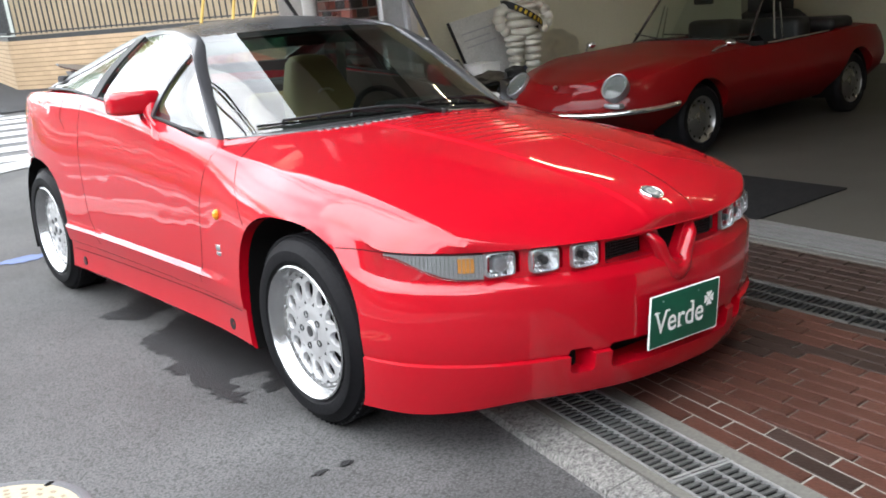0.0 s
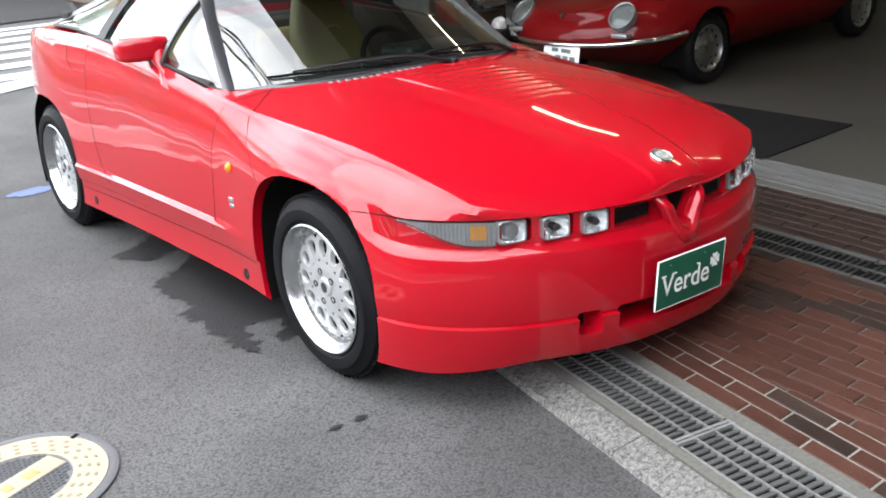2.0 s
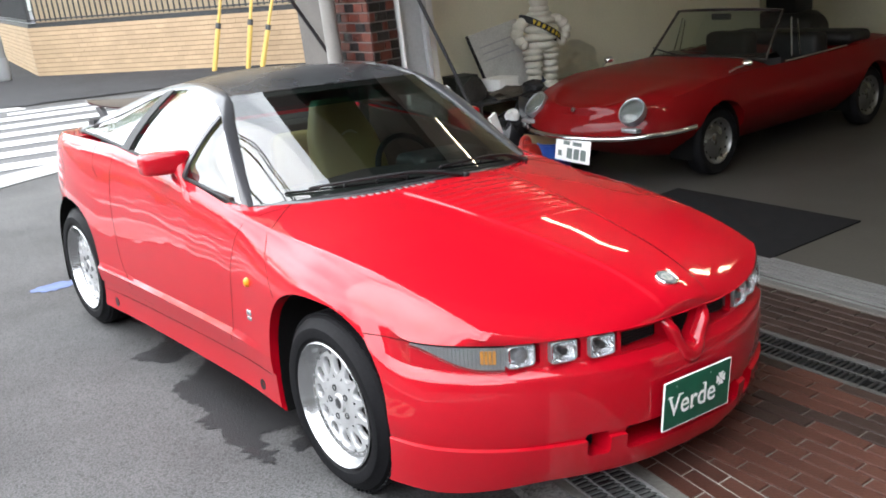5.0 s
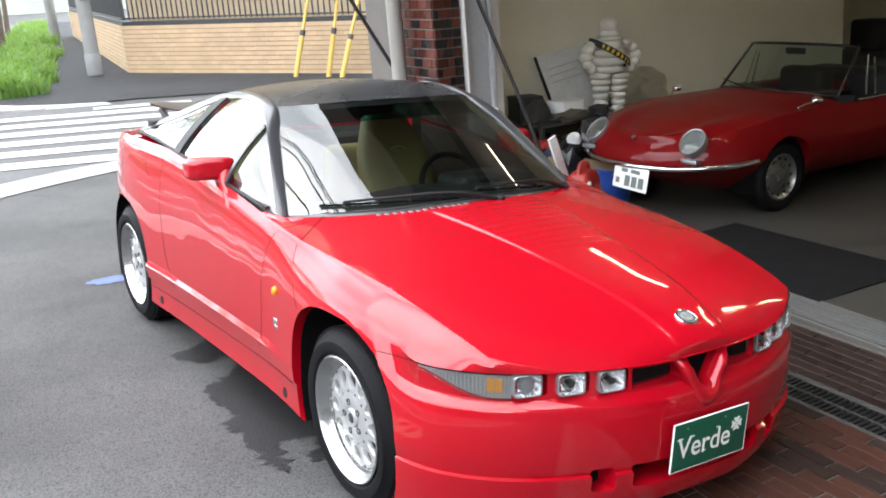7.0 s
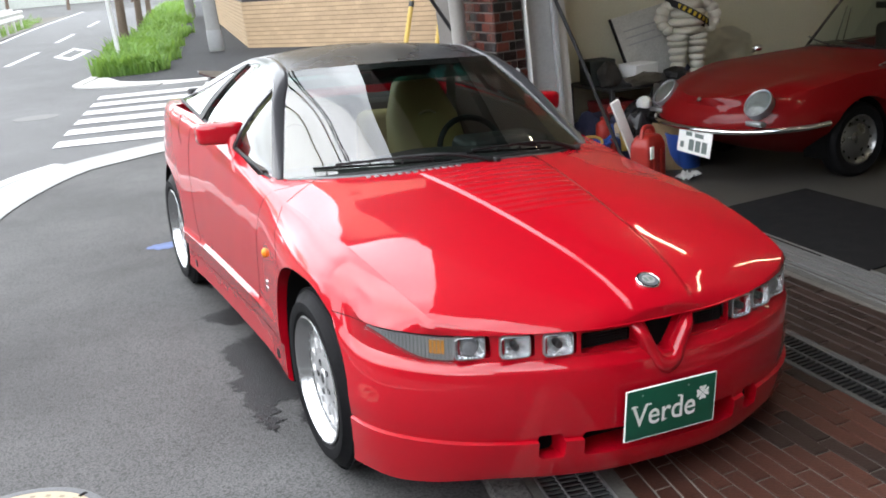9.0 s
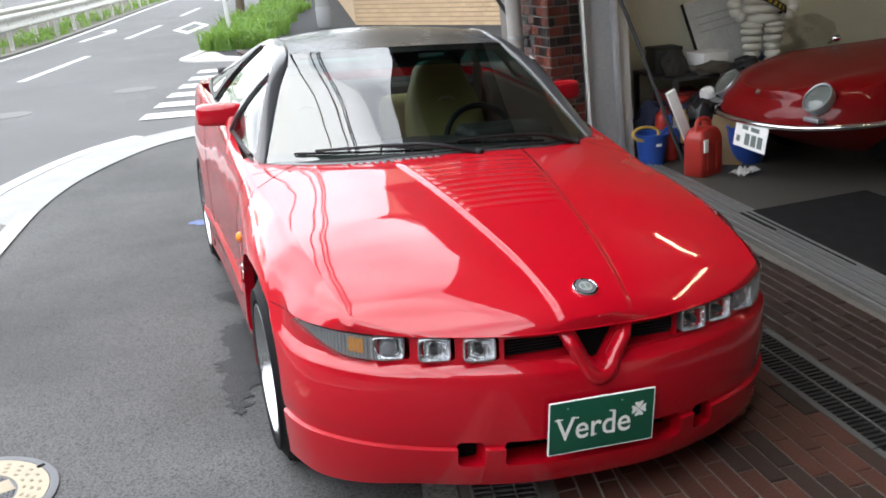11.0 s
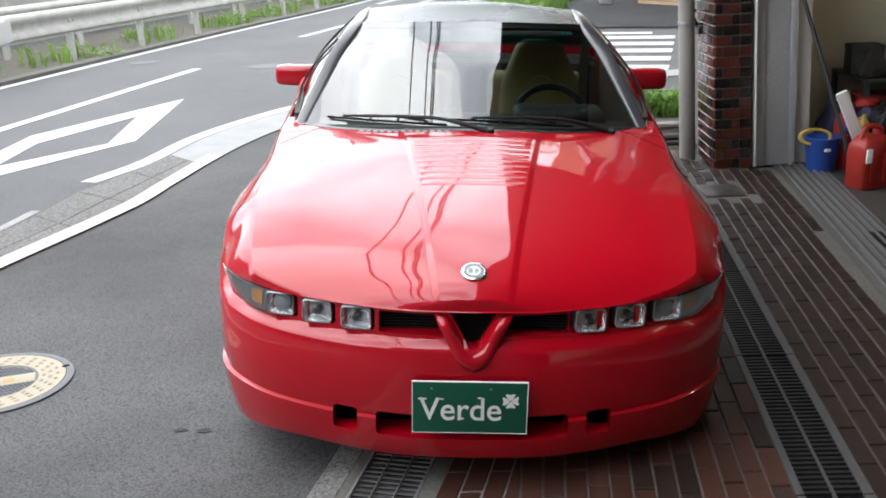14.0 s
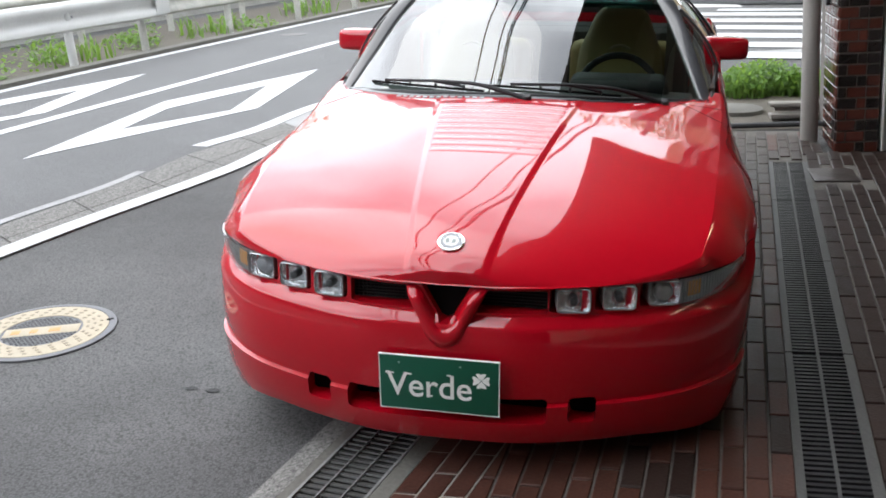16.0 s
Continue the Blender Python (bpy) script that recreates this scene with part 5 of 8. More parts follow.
def on_screen(u, f, off=0.0):
    """A place on the windscreen: u across from -1 to 1, f from base to top."""
    a, b = (u + 1) / 2 * 25, f * 19
    i, j = min(int(a), 24), min(int(b), 18)
    p = [np.array(base[j + dj][i + di]) for dj in (0, 1) for di in (0, 1)]
    x, y = a - i, b - j
    q = p[0] * (1 - x) * (1 - y) + p[1] * x * (1 - y) + p[2] * (1 - x) * y + p[3] * x * y
    return q + np.array((0, -0.75, 0.66)) * off


for pivot, tip in (((0.10, -0.10), (-0.86, 0.075)), ((0.80, -0.06), (-0.10, 0.065))):
    p0 = on_screen(pivot[0], 0) + np.array((0, -0.05, 0.0))
    mid = on_screen((pivot[0] * 0.45 + tip[0] * 0.55), 0.06, 0.035)
    a, b = on_screen(tip[0], tip[1], 0.012), on_screen(pivot[0] * 0.75 + tip[0] * 0.25, 0.02, 0.012)
    bm = bmesh.new()
    tube(bm, catmull([p0, (p0 * 0.5 + mid * 0.5) + np.array((0, -0.01, 0.02)), mid], 14), [0.009] * 6 + [0.007] * 8, 8)
    wiper = part("wiper", bm, BLACK, coupe, "black windscreen wiper", m=BODY)
    bm = bmesh.new()
    line = [on_screen(tip[0] + (pivot[0] * 0.75 + tip[0] * 0.25 - tip[0]) * f, tip[1] + (0.02 - tip[1]) * f, 0.009) for f in np.linspace(0, 1, 14)]
    tube(bm, line, 0.005, 6)
    part("blade", bm, DARK, wiper, "rubber wiper blade")
    bm = bmesh.new()
    tube(bm, [line[2] + np.array((0, -0.012, 0.012)), mid, line[11] + np.array((0, -0.012, 0.012))], 0.006, 6)
    for k in (2, 5, 8, 11):
        tube(bm, [line[k], line[k] + np.array((0, -0.014, 0.014))], 0.006, 6)
    part("bridge", bm, BLACK, wiper)
    bm = bmesh.new()
    lathe(bm, [(0.016, -0.02), (0.016, 0.008), (0.012, 0.014), (0.0001, 0.015)], 14, pose(*p0, 20, 0, 0))
    part("pivot", bm, BLACK, wiper)

# tail spoiler: a thin blade with upswept, tapering ends on slim fins
bm = bmesh.new()
rows = []
for u in np.linspace(-1, 1, 41):
    c = 1 - 0.75 * abs(u) ** 6
    y0, z0 = 3.87 - 0.02 * abs(u) ** 3, 1.025 + 0.042 * abs(u) ** 4
    rows.append([(0.535 * u, y0 + 0.075 * f * c, z0 + g * c) for f, g in ((-1, -0.020), (-0.4, -0.004), (0.5, 0.010), (1.0, 0.020))])
thick(bm, rows, 0.008)
part("tail_spoiler", bm, PILLAR_GREY, coupe, "thin grey tail spoiler with upswept ends", m=BODY)
for s in (-1, 1):
    bm = bmesh.new()
    prism(bm, [(3.62, 0.92), (3.74, 0.92), (3.91, 1.03), (3.83, 1.035)], s * 0.46 - 0.012, s * 0.46 + 0.012, Matrix(((0, 0, 1, 0), (1, 0, 0, 0), (0, 1, 0, 0), (0, 0, 0, 1))))
    part("spoiler_fin", bm, PILLAR_GREY, coupe, "slim grey fin", m=BODY)


# ---- wheels ----
def make_wheel(tyre_r, width):
    """A wheel whose outer face looks along +z, with its middle at the origin."""
    w = thing("wheel", pose(0, 0, 0), "", "")
    w.parent = coupe
    h = width / 2
    bm = bmesh.new()
    rim = 0.221
    prof = [(rim, -h + 0.02), (rim + 0.012, -h + 0.006), (rim + 0.05, -h - 0.006), (tyre_r - 0.035, -h + 0.004), (tyre_r - 0.012, -h + 0.018),
            (tyre_r, -h + 0.04), (tyre_r, h - 0.04), (tyre_r - 0.012, h - 0.018), (tyre_r - 0.035, h - 0.004), (rim + 0.055, h + 0.006),
            (rim + 0.05, h + 0.0075), (rim + 0.02, h + 0.003), (rim + 0.012, h - 0.004), (rim, h - 0.014)]
    lathe(bm, prof, 64, closed=True)
    tyre = part("tyre", bm, RUBBER, w, "black road tyre with block tread", 30)
    bm = bmesh.new()
    for k in range(72):
        a = 2 * math.pi * k / 72
        for j, z in enumerate((-0.07, -0.025, 0.025, 0.07)):
            if abs(z) < h - 0.02:
                box(bm, (-0.010, -0.017, -0.003), (0.010, 0.017, 0.003), 0, pose(0, 0, 0, 0, 0, math.degrees(a) + (2.5 if j % 2 else 0)) @ pose(tyre_r, 0, z, 0, 90, 0) @ pose(0, 0, 0, 0, 0, 18 if z > 0 else -18))
    tagged(part("tread", bm, RUBBER, tyre, "fine tread blocks"), kind="stuff")
    bm = bmesh.new()
    lathe(bm, [(0.217, -h + 0.02), (0.223, h - 0.012), (0.226, h + 0.001), (0.221, h + 0.004), (0.215, h - 0.004), (0.209, h - 0.022), (0.200, h - 0.040), (0.180, h - 0.044),
               (0.172, h - 0.058), (0.172, -h + 0.02)], 64)
    part("rim", bm, POLISHED, w, "polished alloy rim", 30)
    # the face: a disc with a ring of oval holes and five bolt holes
    bm = bmesh.new()
    zf = h - 0.036

    def face_z(r):
        return zf + 0.012 * math.cos(min(max((r - 0.06) / 0.11, 0), 1) * math.pi) * 0.5 - 0.006 * smooth(0.05, 0.03, r)
    n_holes, M = 12, 20
    r0, r1 = 0.090, 0.180
    for k in range(n_holes):
        a0 = 2 * math.pi * k / n_holes
        half = math.pi / n_holes
        edge, hole = [], []
        for j in range(M):
            t = 2 * math.pi * j / M
            c, si = math.cos(t), math.sin(t)
            q = max(abs(c), abs(si))
            rr, aa = (r0 + r1) / 2 + (r1 - r0) / 2 * c / q, half * si / q
            edge.append((rr, a0 + aa))
            hr, ha = 0.136 + 0.0285 * c, 0.0225 * si
            hole.append((hr, a0 + ha / 0.136 * (1 + 0.1 * c)))
        e = [bm.verts.new((r * math.cos(a), r * math.sin(a), face_z(r))) for r, a in edge]
        hm = [bm.verts.new((r * math.cos(a), r * math.sin(a), face_z(r) + 0.002)) for r, a in [(0.136 + (r - 0.136) * 1.12, a0 + (a - a0) * 1.12) for r, a in hole]]
        hv = [bm.verts.new((r * math.cos(a), r * math.sin(a), face_z(r) - 0.003)) for r, a in hole]
        hb = [bm.verts.new((r * math.cos(a), r * math.sin(a), face_z(r) - 0.016)) for r, a in hole]
        for j in range(M):
            i = (j + 1) % M
            bm.faces.new((e[j], e[i], hm[i], hm[j]))
            bm.faces.new((hm[j], hm[i], hv[i], hv[j]))
            bm.faces.new((hv[j], hv[i], hb[i], hb[j]))
    lathe(bm, [(r0, face_z(r0)), (0.078, face_z(0.078) + 0.001), (0.05, face_z(0.05) + 0.004), (0.034, face_z(0.034) + 0.002), (0.033, face_z(0.03) + 0.010), (0.03, face_z(0.03) + 0.013), (0.0001, face_z(0) + 0.013)], 60)
    bmesh.ops.remove_doubles(bm, verts=bm.verts, dist=2e-4)
    part("wheel_face", bm, ALLOY, w, "silver wheel face with oval holes", 35)
    for k in range(5):
        a = 2 * math.pi * (k + 0.25) / 5
        bm = bmesh.new()
        lathe(bm, [(0.012, face_z(0.056) - 0.004), (0.012, face_z(0.056) + 0.0055), (0.0085, face_z(0.056) + 0.006), (0.008, face_z(0.056) + 0.001), (0.0001, face_z(0.056) + 0.001)], 14, pose(0.056 * math.cos(a), 0.056 * math.sin(a), 0))
        part("bolt", bm, DARK_STEEL, w, "dark wheel bolt")
    for k in range(28):
        a = 2 * math.pi * k / 28
        bm = bmesh.new()
        lathe(bm, [(0.0046, h - 0.046), (0.0044, h - 0.037), (0.0001, h - 0.035)], 8, pose(0.189 * math.cos(a), 0.189 * math.sin(a), 0))
        part("rim_bolt", bm, POLISHED, w, "")
    bm = bmesh.new()
    lathe(bm, [(0.0001, face_z(0) + 0.0135), (0.018, face_z(0) + 0.0135), (0.02, face_z(0) + 0.0125)], 20)
    part("hub_cap", bm, DARK_STEEL, w, "dark hub emblem")
    # near-black disc behind the holes stands in for shade inside the wheel
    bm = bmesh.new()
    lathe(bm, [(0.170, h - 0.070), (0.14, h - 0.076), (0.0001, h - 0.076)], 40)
    part("wheel_shade", bm, DARK, w, "")
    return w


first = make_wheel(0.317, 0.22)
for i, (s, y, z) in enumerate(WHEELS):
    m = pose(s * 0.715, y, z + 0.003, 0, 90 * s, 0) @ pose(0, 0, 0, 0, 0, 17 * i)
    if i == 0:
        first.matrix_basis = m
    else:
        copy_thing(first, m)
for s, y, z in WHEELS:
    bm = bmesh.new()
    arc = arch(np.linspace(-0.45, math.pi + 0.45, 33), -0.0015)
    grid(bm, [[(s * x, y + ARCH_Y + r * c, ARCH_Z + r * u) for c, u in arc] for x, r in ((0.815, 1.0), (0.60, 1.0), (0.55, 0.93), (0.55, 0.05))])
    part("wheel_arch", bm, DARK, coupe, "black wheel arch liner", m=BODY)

# ---- cabin ----
for s in (-1, 1):
    bm = bmesh.new()
    rows = []
    for i, (z, y, w, t) in enumerate([(0.52, 2.42, 0.23, 0.10), (0.62, 2.47, 0.25, 0.11), (0.78, 2.53, 0.25, 0.10), (0.92, 2.58, 0.23, 0.085), (1.02, 2.62, 0.185, 0.075), (1.10, 2.65, 0.15, 0.065), (1.135, 2.66, 0.11, 0.05), (1.145, 2.665, 0.03, 0.02)]):
        rows.append([(0.84 * w * math.copysign(abs(math.cos(a)) ** 0.55, math.cos(a)), y + t * math.copysign(abs(math.sin(a)) ** 0.7, math.sin(a)), 0.52 + (z - 0.52) * 0.88) for a in np.linspace(0, 2 * math.pi, 29)])
    grid(bm, rows)
    bmesh.ops.remove_doubles(bm, verts=bm.verts, dist=1e-5)
    back = part("seat_back", bm, LEATHER, coupe, "tan leather bucket seat", 60, m=BODY @ pose(s * 0.36, 0, 0))
    bm = bmesh.new()
    box(bm, (-0.25, 1.98, 0.37), (0.25, 2.50, 0.56), 0.06, segments=4)
    part("seat_cushion", bm, LEATHER, coupe, "tan leather seat cushion", 60, m=BODY @ pose(s * 0.36, 0, 0))
    bm = bmesh.new()
    tube(bm, [(x * 0.16, 2.50 + 0.02 * abs(x), 0.80 + 0.3 * math.cos(x * 1.2) - 0.2) for x in np.linspace(-1, 1, 15)], 0.006, 6)
    part("piping", bm, mat("pale_piping", (0.5, 0.42, 0.28), 0.6), back)
    bm = bmesh.new()
    prism(bm, [(1.60, 0.40), (2.95, 0.40), (2.95, 0.965), (2.3, 0.93), (1.64, 0.85)], s * 0.735 - 0.02, s * 0.735 + 0.02, Matrix(((0, 0, 1, 0), (1, 0, 0, 0), (0, 1, 0, 0), (0, 0, 0, 1))))
    part("door_card", bm, mat("brown_leather", (0.035, 0.02, 0.015), 0.65), coupe, "brown leather door card", m=BODY)
for s in (-1, 1):
    bm = bmesh.new()
    thick(bm, [[(s * 0.60 - 0.022, 2.72, z), (s * 0.60 + 0.022, 2.70, z)] for z in (0.5, 0.8, 1.12)], 0.003)
    part("seat_belt", bm, mat("grey_webbing", (0.16, 0.15, 0.13), 0.8), coupe, "grey seat belt", m=BODY)
    bm = boxes(((s * 0.36 - 0.26, 2.80, 0.45), (s * 0.36 + 0.26, 2.96, 0.88), 0.05))
    part("rear_seat", bm, LEATHER, coupe, "small tan rear seat", 60, m=BODY)
# dashboard, binnacle, wheel, inner mirror
bm = bmesh.new()
rows = []
for k, (dy, dz) in enumerate(((0.01, -0.012), (0.10, -0.005), (0.24, -0.01), (0.36, -0.03), (0.42, -0.08), (0.40, -0.3))):
    rows.append([(x * 0.965, y + dy * (1.6 - 0.6 * abs(x) / 0.7), z + dz) for x, y, z in base[0]])
grid(bm, rows)
part("dashboard", bm, BLACK, coupe, "black padded dashboard", 50, m=BODY)
bm = bmesh.new()
box(bm, (0.18, 1.62, 0.76), (0.58, 1.86, 0.872), 0.04, segments=4)
part("instrument_hood", bm, BLACK, coupe, "black instrument hood", 60, m=BODY)
bm = bmesh.new()
M0 = pose(0.37, 2.0, 0.755, 66, 0, 0)
pts = [(0.17 * math.cos(a), 0.17 * math.sin(a), 0) for a in np.linspace(0, 2 * math.pi, 41)]
v = tube(bm, pts, 0.015, 8, False)
for a in (0, 180, 270):
    v += tube(bm, [(0, 0, -0.02), (0.18 * math.cos(math.radians(a)), 0.18 * math.sin(math.radians(a)), 0)], 0.012, 6)
v += lathe(bm, [(0.05, -0.03), (0.05, 0.0), (0.03, 0.012), (0.0001, 0.014)], 20)
bmesh.ops.transform(bm, matrix=M0, verts=list(bm.verts))
part("steering_wheel", bm, BLACK, coupe, "black steering wheel", m=BODY)
bm = bmesh.new()
box(bm, (-0.10, 2.06, 1.13), (0.10, 2.09, 1.185), 0.015)
part("inner_mirror", bm, BLACK, coupe, "black rear-view mirror", m=BODY)
bm = bmesh.new()
box(bm, (-0.70, 2.88, 0.36), (0.70, 3.3, 0.93), 0.05)
part("rear_shelf", bm, mat("dark_carpet", (0.03, 0.028, 0.026), 0.9, bump=0.4), coupe, "dark carpeted luggage shelf", m=BODY)

# ---- things in the garage ----
# black mat on the floor
bm = bmesh.new()
prism(bm, [(2.05, 1.11), (2.95, 1.11), (3.02, 2.51), (2.11, 2.47)], 0.012, 0.021)
rug = tagged(part("floor_mat", bm, mat("black_rubber_mat", (0.009, 0.009, 0.010), 0.85, 0, 0.2, 12, 200, 0.6, spec=0.15), None, "flat black rubber mat on the garage floor"), "", "mat")

# red fuel can
CAN = pose(2.48, 3.46, 0.012, 0, 0, 24)
can = thing("fuel_can", CAN, "red plastic fuel can with moulded handle on the floor", "fuel can")
bm = bmesh.new()
rows = []
for z, f, g in ((0, 0.94, 0.94), (0.012, 1, 1), (0.12, 1.0, 1.0), (0.235, 1.0, 1.0), (0.262, 0.97, 0.93), (0.30, 0.80, 0.78), (0.318, 0.6, 0.62), (0.32, 0.02, 0.02)):
    rows.append([(0.125 * f * math.copysign(abs(math.cos(a)) ** 0.35, math.cos(a)), 0.085 * g * math.copysign(abs(math.sin(a)) ** 0.35, math.sin(a)), z) for a in np.linspace(0, 2 * math.pi, 33)])
grid(bm, rows)
bmesh.ops.remove_doubles(bm, verts=bm.verts, dist=1e-5)
part("body", bm, RED_PLASTIC, can, "", 50)
bm = bmesh.new()
tube(bm, catmull([(-0.085, 0, 0.30), (-0.06, 0, 0.365), (0.0, 0, 0.375), (0.06, 0, 0.355), (0.075, 0, 0.30)], 16), 0.017, 10)
part("handle", bm, RED_PLASTIC, can, "moulded red handle")
bm = bmesh.new()
lathe(bm, [(0.03, 0.28), (0.03, 0.34), (0.026, 0.345), (0.0001, 0.346)], 16, pose(0.075, 0.03, 0))
part("cap", bm, RED_PLASTIC, can, "red screw cap")
for x in (-0.05, 0.05):
    bm = boxes(((x - 0.028, -0.092, 0.04), (x + 0.028, -0.08, 0.22), 0.006))
    part("ridge", bm, RED_PLASTIC, can, "raised moulded panel")
bm = boxes(((-0.118, -0.0935, 0.17), (-0.075, -0.084, 0.255), 0.001))
part("tag", bm, WHITE, can, "white paper tag")

# blue bucket with a yellow hose ring
bucket = thing("bucket", pose(2.35, 3.93, 0.012), "blue plastic bucket with yellow hose looped over it", "bucket")
bm = bmesh.new()
lathe(bm, [(0.085, 0.0), (0.09, 0.005), (0.112, 0.205), (0.121, 0.207), (0.121, 0.222), (0.108, 0.222), (0.085, 0.02), (0.0001, 0.018)], 40)
part("body", bm, BLUE, bucket)
bm = bmesh.new()
tube(bm, [(0.02 + 0.10 * math.cos(a), -0.05 + 0.02 * math.sin(a), 0.225 + 0.045 * math.sin(a)) for a in np.linspace(0, 2 * math.pi, 40)], 0.0115, 8, False)
bmesh.ops.transform(bm, matrix=pose(-0.08, 0.02, 0), verts=bm.verts)
part("hose", bm, YELLOW, bucket, "yellow hose loop")
bm = boxes(((-0.02, -0.118, 0.14), (0.02, -0.09, 0.16), 0.005))
part("lug", bm, WHITE, bucket, "pale handle lug")
bm = bmesh.new()
tube(bm, [(0.10, 0.03, 0.20), (0.14, -0.03, 0.27), (0.135, -0.02, 0.34)], 0.014, 8)
part("grip", bm, BLUE, bucket, "blue brush handle")

# leaning rod, white panel, rag
bm = bmesh.new()
tube(bm, [(2.50, 3.74, 0.02), (2.25, 3.95, 0.9), (1.98, 4.19, 1.8)], 0.014, 8)
tagged(part("shutter_pole", bm, DARK_STEEL, None, "dark iron shutter pole leaning against the door post"), "", "pole")
bm = bmesh.new()
box(bm, (-0.035, -0.012, 0), (0.035, 0.012, 0.52), 0.003)
tagged(part("white_batten", bm, WHITE, None, "", m=pose(2.57, 3.73, 0.10, 8, -26, 0)), "white painted batten leaning on the clutter", "batten")
bm = bmesh.new()
rows = []
for i in range(14):
    rows.append([(0.015 * i + 0.006 * noise.noise((i, j, 1)), 0.012 * j, max(0.002, 0.02 + 0.035 * noise.noise((i * 0.45, j * 0.5, 7)))) for j in range(11)])
grid(bm, rows)
tagged(part("rag", bm, mat("grubby_cloth", (0.55, 0.55, 0.53), 0.9, 0, 0.3, 20, 120, 0.4), None, "", 80, pose(2.62, 3.20, 0.014, 0, 0, 20)), "crumpled white rag on the garage floor", "rag")

# low shelf with clutter along the wall
shelf = thing("storage_shelf", pose(0, 0, 0), "low steel storage shelf against the plaster wall", "shelf")
for x0, x1 in ((2.72, 3.75),):
    bm = boxes(((x0, 4.25, 0.52), (x1, 4.9, 0.545), 0.004))
    part("top_board", bm, DARK_STEEL, shelf, "dark shelf board")
    bm = boxes(((x0, 4.25, 0.12), (x1, 4.9, 0.14), 0.004))
    part("lower_board", bm, DARK_STEEL, shelf)
    for x in (x0 + 0.02, x1 - 0.02):
        for y in (4.27, 4.88):
            part("leg", boxes(((x - 0.018, y - 0.018, 0.012), (x + 0.018, y + 0.018, 0.53), 0.003)), DARK_STEEL, shelf, "dark shelf leg")


def lump(name, c, r, material, label, category, seed, flat_=1.0, n=3):
    bm = bmesh.new()
    bmesh.ops.create_icosphere(bm, subdivisions=n, radius=1)
    for v in bm.verts:
        p = v.co.copy()
        k = 1 + 0.35 * noise.noise(p * 1.7 + Vector((seed, 0, 0))) + 0.14 * noise.noise(p * 5 + Vector((0, seed, 0)))
        v.co = Vector((p.x * r[0] * k, p.y * r[1] * k, max(p.z * k, -0.8) * r[2]))
    return tagged(part(name, bm, material, None, "", 30, pose(c[0], c[1], c[2] + 0.8 * r[2])), label, category)


BAG = mat("black_bin_bag", (0.018, 0.018, 0.02), 0.25, 0, 0.3, 9, 40, 0.6)
CLEAR = glass("crumpled_film", (0.94, 0.94, 0.93), 0.25, 0.17)
CARD = mat("cardboard", (0.2, 0.135, 0.07), 0.85, 0, 0.15, 8, 90, 0.3)
lump("bin_bag", (2.90, 4.12, 0.012), (0.24, 0.2, 0.24), BAG, "shiny black bin bag on the garage floor", "bag", 3)
lump("bin_bag", (3.12, 4.10, 0.012), (0.2, 0.17, 0.3), BAG, "shiny black bin bag behind the bucket", "bag", 8)
lump("plastic_film", (4.08, 4.62, 0.52), (0.3, 0.2, 0.20), CLEAR, "crumpled clear plastic film on the shelf", "packaging", 5)
lump("crumpled_cloth", (2.62, 4.40, 0.012), (0.16, 0.14, 0.2), mat("navy_cloth", (0.025, 0.03, 0.07), 0.9, 0, 0.3, 9, 90, 0.5), "crumpled dark blue cloth lying on the floor", "cloth", 12)
for k, (c, d, mt, lab, ang) in enumerate((((3.10, 4.42, 0.60), (0.24, 0.2, 0.10), WHITE, "white cardboard box on the shelf", 8), ((2.84, 4.62, 0.545), (0.22, 0.2, 0.20), mat("dark_green_box", (0.02, 0.025, 0.022), 0.7), "dark storage box on the shelf", -6),
                                          ((3.12, 4.42, 0.545), (0.34, 0.24, 0.055), mat("grey_case", (0.11, 0.11, 0.11), 0.6), "flat grey case on the shelf", 15), ((2.72, 4.15, 0.012), (0.12, 0.22, 0.2), mat("white_carton", (0.5, 0.5, 0.48), 0.7), "white carton on the garage floor", 30),
                                          ((3.35, 4.3, 0.14), (0.3, 0.25, 0.22), CARD, "brown cardboard box on the lower shelf", 4), ((2.95, 4.6, 0.14), (0.3, 0.25, 0.26), mat("red_crate", (0.25, 0.03, 0.03), 0.6), "red plastic crate on the lower shelf", -8),
                                          ((4.3, 4.7, 0.012), (0.5, 0.35, 0.5), CARD, "large cardboard box by the wall", 3), ((3.75, 4.7, 0.545), (0.2, 0.14, 0.05), mat("blue_pack", (0.08, 0.1, 0.2), 0.6), "blue packet on the shelf", 22))):
    ob = thing("storage_box", pose(*c, 0, 0, ang), lab, "box")
    bm = boxes(((-d[0] / 2, -d[1] / 2, 0), (d[0] / 2, d[1] / 2, d[2] * 0.86), 0.006))
    part("body", bm, mt, ob)
    bm = boxes(((-d[0] / 2 - 0.004, -d[1] / 2 - 0.004, d[2] * 0.84), (d[0] / 2 + 0.004, d[1] / 2 + 0.004, d[2]), 0.006))
    part("lid", bm, mt, ob)
GREY_BAG = mat("grey_canvas", (0.035, 0.032, 0.028), 0.9, 0, 0.3, 9, 90, 0.5)
lump("canvas_bag", (2.80, 4.40, 0.545), (0.09, 0.08, 0.11), GREY_BAG, "grey canvas bag standing on the shelf", "bag", 21)
lump("crumpled_cloth", (3.05, 4.28, 0.545), (0.16, 0.08, 0.05), mat("khaki_cloth", (0.07, 0.06, 0.045), 0.9, 0, 0.3, 9, 90, 0.5), "crumpled khaki cloth on the shelf", "cloth", 22)
lump("bin_bag", (2.78, 3.98, 0.012), (0.15, 0.12, 0.2), BAG, "small black bin bag on the garage floor", "bag", 23)
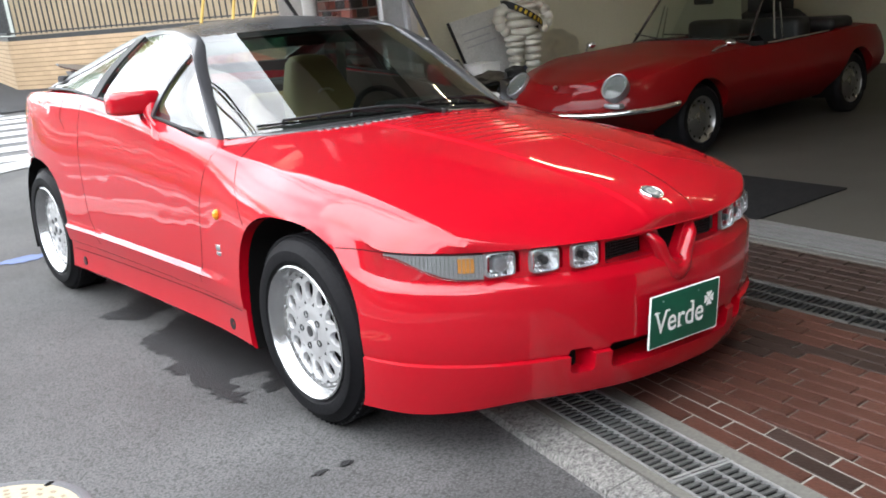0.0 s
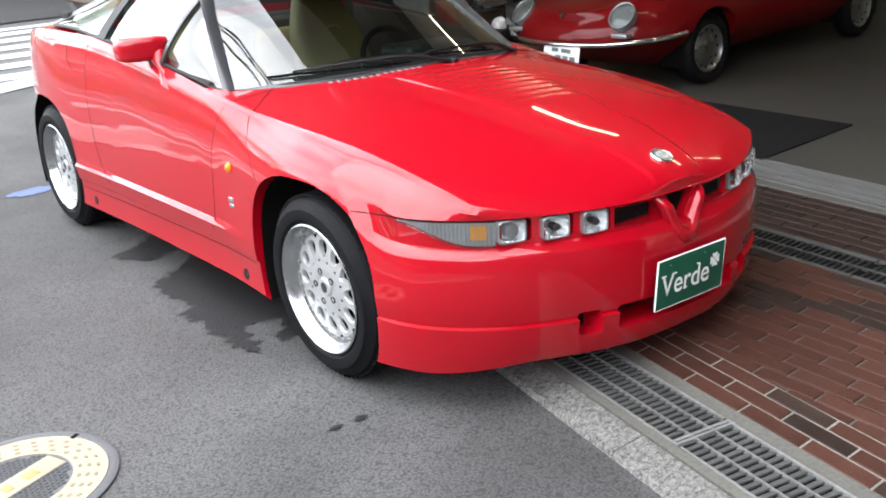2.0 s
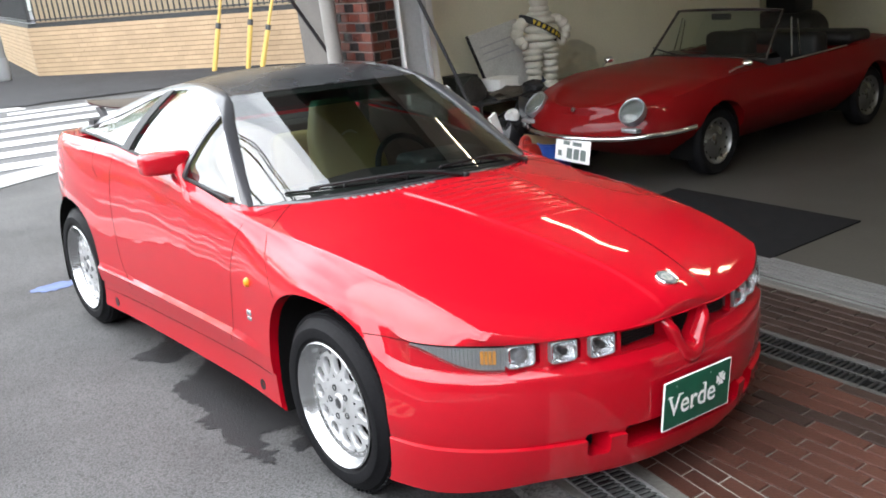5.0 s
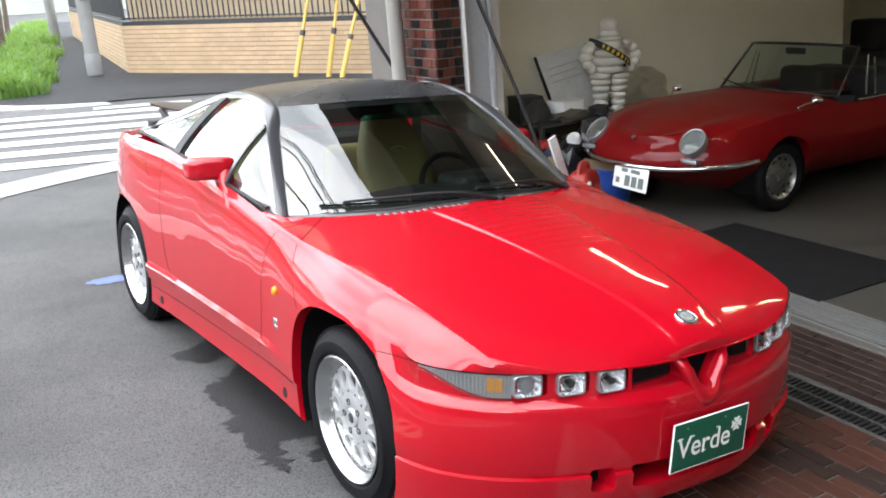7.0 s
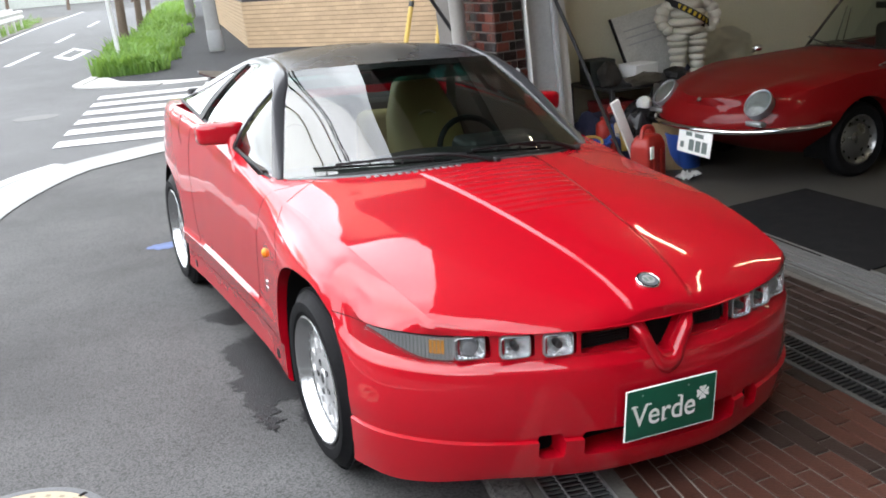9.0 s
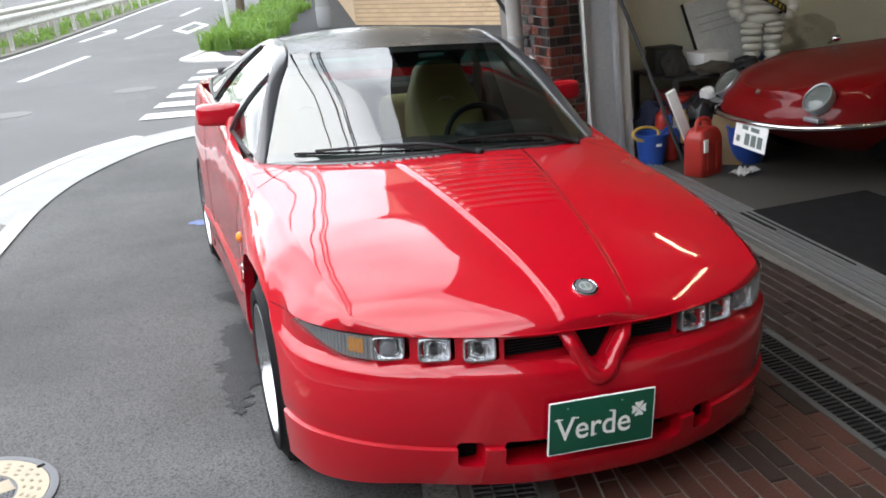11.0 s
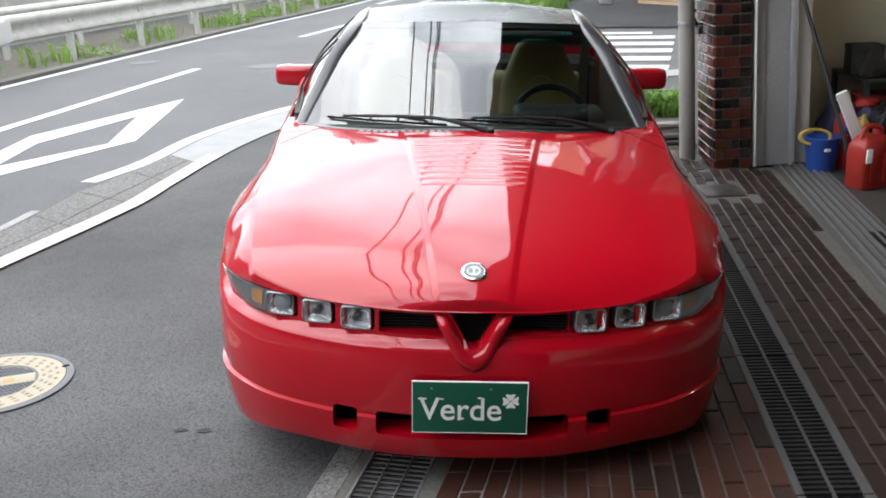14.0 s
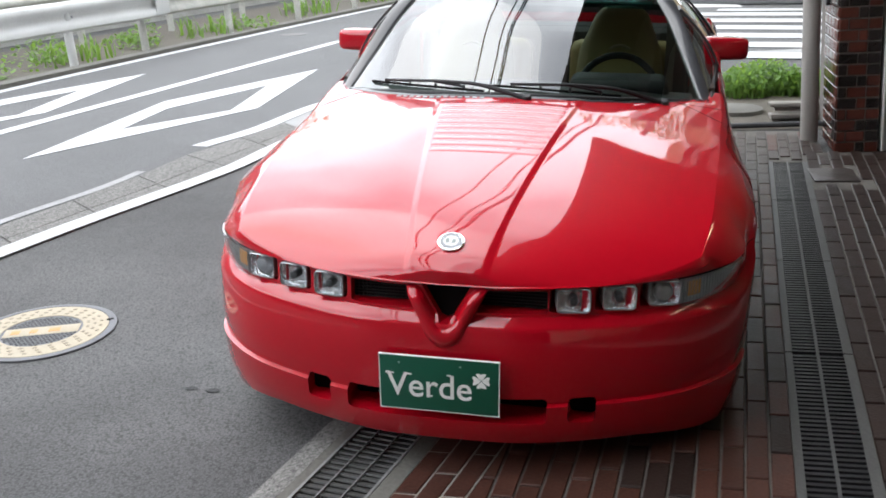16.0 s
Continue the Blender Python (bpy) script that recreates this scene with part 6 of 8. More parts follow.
lump("crumpled_cloth", (2.74, 4.22, 0.36), (0.08, 0.05, 0.04), RED_PLASTIC, "crumpled red sheet among the clutter", "cloth", 24)
lump("crumpled_paper", (2.86, 4.02, 0.40), (0.06, 0.05, 0.06), WHITE, "crumpled white paper on the bin bag", "paper", 25, 1.0, 2)
lump("crumpled_paper", (2.62, 4.02, 0.20), (0.05, 0.05, 0.08), mat("buff_paper", (0.4, 0.33, 0.22), 0.85), "crumpled buff paper among the clutter", "paper", 26, 1.0, 2)
lump("tool_bag", (3.40, 4.34, 0.545), (0.10, 0.08, 0.055), mat("black_nylon", (0.015, 0.015, 0.016), 0.7, 0, 0.3, 9, 90, 0.4), "black nylon tool bag on the shelf", "bag", 27)
bm = boxes(((-0.14, -0.006, 0), (0.14, 0.006, 0.34), 0.002))
tagged(part("cardboard_sheet", bm, CARD, None, "", m=pose(2.72, 3.62, 0.014, -28, 12, -40)), "brown cardboard sheet leaning beside the fuel can", "cardboard")
NAVY_SHEET = mat("navy_sheet", (0.012, 0.016, 0.06), 0.6, 0, 0.3, 9, 60, 0.5)
MUD_SHEET = mat("grey_brown_sheet", (0.05, 0.043, 0.035), 0.7, 0, 0.4, 12, 60, 0.5)
for k, (x, y, r, h, mt, nm) in enumerate(((2.60, 4.14, 0.10, 0.17, MUD_SHEET, "grey-brown"), (2.74, 4.16, 0.11, 0.21, NAVY_SHEET, "dark blue"), (2.98, 3.96, 0.12, 0.16, BAG, "shiny black"), (2.52, 4.05, 0.07, 0.11, BAG, "shiny black"), (2.66, 3.96, 0.06, 0.08, NAVY_SHEET, "dark blue"), (3.02, 4.2, 0.1, 0.22, MUD_SHEET, "grey-brown"))):
    lump("crumpled_sheet", (x, y, 0.012), (r, r * 0.8, h), mt, nm + " plastic sheet crumpled on the garage floor", "sheet", 40 + k)
# cans, bottles and rags heaped on the floor
rnd = random.Random(21)
small = [BLUE, WHITE, RED_PLASTIC, BLACK, STEEL, CARD, YELLOW, DARK_STEEL]
for k in range(26):
    x, y = rnd.uniform(2.5, 3.15), rnd.uniform(3.92, 4.5)
    h, r = rnd.uniform(0.1, 0.26), rnd.uniform(0.025, 0.06)
    bm = bmesh.new()
    lathe(bm, [(r * 0.95, 0), (r, 0.006), (r, h * 0.75), (r * 0.8, h * 0.82), (r * 0.4, h * 0.9), (r * 0.4, h), (0.0001, h)], 14)
    mt = small[k % 8]
    tagged(part("bottle", bm, mt, None, "", m=pose(x, y, 0.012 + (0.0 if k % 3 else 0.12), rnd.uniform(-6, 6), rnd.uniform(-6, 6), 0)), {0: "blue", 1: "white", 2: "red", 3: "black", 4: "grey metal", 5: "brown", 6: "yellow", 7: "dark metal"}[k % 8] + " workshop bottle among the garage clutter", "bottle", "workshop bottles")
# blue bin under the parked car's nose
bin_ = thing("storage_bin", pose(2.92, 3.62, 0.012), "blue plastic storage bin beside the red cabriolet", "bin")
bm = bmesh.new()
lathe(bm, [(0.11, 0), (0.115, 0.006), (0.13, 0.24), (0.137, 0.243), (0.137, 0.255), (0.12, 0.255), (0.1, 0.02), (0.0001, 0.02)], 32)
part("body", bm, BLUE, bin_)
# board leaning on the wall
bm = bmesh.new()
box(bm, (-0.27, -0.012, 0), (0.30, 0.012, 0.56), 0.003)
board = tagged(part("board", bm, mat("stained_board", (0.55, 0.55, 0.52), 0.7, 0, 0.2, 5, 60, 0.2), None, "", m=pose(3.50, 4.68, 0.545, -20, -9, 0)), "stained grey painted board leaning against the wall", "board")
bm = boxes(((-0.285, -0.014, -0.002), (-0.27, 0.014, 0.562), 0.002))
part("edge_trim", bm, BLACK, board, "black edge trim")
for z, w in ((0.42, 0.36), (0.36, 0.3), (0.3, 0.34)):
    bm = boxes(((-0.2, -0.0135, z), (-0.2 + w, -0.0115, z + 0.012)))
    part("printed_line", bm, GREY_PAINT, board, "faint grey printed line")

# plain display figure made of stacked round rolls
bm = bmesh.new()


def roll(c, rx, ry, rz, m=None):
    r = bmesh.ops.create_uvsphere(bm, u_segments=24, v_segments=12, radius=1)
    for v in r["verts"]:
        v.co = Vector((c[0] + v.co.x * rx, c[1] + v.co.y * ry, c[2] + v.co.z * rz))


for z, r in ((0.36, 0.135), (0.43, 0.152), (0.50, 0.15), (0.565, 0.135)):
    roll((0, 0, z), r, r * 0.8, 0.05)
roll((0, 0, 0.665), 0.082, 0.08, 0.045)
roll((0, 0, 0.725), 0.078, 0.078, 0.072)
roll((0, 0, 0.62), 0.11, 0.09, 0.035)
for s in (-1, 1):
    for z, r in ((0.02, 0.06), (0.08, 0.062), (0.14, 0.068), (0.20, 0.076), (0.26, 0.084), (0.31, 0.09)):
        roll((s * 0.078, 0, z), r, r, 0.038)
    roll((s * 0.085, -0.03, 0.0), 0.062, 0.09, 0.03)
    for k, (x, z, r) in enumerate(((0.155, 0.565, 0.055), (0.20, 0.53, 0.055), (0.225, 0.475, 0.052), (0.215, 0.42, 0.047), (0.18, 0.38, 0.043))):
        roll((s * x, -0.02 * k * 0.4, z), r, r, 0.045)
figure = part("display_figure", bm, mat("ivory_plastic", (0.55, 0.53, 0.46), 0.5, 0, 0.08, 6, 60), None, "", 60, pose(3.585, 4.42, 0.552, 0, 0, -12) @ Matrix.Diagonal((1.05, 1.05, 0.985, 1)))
tagged(figure, "ivory plastic display figure of stacked rolls on the shelf", "figure")

bm = bmesh.new()
ring = [(0.168 * math.cos(t), 0.134 * math.sin(t)) for t in np.linspace(0, 2 * math.pi, 41)]
thick(bm, [[(x, y, 0.50 - 0.62 * x - 0.03), (x, y, 0.50 - 0.62 * x + 0.03)] for x, y in ring], 0.003)
sash = tagged(part("sash", bm, mat("black_ribbon", (0.012, 0.012, 0.012), 0.7), None, "", 60, pose(3.585, 4.42, 0.552, 0, 0, -12) @ Matrix.Diagonal((1.05, 1.05, 0.985, 1))), "black ribbon sash with yellow marks round the figure", "sash")
for k in range(7):
    t = -math.pi / 2 + (k - 3) * 0.24
    x, y = 0.1695 * math.cos(t), 0.1355 * math.sin(t)
    bm = boxes(((-0.013, -0.002, -0.016), (0.011, 0.001, 0.016)))
    part("sash_mark", bm, mat("yellow_print", (0.55, 0.4, 0.03), 0.7) if k == 0 else bpy.data.materials["yellow_print"], sash, "yellow mark", m=pose(x, y, 0.50 - 0.62 * x, 0, 31, math.degrees(t) + 90))

# ---- dark red cabriolet parked in the garage ----
spider = thing("cabriolet", pose(2.655, 3.19, 0.012, 0, 0, -90 + 2), "dark red vintage open cabriolet parked nose-out in the garage", "car")
SP = catmull([(0, 0.0), (0.2, 0.012), (0.42, 0.075), (0.58, 0.2), (0.68, 0.4), (0.73, 0.65), (0.745, 0.9), (0.735, 1.3), (0.735, 1.9), (0.745, 2.5), (0.75, 3.0), (0.70, 3.45), (0.55, 3.7), (0.3, 3.78), (0, 3.8)], 110)
SPZ = [0.17, 0.2, 0.26, 0.34, 0.40, 0.46, 0.53, 0.58]


def sp_sh(y):
    return float(np.interp(y, [0, 0.15, 0.4, 0.8, 1.3, 1.8, 2.6, 3.2, 3.6, 3.8], [0.52, 0.56, 0.625, 0.69, 0.70, 0.69, 0.70, 0.71, 0.68, 0.62]))


def sp_cr(y):
    return float(np.interp(y, [0, 0.05, 0.15, 0.4, 0.8, 1.2, 1.6], [0.52, 0.555, 0.59, 0.645, 0.705, 0.745, 0.77]))


def cabriolet_shell():
    bm = bmesh.new()
    d = np.gradient(SP, axis=0)
    nrm = np.c_[-d[:, 1], d[:, 0]]
    nrm /= np.linalg.norm(nrm, axis=1)[:, None]
    nrm[0], nrm[-1] = (0, 1), (0, -1)
    ins = [0.24, 0.19, 0.12, 0.035, 0.0, 0.006, 0.03, 0.07]
    N, n = len(SP), len(SPZ)
    vs, top = {}, []
    for k in range(n):
        for i, ((x, y), (nx, ny)) in enumerate(zip(SP, nrm)):
            z = SPZ[k] if k < 4 else 0.34 + (SPZ[k] - 0.34) / (0.58 - 0.34) * (sp_sh(y) - 0.34)
            tuck = 1 + 0.9 * smooth(0.7, 0.2, y) * (k < 4)
            px, py = (x + nx * ins[k] * tuck if x > 0 else 0.0), y + ny * ins[k] * tuck
            vs[k, i, 1] = bm.verts.new((max(px, 0), py, z))
            vs[k, i, -1] = vs[k, i, 1] if i in (0, N - 1) else bm.verts.new((-max(px, 0), py, z))
    for k in range(n - 1):
        for i in range(N - 1):
            for s in (1, -1):
                bm.faces.new((vs[k, i, s], vs[k, i + 1, s], vs[k + 1, i + 1, s], vs[k + 1, i, s]))
    for i in range(N - 1):
        u = list(dict.fromkeys([vs[0, i, 1], vs[0, i + 1, 1], vs[0, i + 1, -1], vs[0, i, -1]]))
        bm.faces.new(u)
    rows = []
    for i in range(1, N - 1):
        a, b = vs[n - 1, i, 1], vs[n - 1, i, -1]
        x, y, z = a.co
        row = [a]
        for f in np.linspace(1, -1, 27)[1:-1]:
            q = abs(f)
            if 1.55 < y < 2.75:
                zz = z + 0.01 - (z - 0.30) * smooth(0.96, 0.84, q)
            elif y <= 1.55:
                zc = sp_cr(y)
                zz = zc - (zc - z) * q ** 2.4 + 0.03 * math.exp(-((q - 0.72) / 0.16) ** 2) * smooth(0.9, 0.25, y)
            else:
                zz = z + 0.035 * (1 - q ** 2)
            row.append(bm.verts.new((x * f, y, zz)))
        rows.append(row + [b])
    for a, b in zip(rows, rows[1:]):
        for k in range(len(a) - 1):
            bm.faces.new((a[k], a[k + 1], b[k + 1], b[k]))
    for tip, row in ((vs[n - 1, 0, 1], rows[0]), (vs[n - 1, N - 1, 1], rows[-1])):
        for a, b in zip(row, row[1:]):
            bm.faces.new((tip, a, b))
    bmesh.ops.recalc_face_normals(bm, faces=bm.faces)
    me = bpy.data.meshes.new("body")
    bm.to_mesh(me)
    bm.free()
    me.materials.append(DARK_RED)
    return new("body", me)


sp_body = cabriolet_shell()
cs = []
for s in (-1, 1):
    for y in (0.83, 2.96):
        bm = bmesh.new()
        lathe(bm, [(0.285, 0), (0.285, 0.34)], 48, pose(s * 0.50, y, 0.26, 0, 90 * s, 0))
        cs.append(cutter(bm))
sp_body = cut(sp_body, cs)
finish(sp_body)
sp_body.parent = spider
for s in (-1, 1):
    # round lamps in chrome rings, leaning back with the wings
    m = pose(s * 0.465, 0.147, 0.564, 90 - 43, 0, s * 10)
    bm = bmesh.new()
    lathe(bm, [(0.088, -0.05), (0.094, -0.005), (0.094, 0.008), (0.090, 0.013), (0.085, 0.010), (0.083, -0.01)], 36)
    lamp = part("headlamp", bm, STEEL, spider, "round headlamp in dull chrome ring", m=m @ Matrix.Diagonal((1, 1.12, 1, 1)))
    bm = bmesh.new()
    lathe(bm, [(0.08, 0.004), (0.055, -0.025), (0.02, -0.045), (0.0001, -0.047)], 30)
    part("reflector", bm, mat("aged_reflector", (0.22, 0.235, 0.22), 0.35, 0.5, 0.2, 20, 60), lamp, "dull aged reflector")
    bm = bmesh.new()
    lathe(bm, [(0.083, 0.010), (0.06, 0.024), (0.03, 0.031), (0.0001, 0.033)], 30)
    ob = part("lens", bm, LENS, lamp, "domed glass lens")
    ob.visible_shadow = False
    bm = boxes(((s * 0.49 - 0.07, 0.075, 0.425), (s * 0.49 + 0.07, 0.13, 0.455), 0.01))
    part("turn_signal", bm, STEEL, spider, "small clear turn signal")
    # wing mirror
    bm = bmesh.new()
    tube(bm, [(s * 0.60, 1.08, 0.70), (s * 0.63, 1.12, 0.725), (s * 0.655, 1.2, 0.74)], 0.009, 8)
    lathe(bm, [(0.0001, -0.035), (0.022, -0.024), (0.034, 0.0), (0.036, 0.012), (0.0001, 0.014)], 20, pose(s * 0.66, 1.21, 0.752, -90, 0, 0) @ Matrix.Diagonal((1.25, 0.8, 1, 1)))
    part("wing_mirror", bm, CHROME, spider, "round chrome mirror")
    # chrome strip along the waist
    bm = bmesh.new()
    tube(bm, [(s * 0.665, y, sp_sh(y) + 0.012) for y in np.linspace(1.7, 2.6, 10)], 0.006, 6)
    part("waist_strip", bm, CHROME, spider, "chrome waist strip")
    bm = bmesh.new()
    box(bm, (s * 0.33 - 0.22, 1.95, 0.36), (s * 0.33 + 0.22, 2.45, 0.48), 0.05, segments=3)
    box(bm, (s * 0.33 - 0.22, 2.35, 0.40), (s * 0.33 + 0.22, 2.55, 0.84), 0.06, segments=3)
    part("seat", bm, BLACK, spider, "black bucket seat")
    # wheels
    for y in (0.83, 2.96):
        w = new("wheel")
        w.parent = spider
        w.matrix_basis = pose(s * 0.615, y, 0.25, 0, 90 * s, 0)
        bm = bmesh.new()
        lathe(bm, [(0.165, -0.06), (0.18, -0.07), (0.22, -0.072), (0.243, -0.055), (0.25, -0.03), (0.25, 0.03), (0.243, 0.055), (0.22, 0.072), (0.18, 0.07), (0.165, 0.06)], 48, closed=True)
        part("tyre", bm, RUBBER, w, "black narrow tyre")
        bm = bmesh.new()
        lathe(bm, [(0.165, -0.05), (0.168, 0.062), (0.160, 0.066), (0.150, 0.05), (0.128, 0.036), (0.115, 0.044), (0.095, 0.05), (0.06, 0.064), (0.03, 0.070), (0.0001, 0.071)], 48)
        part("rim", bm, mat("dull_chrome", (0.25, 0.25, 0.25), 0.3, 0.9, 0.1, 12, 80) if "dull_chrome" not in bpy.data.materials else bpy.data.materials["dull_chrome"], w, "steel wheel with bright hubcap")
        for k in range(12):
            a = 2 * math.pi * k / 12
            bm = bmesh.new()
            box(bm, (-0.013, -0.009, 0), (0.013, 0.009, 0.006), 0.003, pose(0.136 * math.cos(a), 0.136 * math.sin(a), 0.038, 0, 0, math.degrees(a)))
            part("slot", bm, DARK, w, "dark wheel slot")
    arc = [(math.cos(t), math.sin(t)) for t in np.linspace(-0.4, math.pi + 0.4, 25)]
    for y in (0.83, 2.96):
        bm = bmesh.new()
        grid(bm, [[(s * x, y + r * c, 0.26 + r * si) for c, si in arc] for x, r in ((0.665, 0.283), (0.46, 0.283), (0.46, 0.02))])
        part("arch_liner", bm, DARK, spider, "dark arch liner")
# chrome bumper and plate
PLATE_INK = mat("dark_green_ink", (0.13, 0.16, 0.15), 0.6)
bm = bmesh.new()
pts = catmull([(-0.735, 0.50, 0.415), (-0.70, 0.36, 0.405), (-0.6, 0.19, 0.395), (-0.42, 0.035, 0.385), (-0.2, -0.03, 0.38), (0, -0.045, 0.38), (0.2, -0.03, 0.38), (0.42, 0.035, 0.385), (0.6, 0.19, 0.395), (0.70, 0.36, 0.405), (0.735, 0.50, 0.415)], 50)
rows = []
for i, p in enumerate(pts):
    dd = pts[min(i + 1, 49)] - pts[max(i - 1, 0)]
    nx, ny = dd[1], -dd[0]
    l_ = math.hypot(nx, ny)
    nx, ny = nx / l_, ny / l_
    rows.append([(p[0] + nx * a, p[1] + ny * a, p[2] + b) for a, b in ((0, -0.017), (0.012, -0.011), (0.016, 0), (0.012, 0.011), (0, 0.017))])
grid(bm, rows)
part("bumper", bm, CHROME, spider, "slim chrome bumper", 60)
bm = bmesh.new()
box(bm, (-0.165, -0.004, -0.0825), (0.165, 0.004, 0.0825), 0.003)
pl = part("number_plate", bm, WHITE, spider, "white number plate with dark marks", m=pose(0.075, -0.045, 0.29, -8, 3, 0))
for x0, x1, z0, z1 in ((-0.09, -0.03, 0.035, 0.062), (0.0, 0.085, 0.035, 0.062), (-0.135, -0.1, -0.05, -0.01), (-0.05, 0.0, -0.06, 0.015), (0.015, 0.065, -0.06, 0.015), (0.08, 0.13, -0.06, 0.015)):
    part("plate_mark", boxes(((x0, -0.0055, z0), (x1, -0.0035, z1))), PLATE_INK, pl, "plain dark bar")
# windscreen in its chrome frame
W0 = [(x, 1.42 + 0.24 * (abs(x) / 0.6) ** 2, 0.765 - 0.05 * (abs(x) / 0.6) ** 2) for x in np.linspace(-0.55, 0.55, 21)]
W1 = [(0.9 * x, 1.80 + 0.17 * (abs(x) / 0.6) ** 2, 1.085 - 0.025 * (abs(x) / 0.6) ** 2) for x in np.linspace(-0.55, 0.55, 21)]
bm = bmesh.new()
grid(bm, [[tuple(np.array(a) * (1 - f) + np.array(b) * f) for a, b in zip(W0, W1)] for f in np.linspace(0, 1, 8)])
ob = part("windscreen", bm, SCREEN, spider, "curved windscreen")
ob.visible_shadow = False
bm = bmesh.new()
tube(bm, W0 + [tuple(np.array(W0[-1]) * (1 - f) + np.array(W1[-1]) * f) for f in (0.25, 0.5, 0.75)] + W1[::-1] + [tuple(np.array(W1[0]) * (1 - f) + np.array(W0[0]) * f) for f in (0.25, 0.5, 0.75, 1)], 0.012, 8)
part("windscreen_frame", bm, mat("dark_trim", (0.05, 0.045, 0.045), 0.2, 0.6), spider, "slim windscreen frame")
for x0, x1 in ((-0.15, -0.5), (0.25, -0.12)):
    bm = bmesh.new()
    tube(bm, [(x0, 1.425, 0.775), ((x0 + x1) / 2, 1.475, 0.795), (x1, 1.47 + 0.5 * x1 * x1, 0.80)], 0.006, 6)
    part("wiper", bm, BLACK, spider, "thin dark wiper")
bm = boxes(((-0.09, 1.83, 1.0), (0.09, 1.855, 1.05), 0.01))
part("inner_mirror", bm, BLACK, spider, "black inner mirror")
for s in (-1, 1):
    bm = bmesh.new()
    tube(bm, [(s * 0.57, 1.95, 0.71), (s * 0.52, 2.02, 1.0)], 0.008, 6)
    part("window_channel", bm, CHROME, spider, "chrome quarter window channel")
    bm = bmesh.new()
    tube(bm, [(s * 0.58, 2.05, 0.71), (s * 0.535, 2.08, 0.98)], 0.007, 6)
    part("window_channel", bm, CHROME, spider, "chrome quarter window channel")
bm = bmesh.new()
box(bm, (-0.62, 2.75, 0.68), (0.62, 3.1, 0.80), 0.05, segments=3)
part("folded_hood", bm, BLACK, spider, "folded black soft top")
bm = bmesh.new()
lathe(bm, [(0.018, 0), (0.016, 0.006), (0.0001, 0.008)], 14, pose(0, 0.06, 0.56, 55, 0, 0))
part("nose_badge", bm, CHROME, spider, "small chrome badge")
bm = bmesh.new()
rows = [[(x * 0.9, 1.50 + 0.24 * (abs(x) / 0.6) ** 2 + dy, z) for x, _, _ in W0] for dy, z in ((0.0, 0.745), (0.15, 0.75), (0.22, 0.70), (0.2, 0.5))]
grid(bm, rows)
part("dashboard", bm, BLACK, spider, "black dashboard")
# dark machine at the back of the garage
mc = thing("compressor", pose(7.9, 4.9, 0.012), "dark workshop compressor at the back of the garage", "compressor")
bm = bmesh.new()
lathe(bm, [(0.0001, -0.4), (0.2, -0.38), (0.25, -0.3), (0.25, 0.3), (0.2, 0.38), (0.0001, 0.4)], 28, pose(0, 0, 0.5, 90, 0, 0))
part("tank", bm, DARK_STEEL, mc)
part("motor", boxes(((-0.18, -0.2, 0.72), (0.18, 0.2, 1.05), 0.04)), BLACK, mc, "black motor housing")
for x in (-0.2, 0.2):
    for y in (-0.25, 0.25):
        part("foot", boxes(((x - 0.03, y - 0.03, 0), (x + 0.03, y + 0.03, 0.4), 0.005)), DARK_STEEL, mc)

# tube lamps under the garage ceiling
TUBE_GLOW = bpy.data.materials.new("lit_tube")
TUBE_GLOW.use_nodes = True
em = TUBE_GLOW.node_tree.nodes["Principled BSDF"]
em.inputs["Emission Color"].default_value, em.inputs["Emission Strength"].default_value = (1, 0.87, 0.60, 1), 21.0
for x, y, a in ((3.05, 0.6, 90), (3.05, 2.6, 90), (4.6, 1.2, 0), (6.6, 1.2, 0)):
    lt = thing("ceiling_lamp", pose(x + LEAN * 2.7, y, 2.66, 0, 0, a), "lit fluorescent tube lamp under the garage ceiling", "lamp", "garage tube lamps")
    part("housing", boxes(((-0.62, -0.05, 0.02), (0.62, 0.05, 0.09), 0.01)), WHITE, lt, "white lamp housing")
    bm = bmesh.new()
    tube(bm, [(-0.6, 0, 0), (0.6, 0, 0)], 0.013, 12)
    part("tube", bm, TUBE_GLOW, lt, "glowing tube")

# ---- street: guard rails, wall, fence, poles, planting ----
indoors = loose()
WHITE_STEEL = mat("white_painted_steel", (0.5, 0.51, 0.5), 0.45, 0, 0.12, 3, 60, 0.1)
RUSTY_WHITE = mat("aged_white_steel", (0.4, 0.4, 0.37), 0.5, 0, 0.3, 5, 60, 0.2)


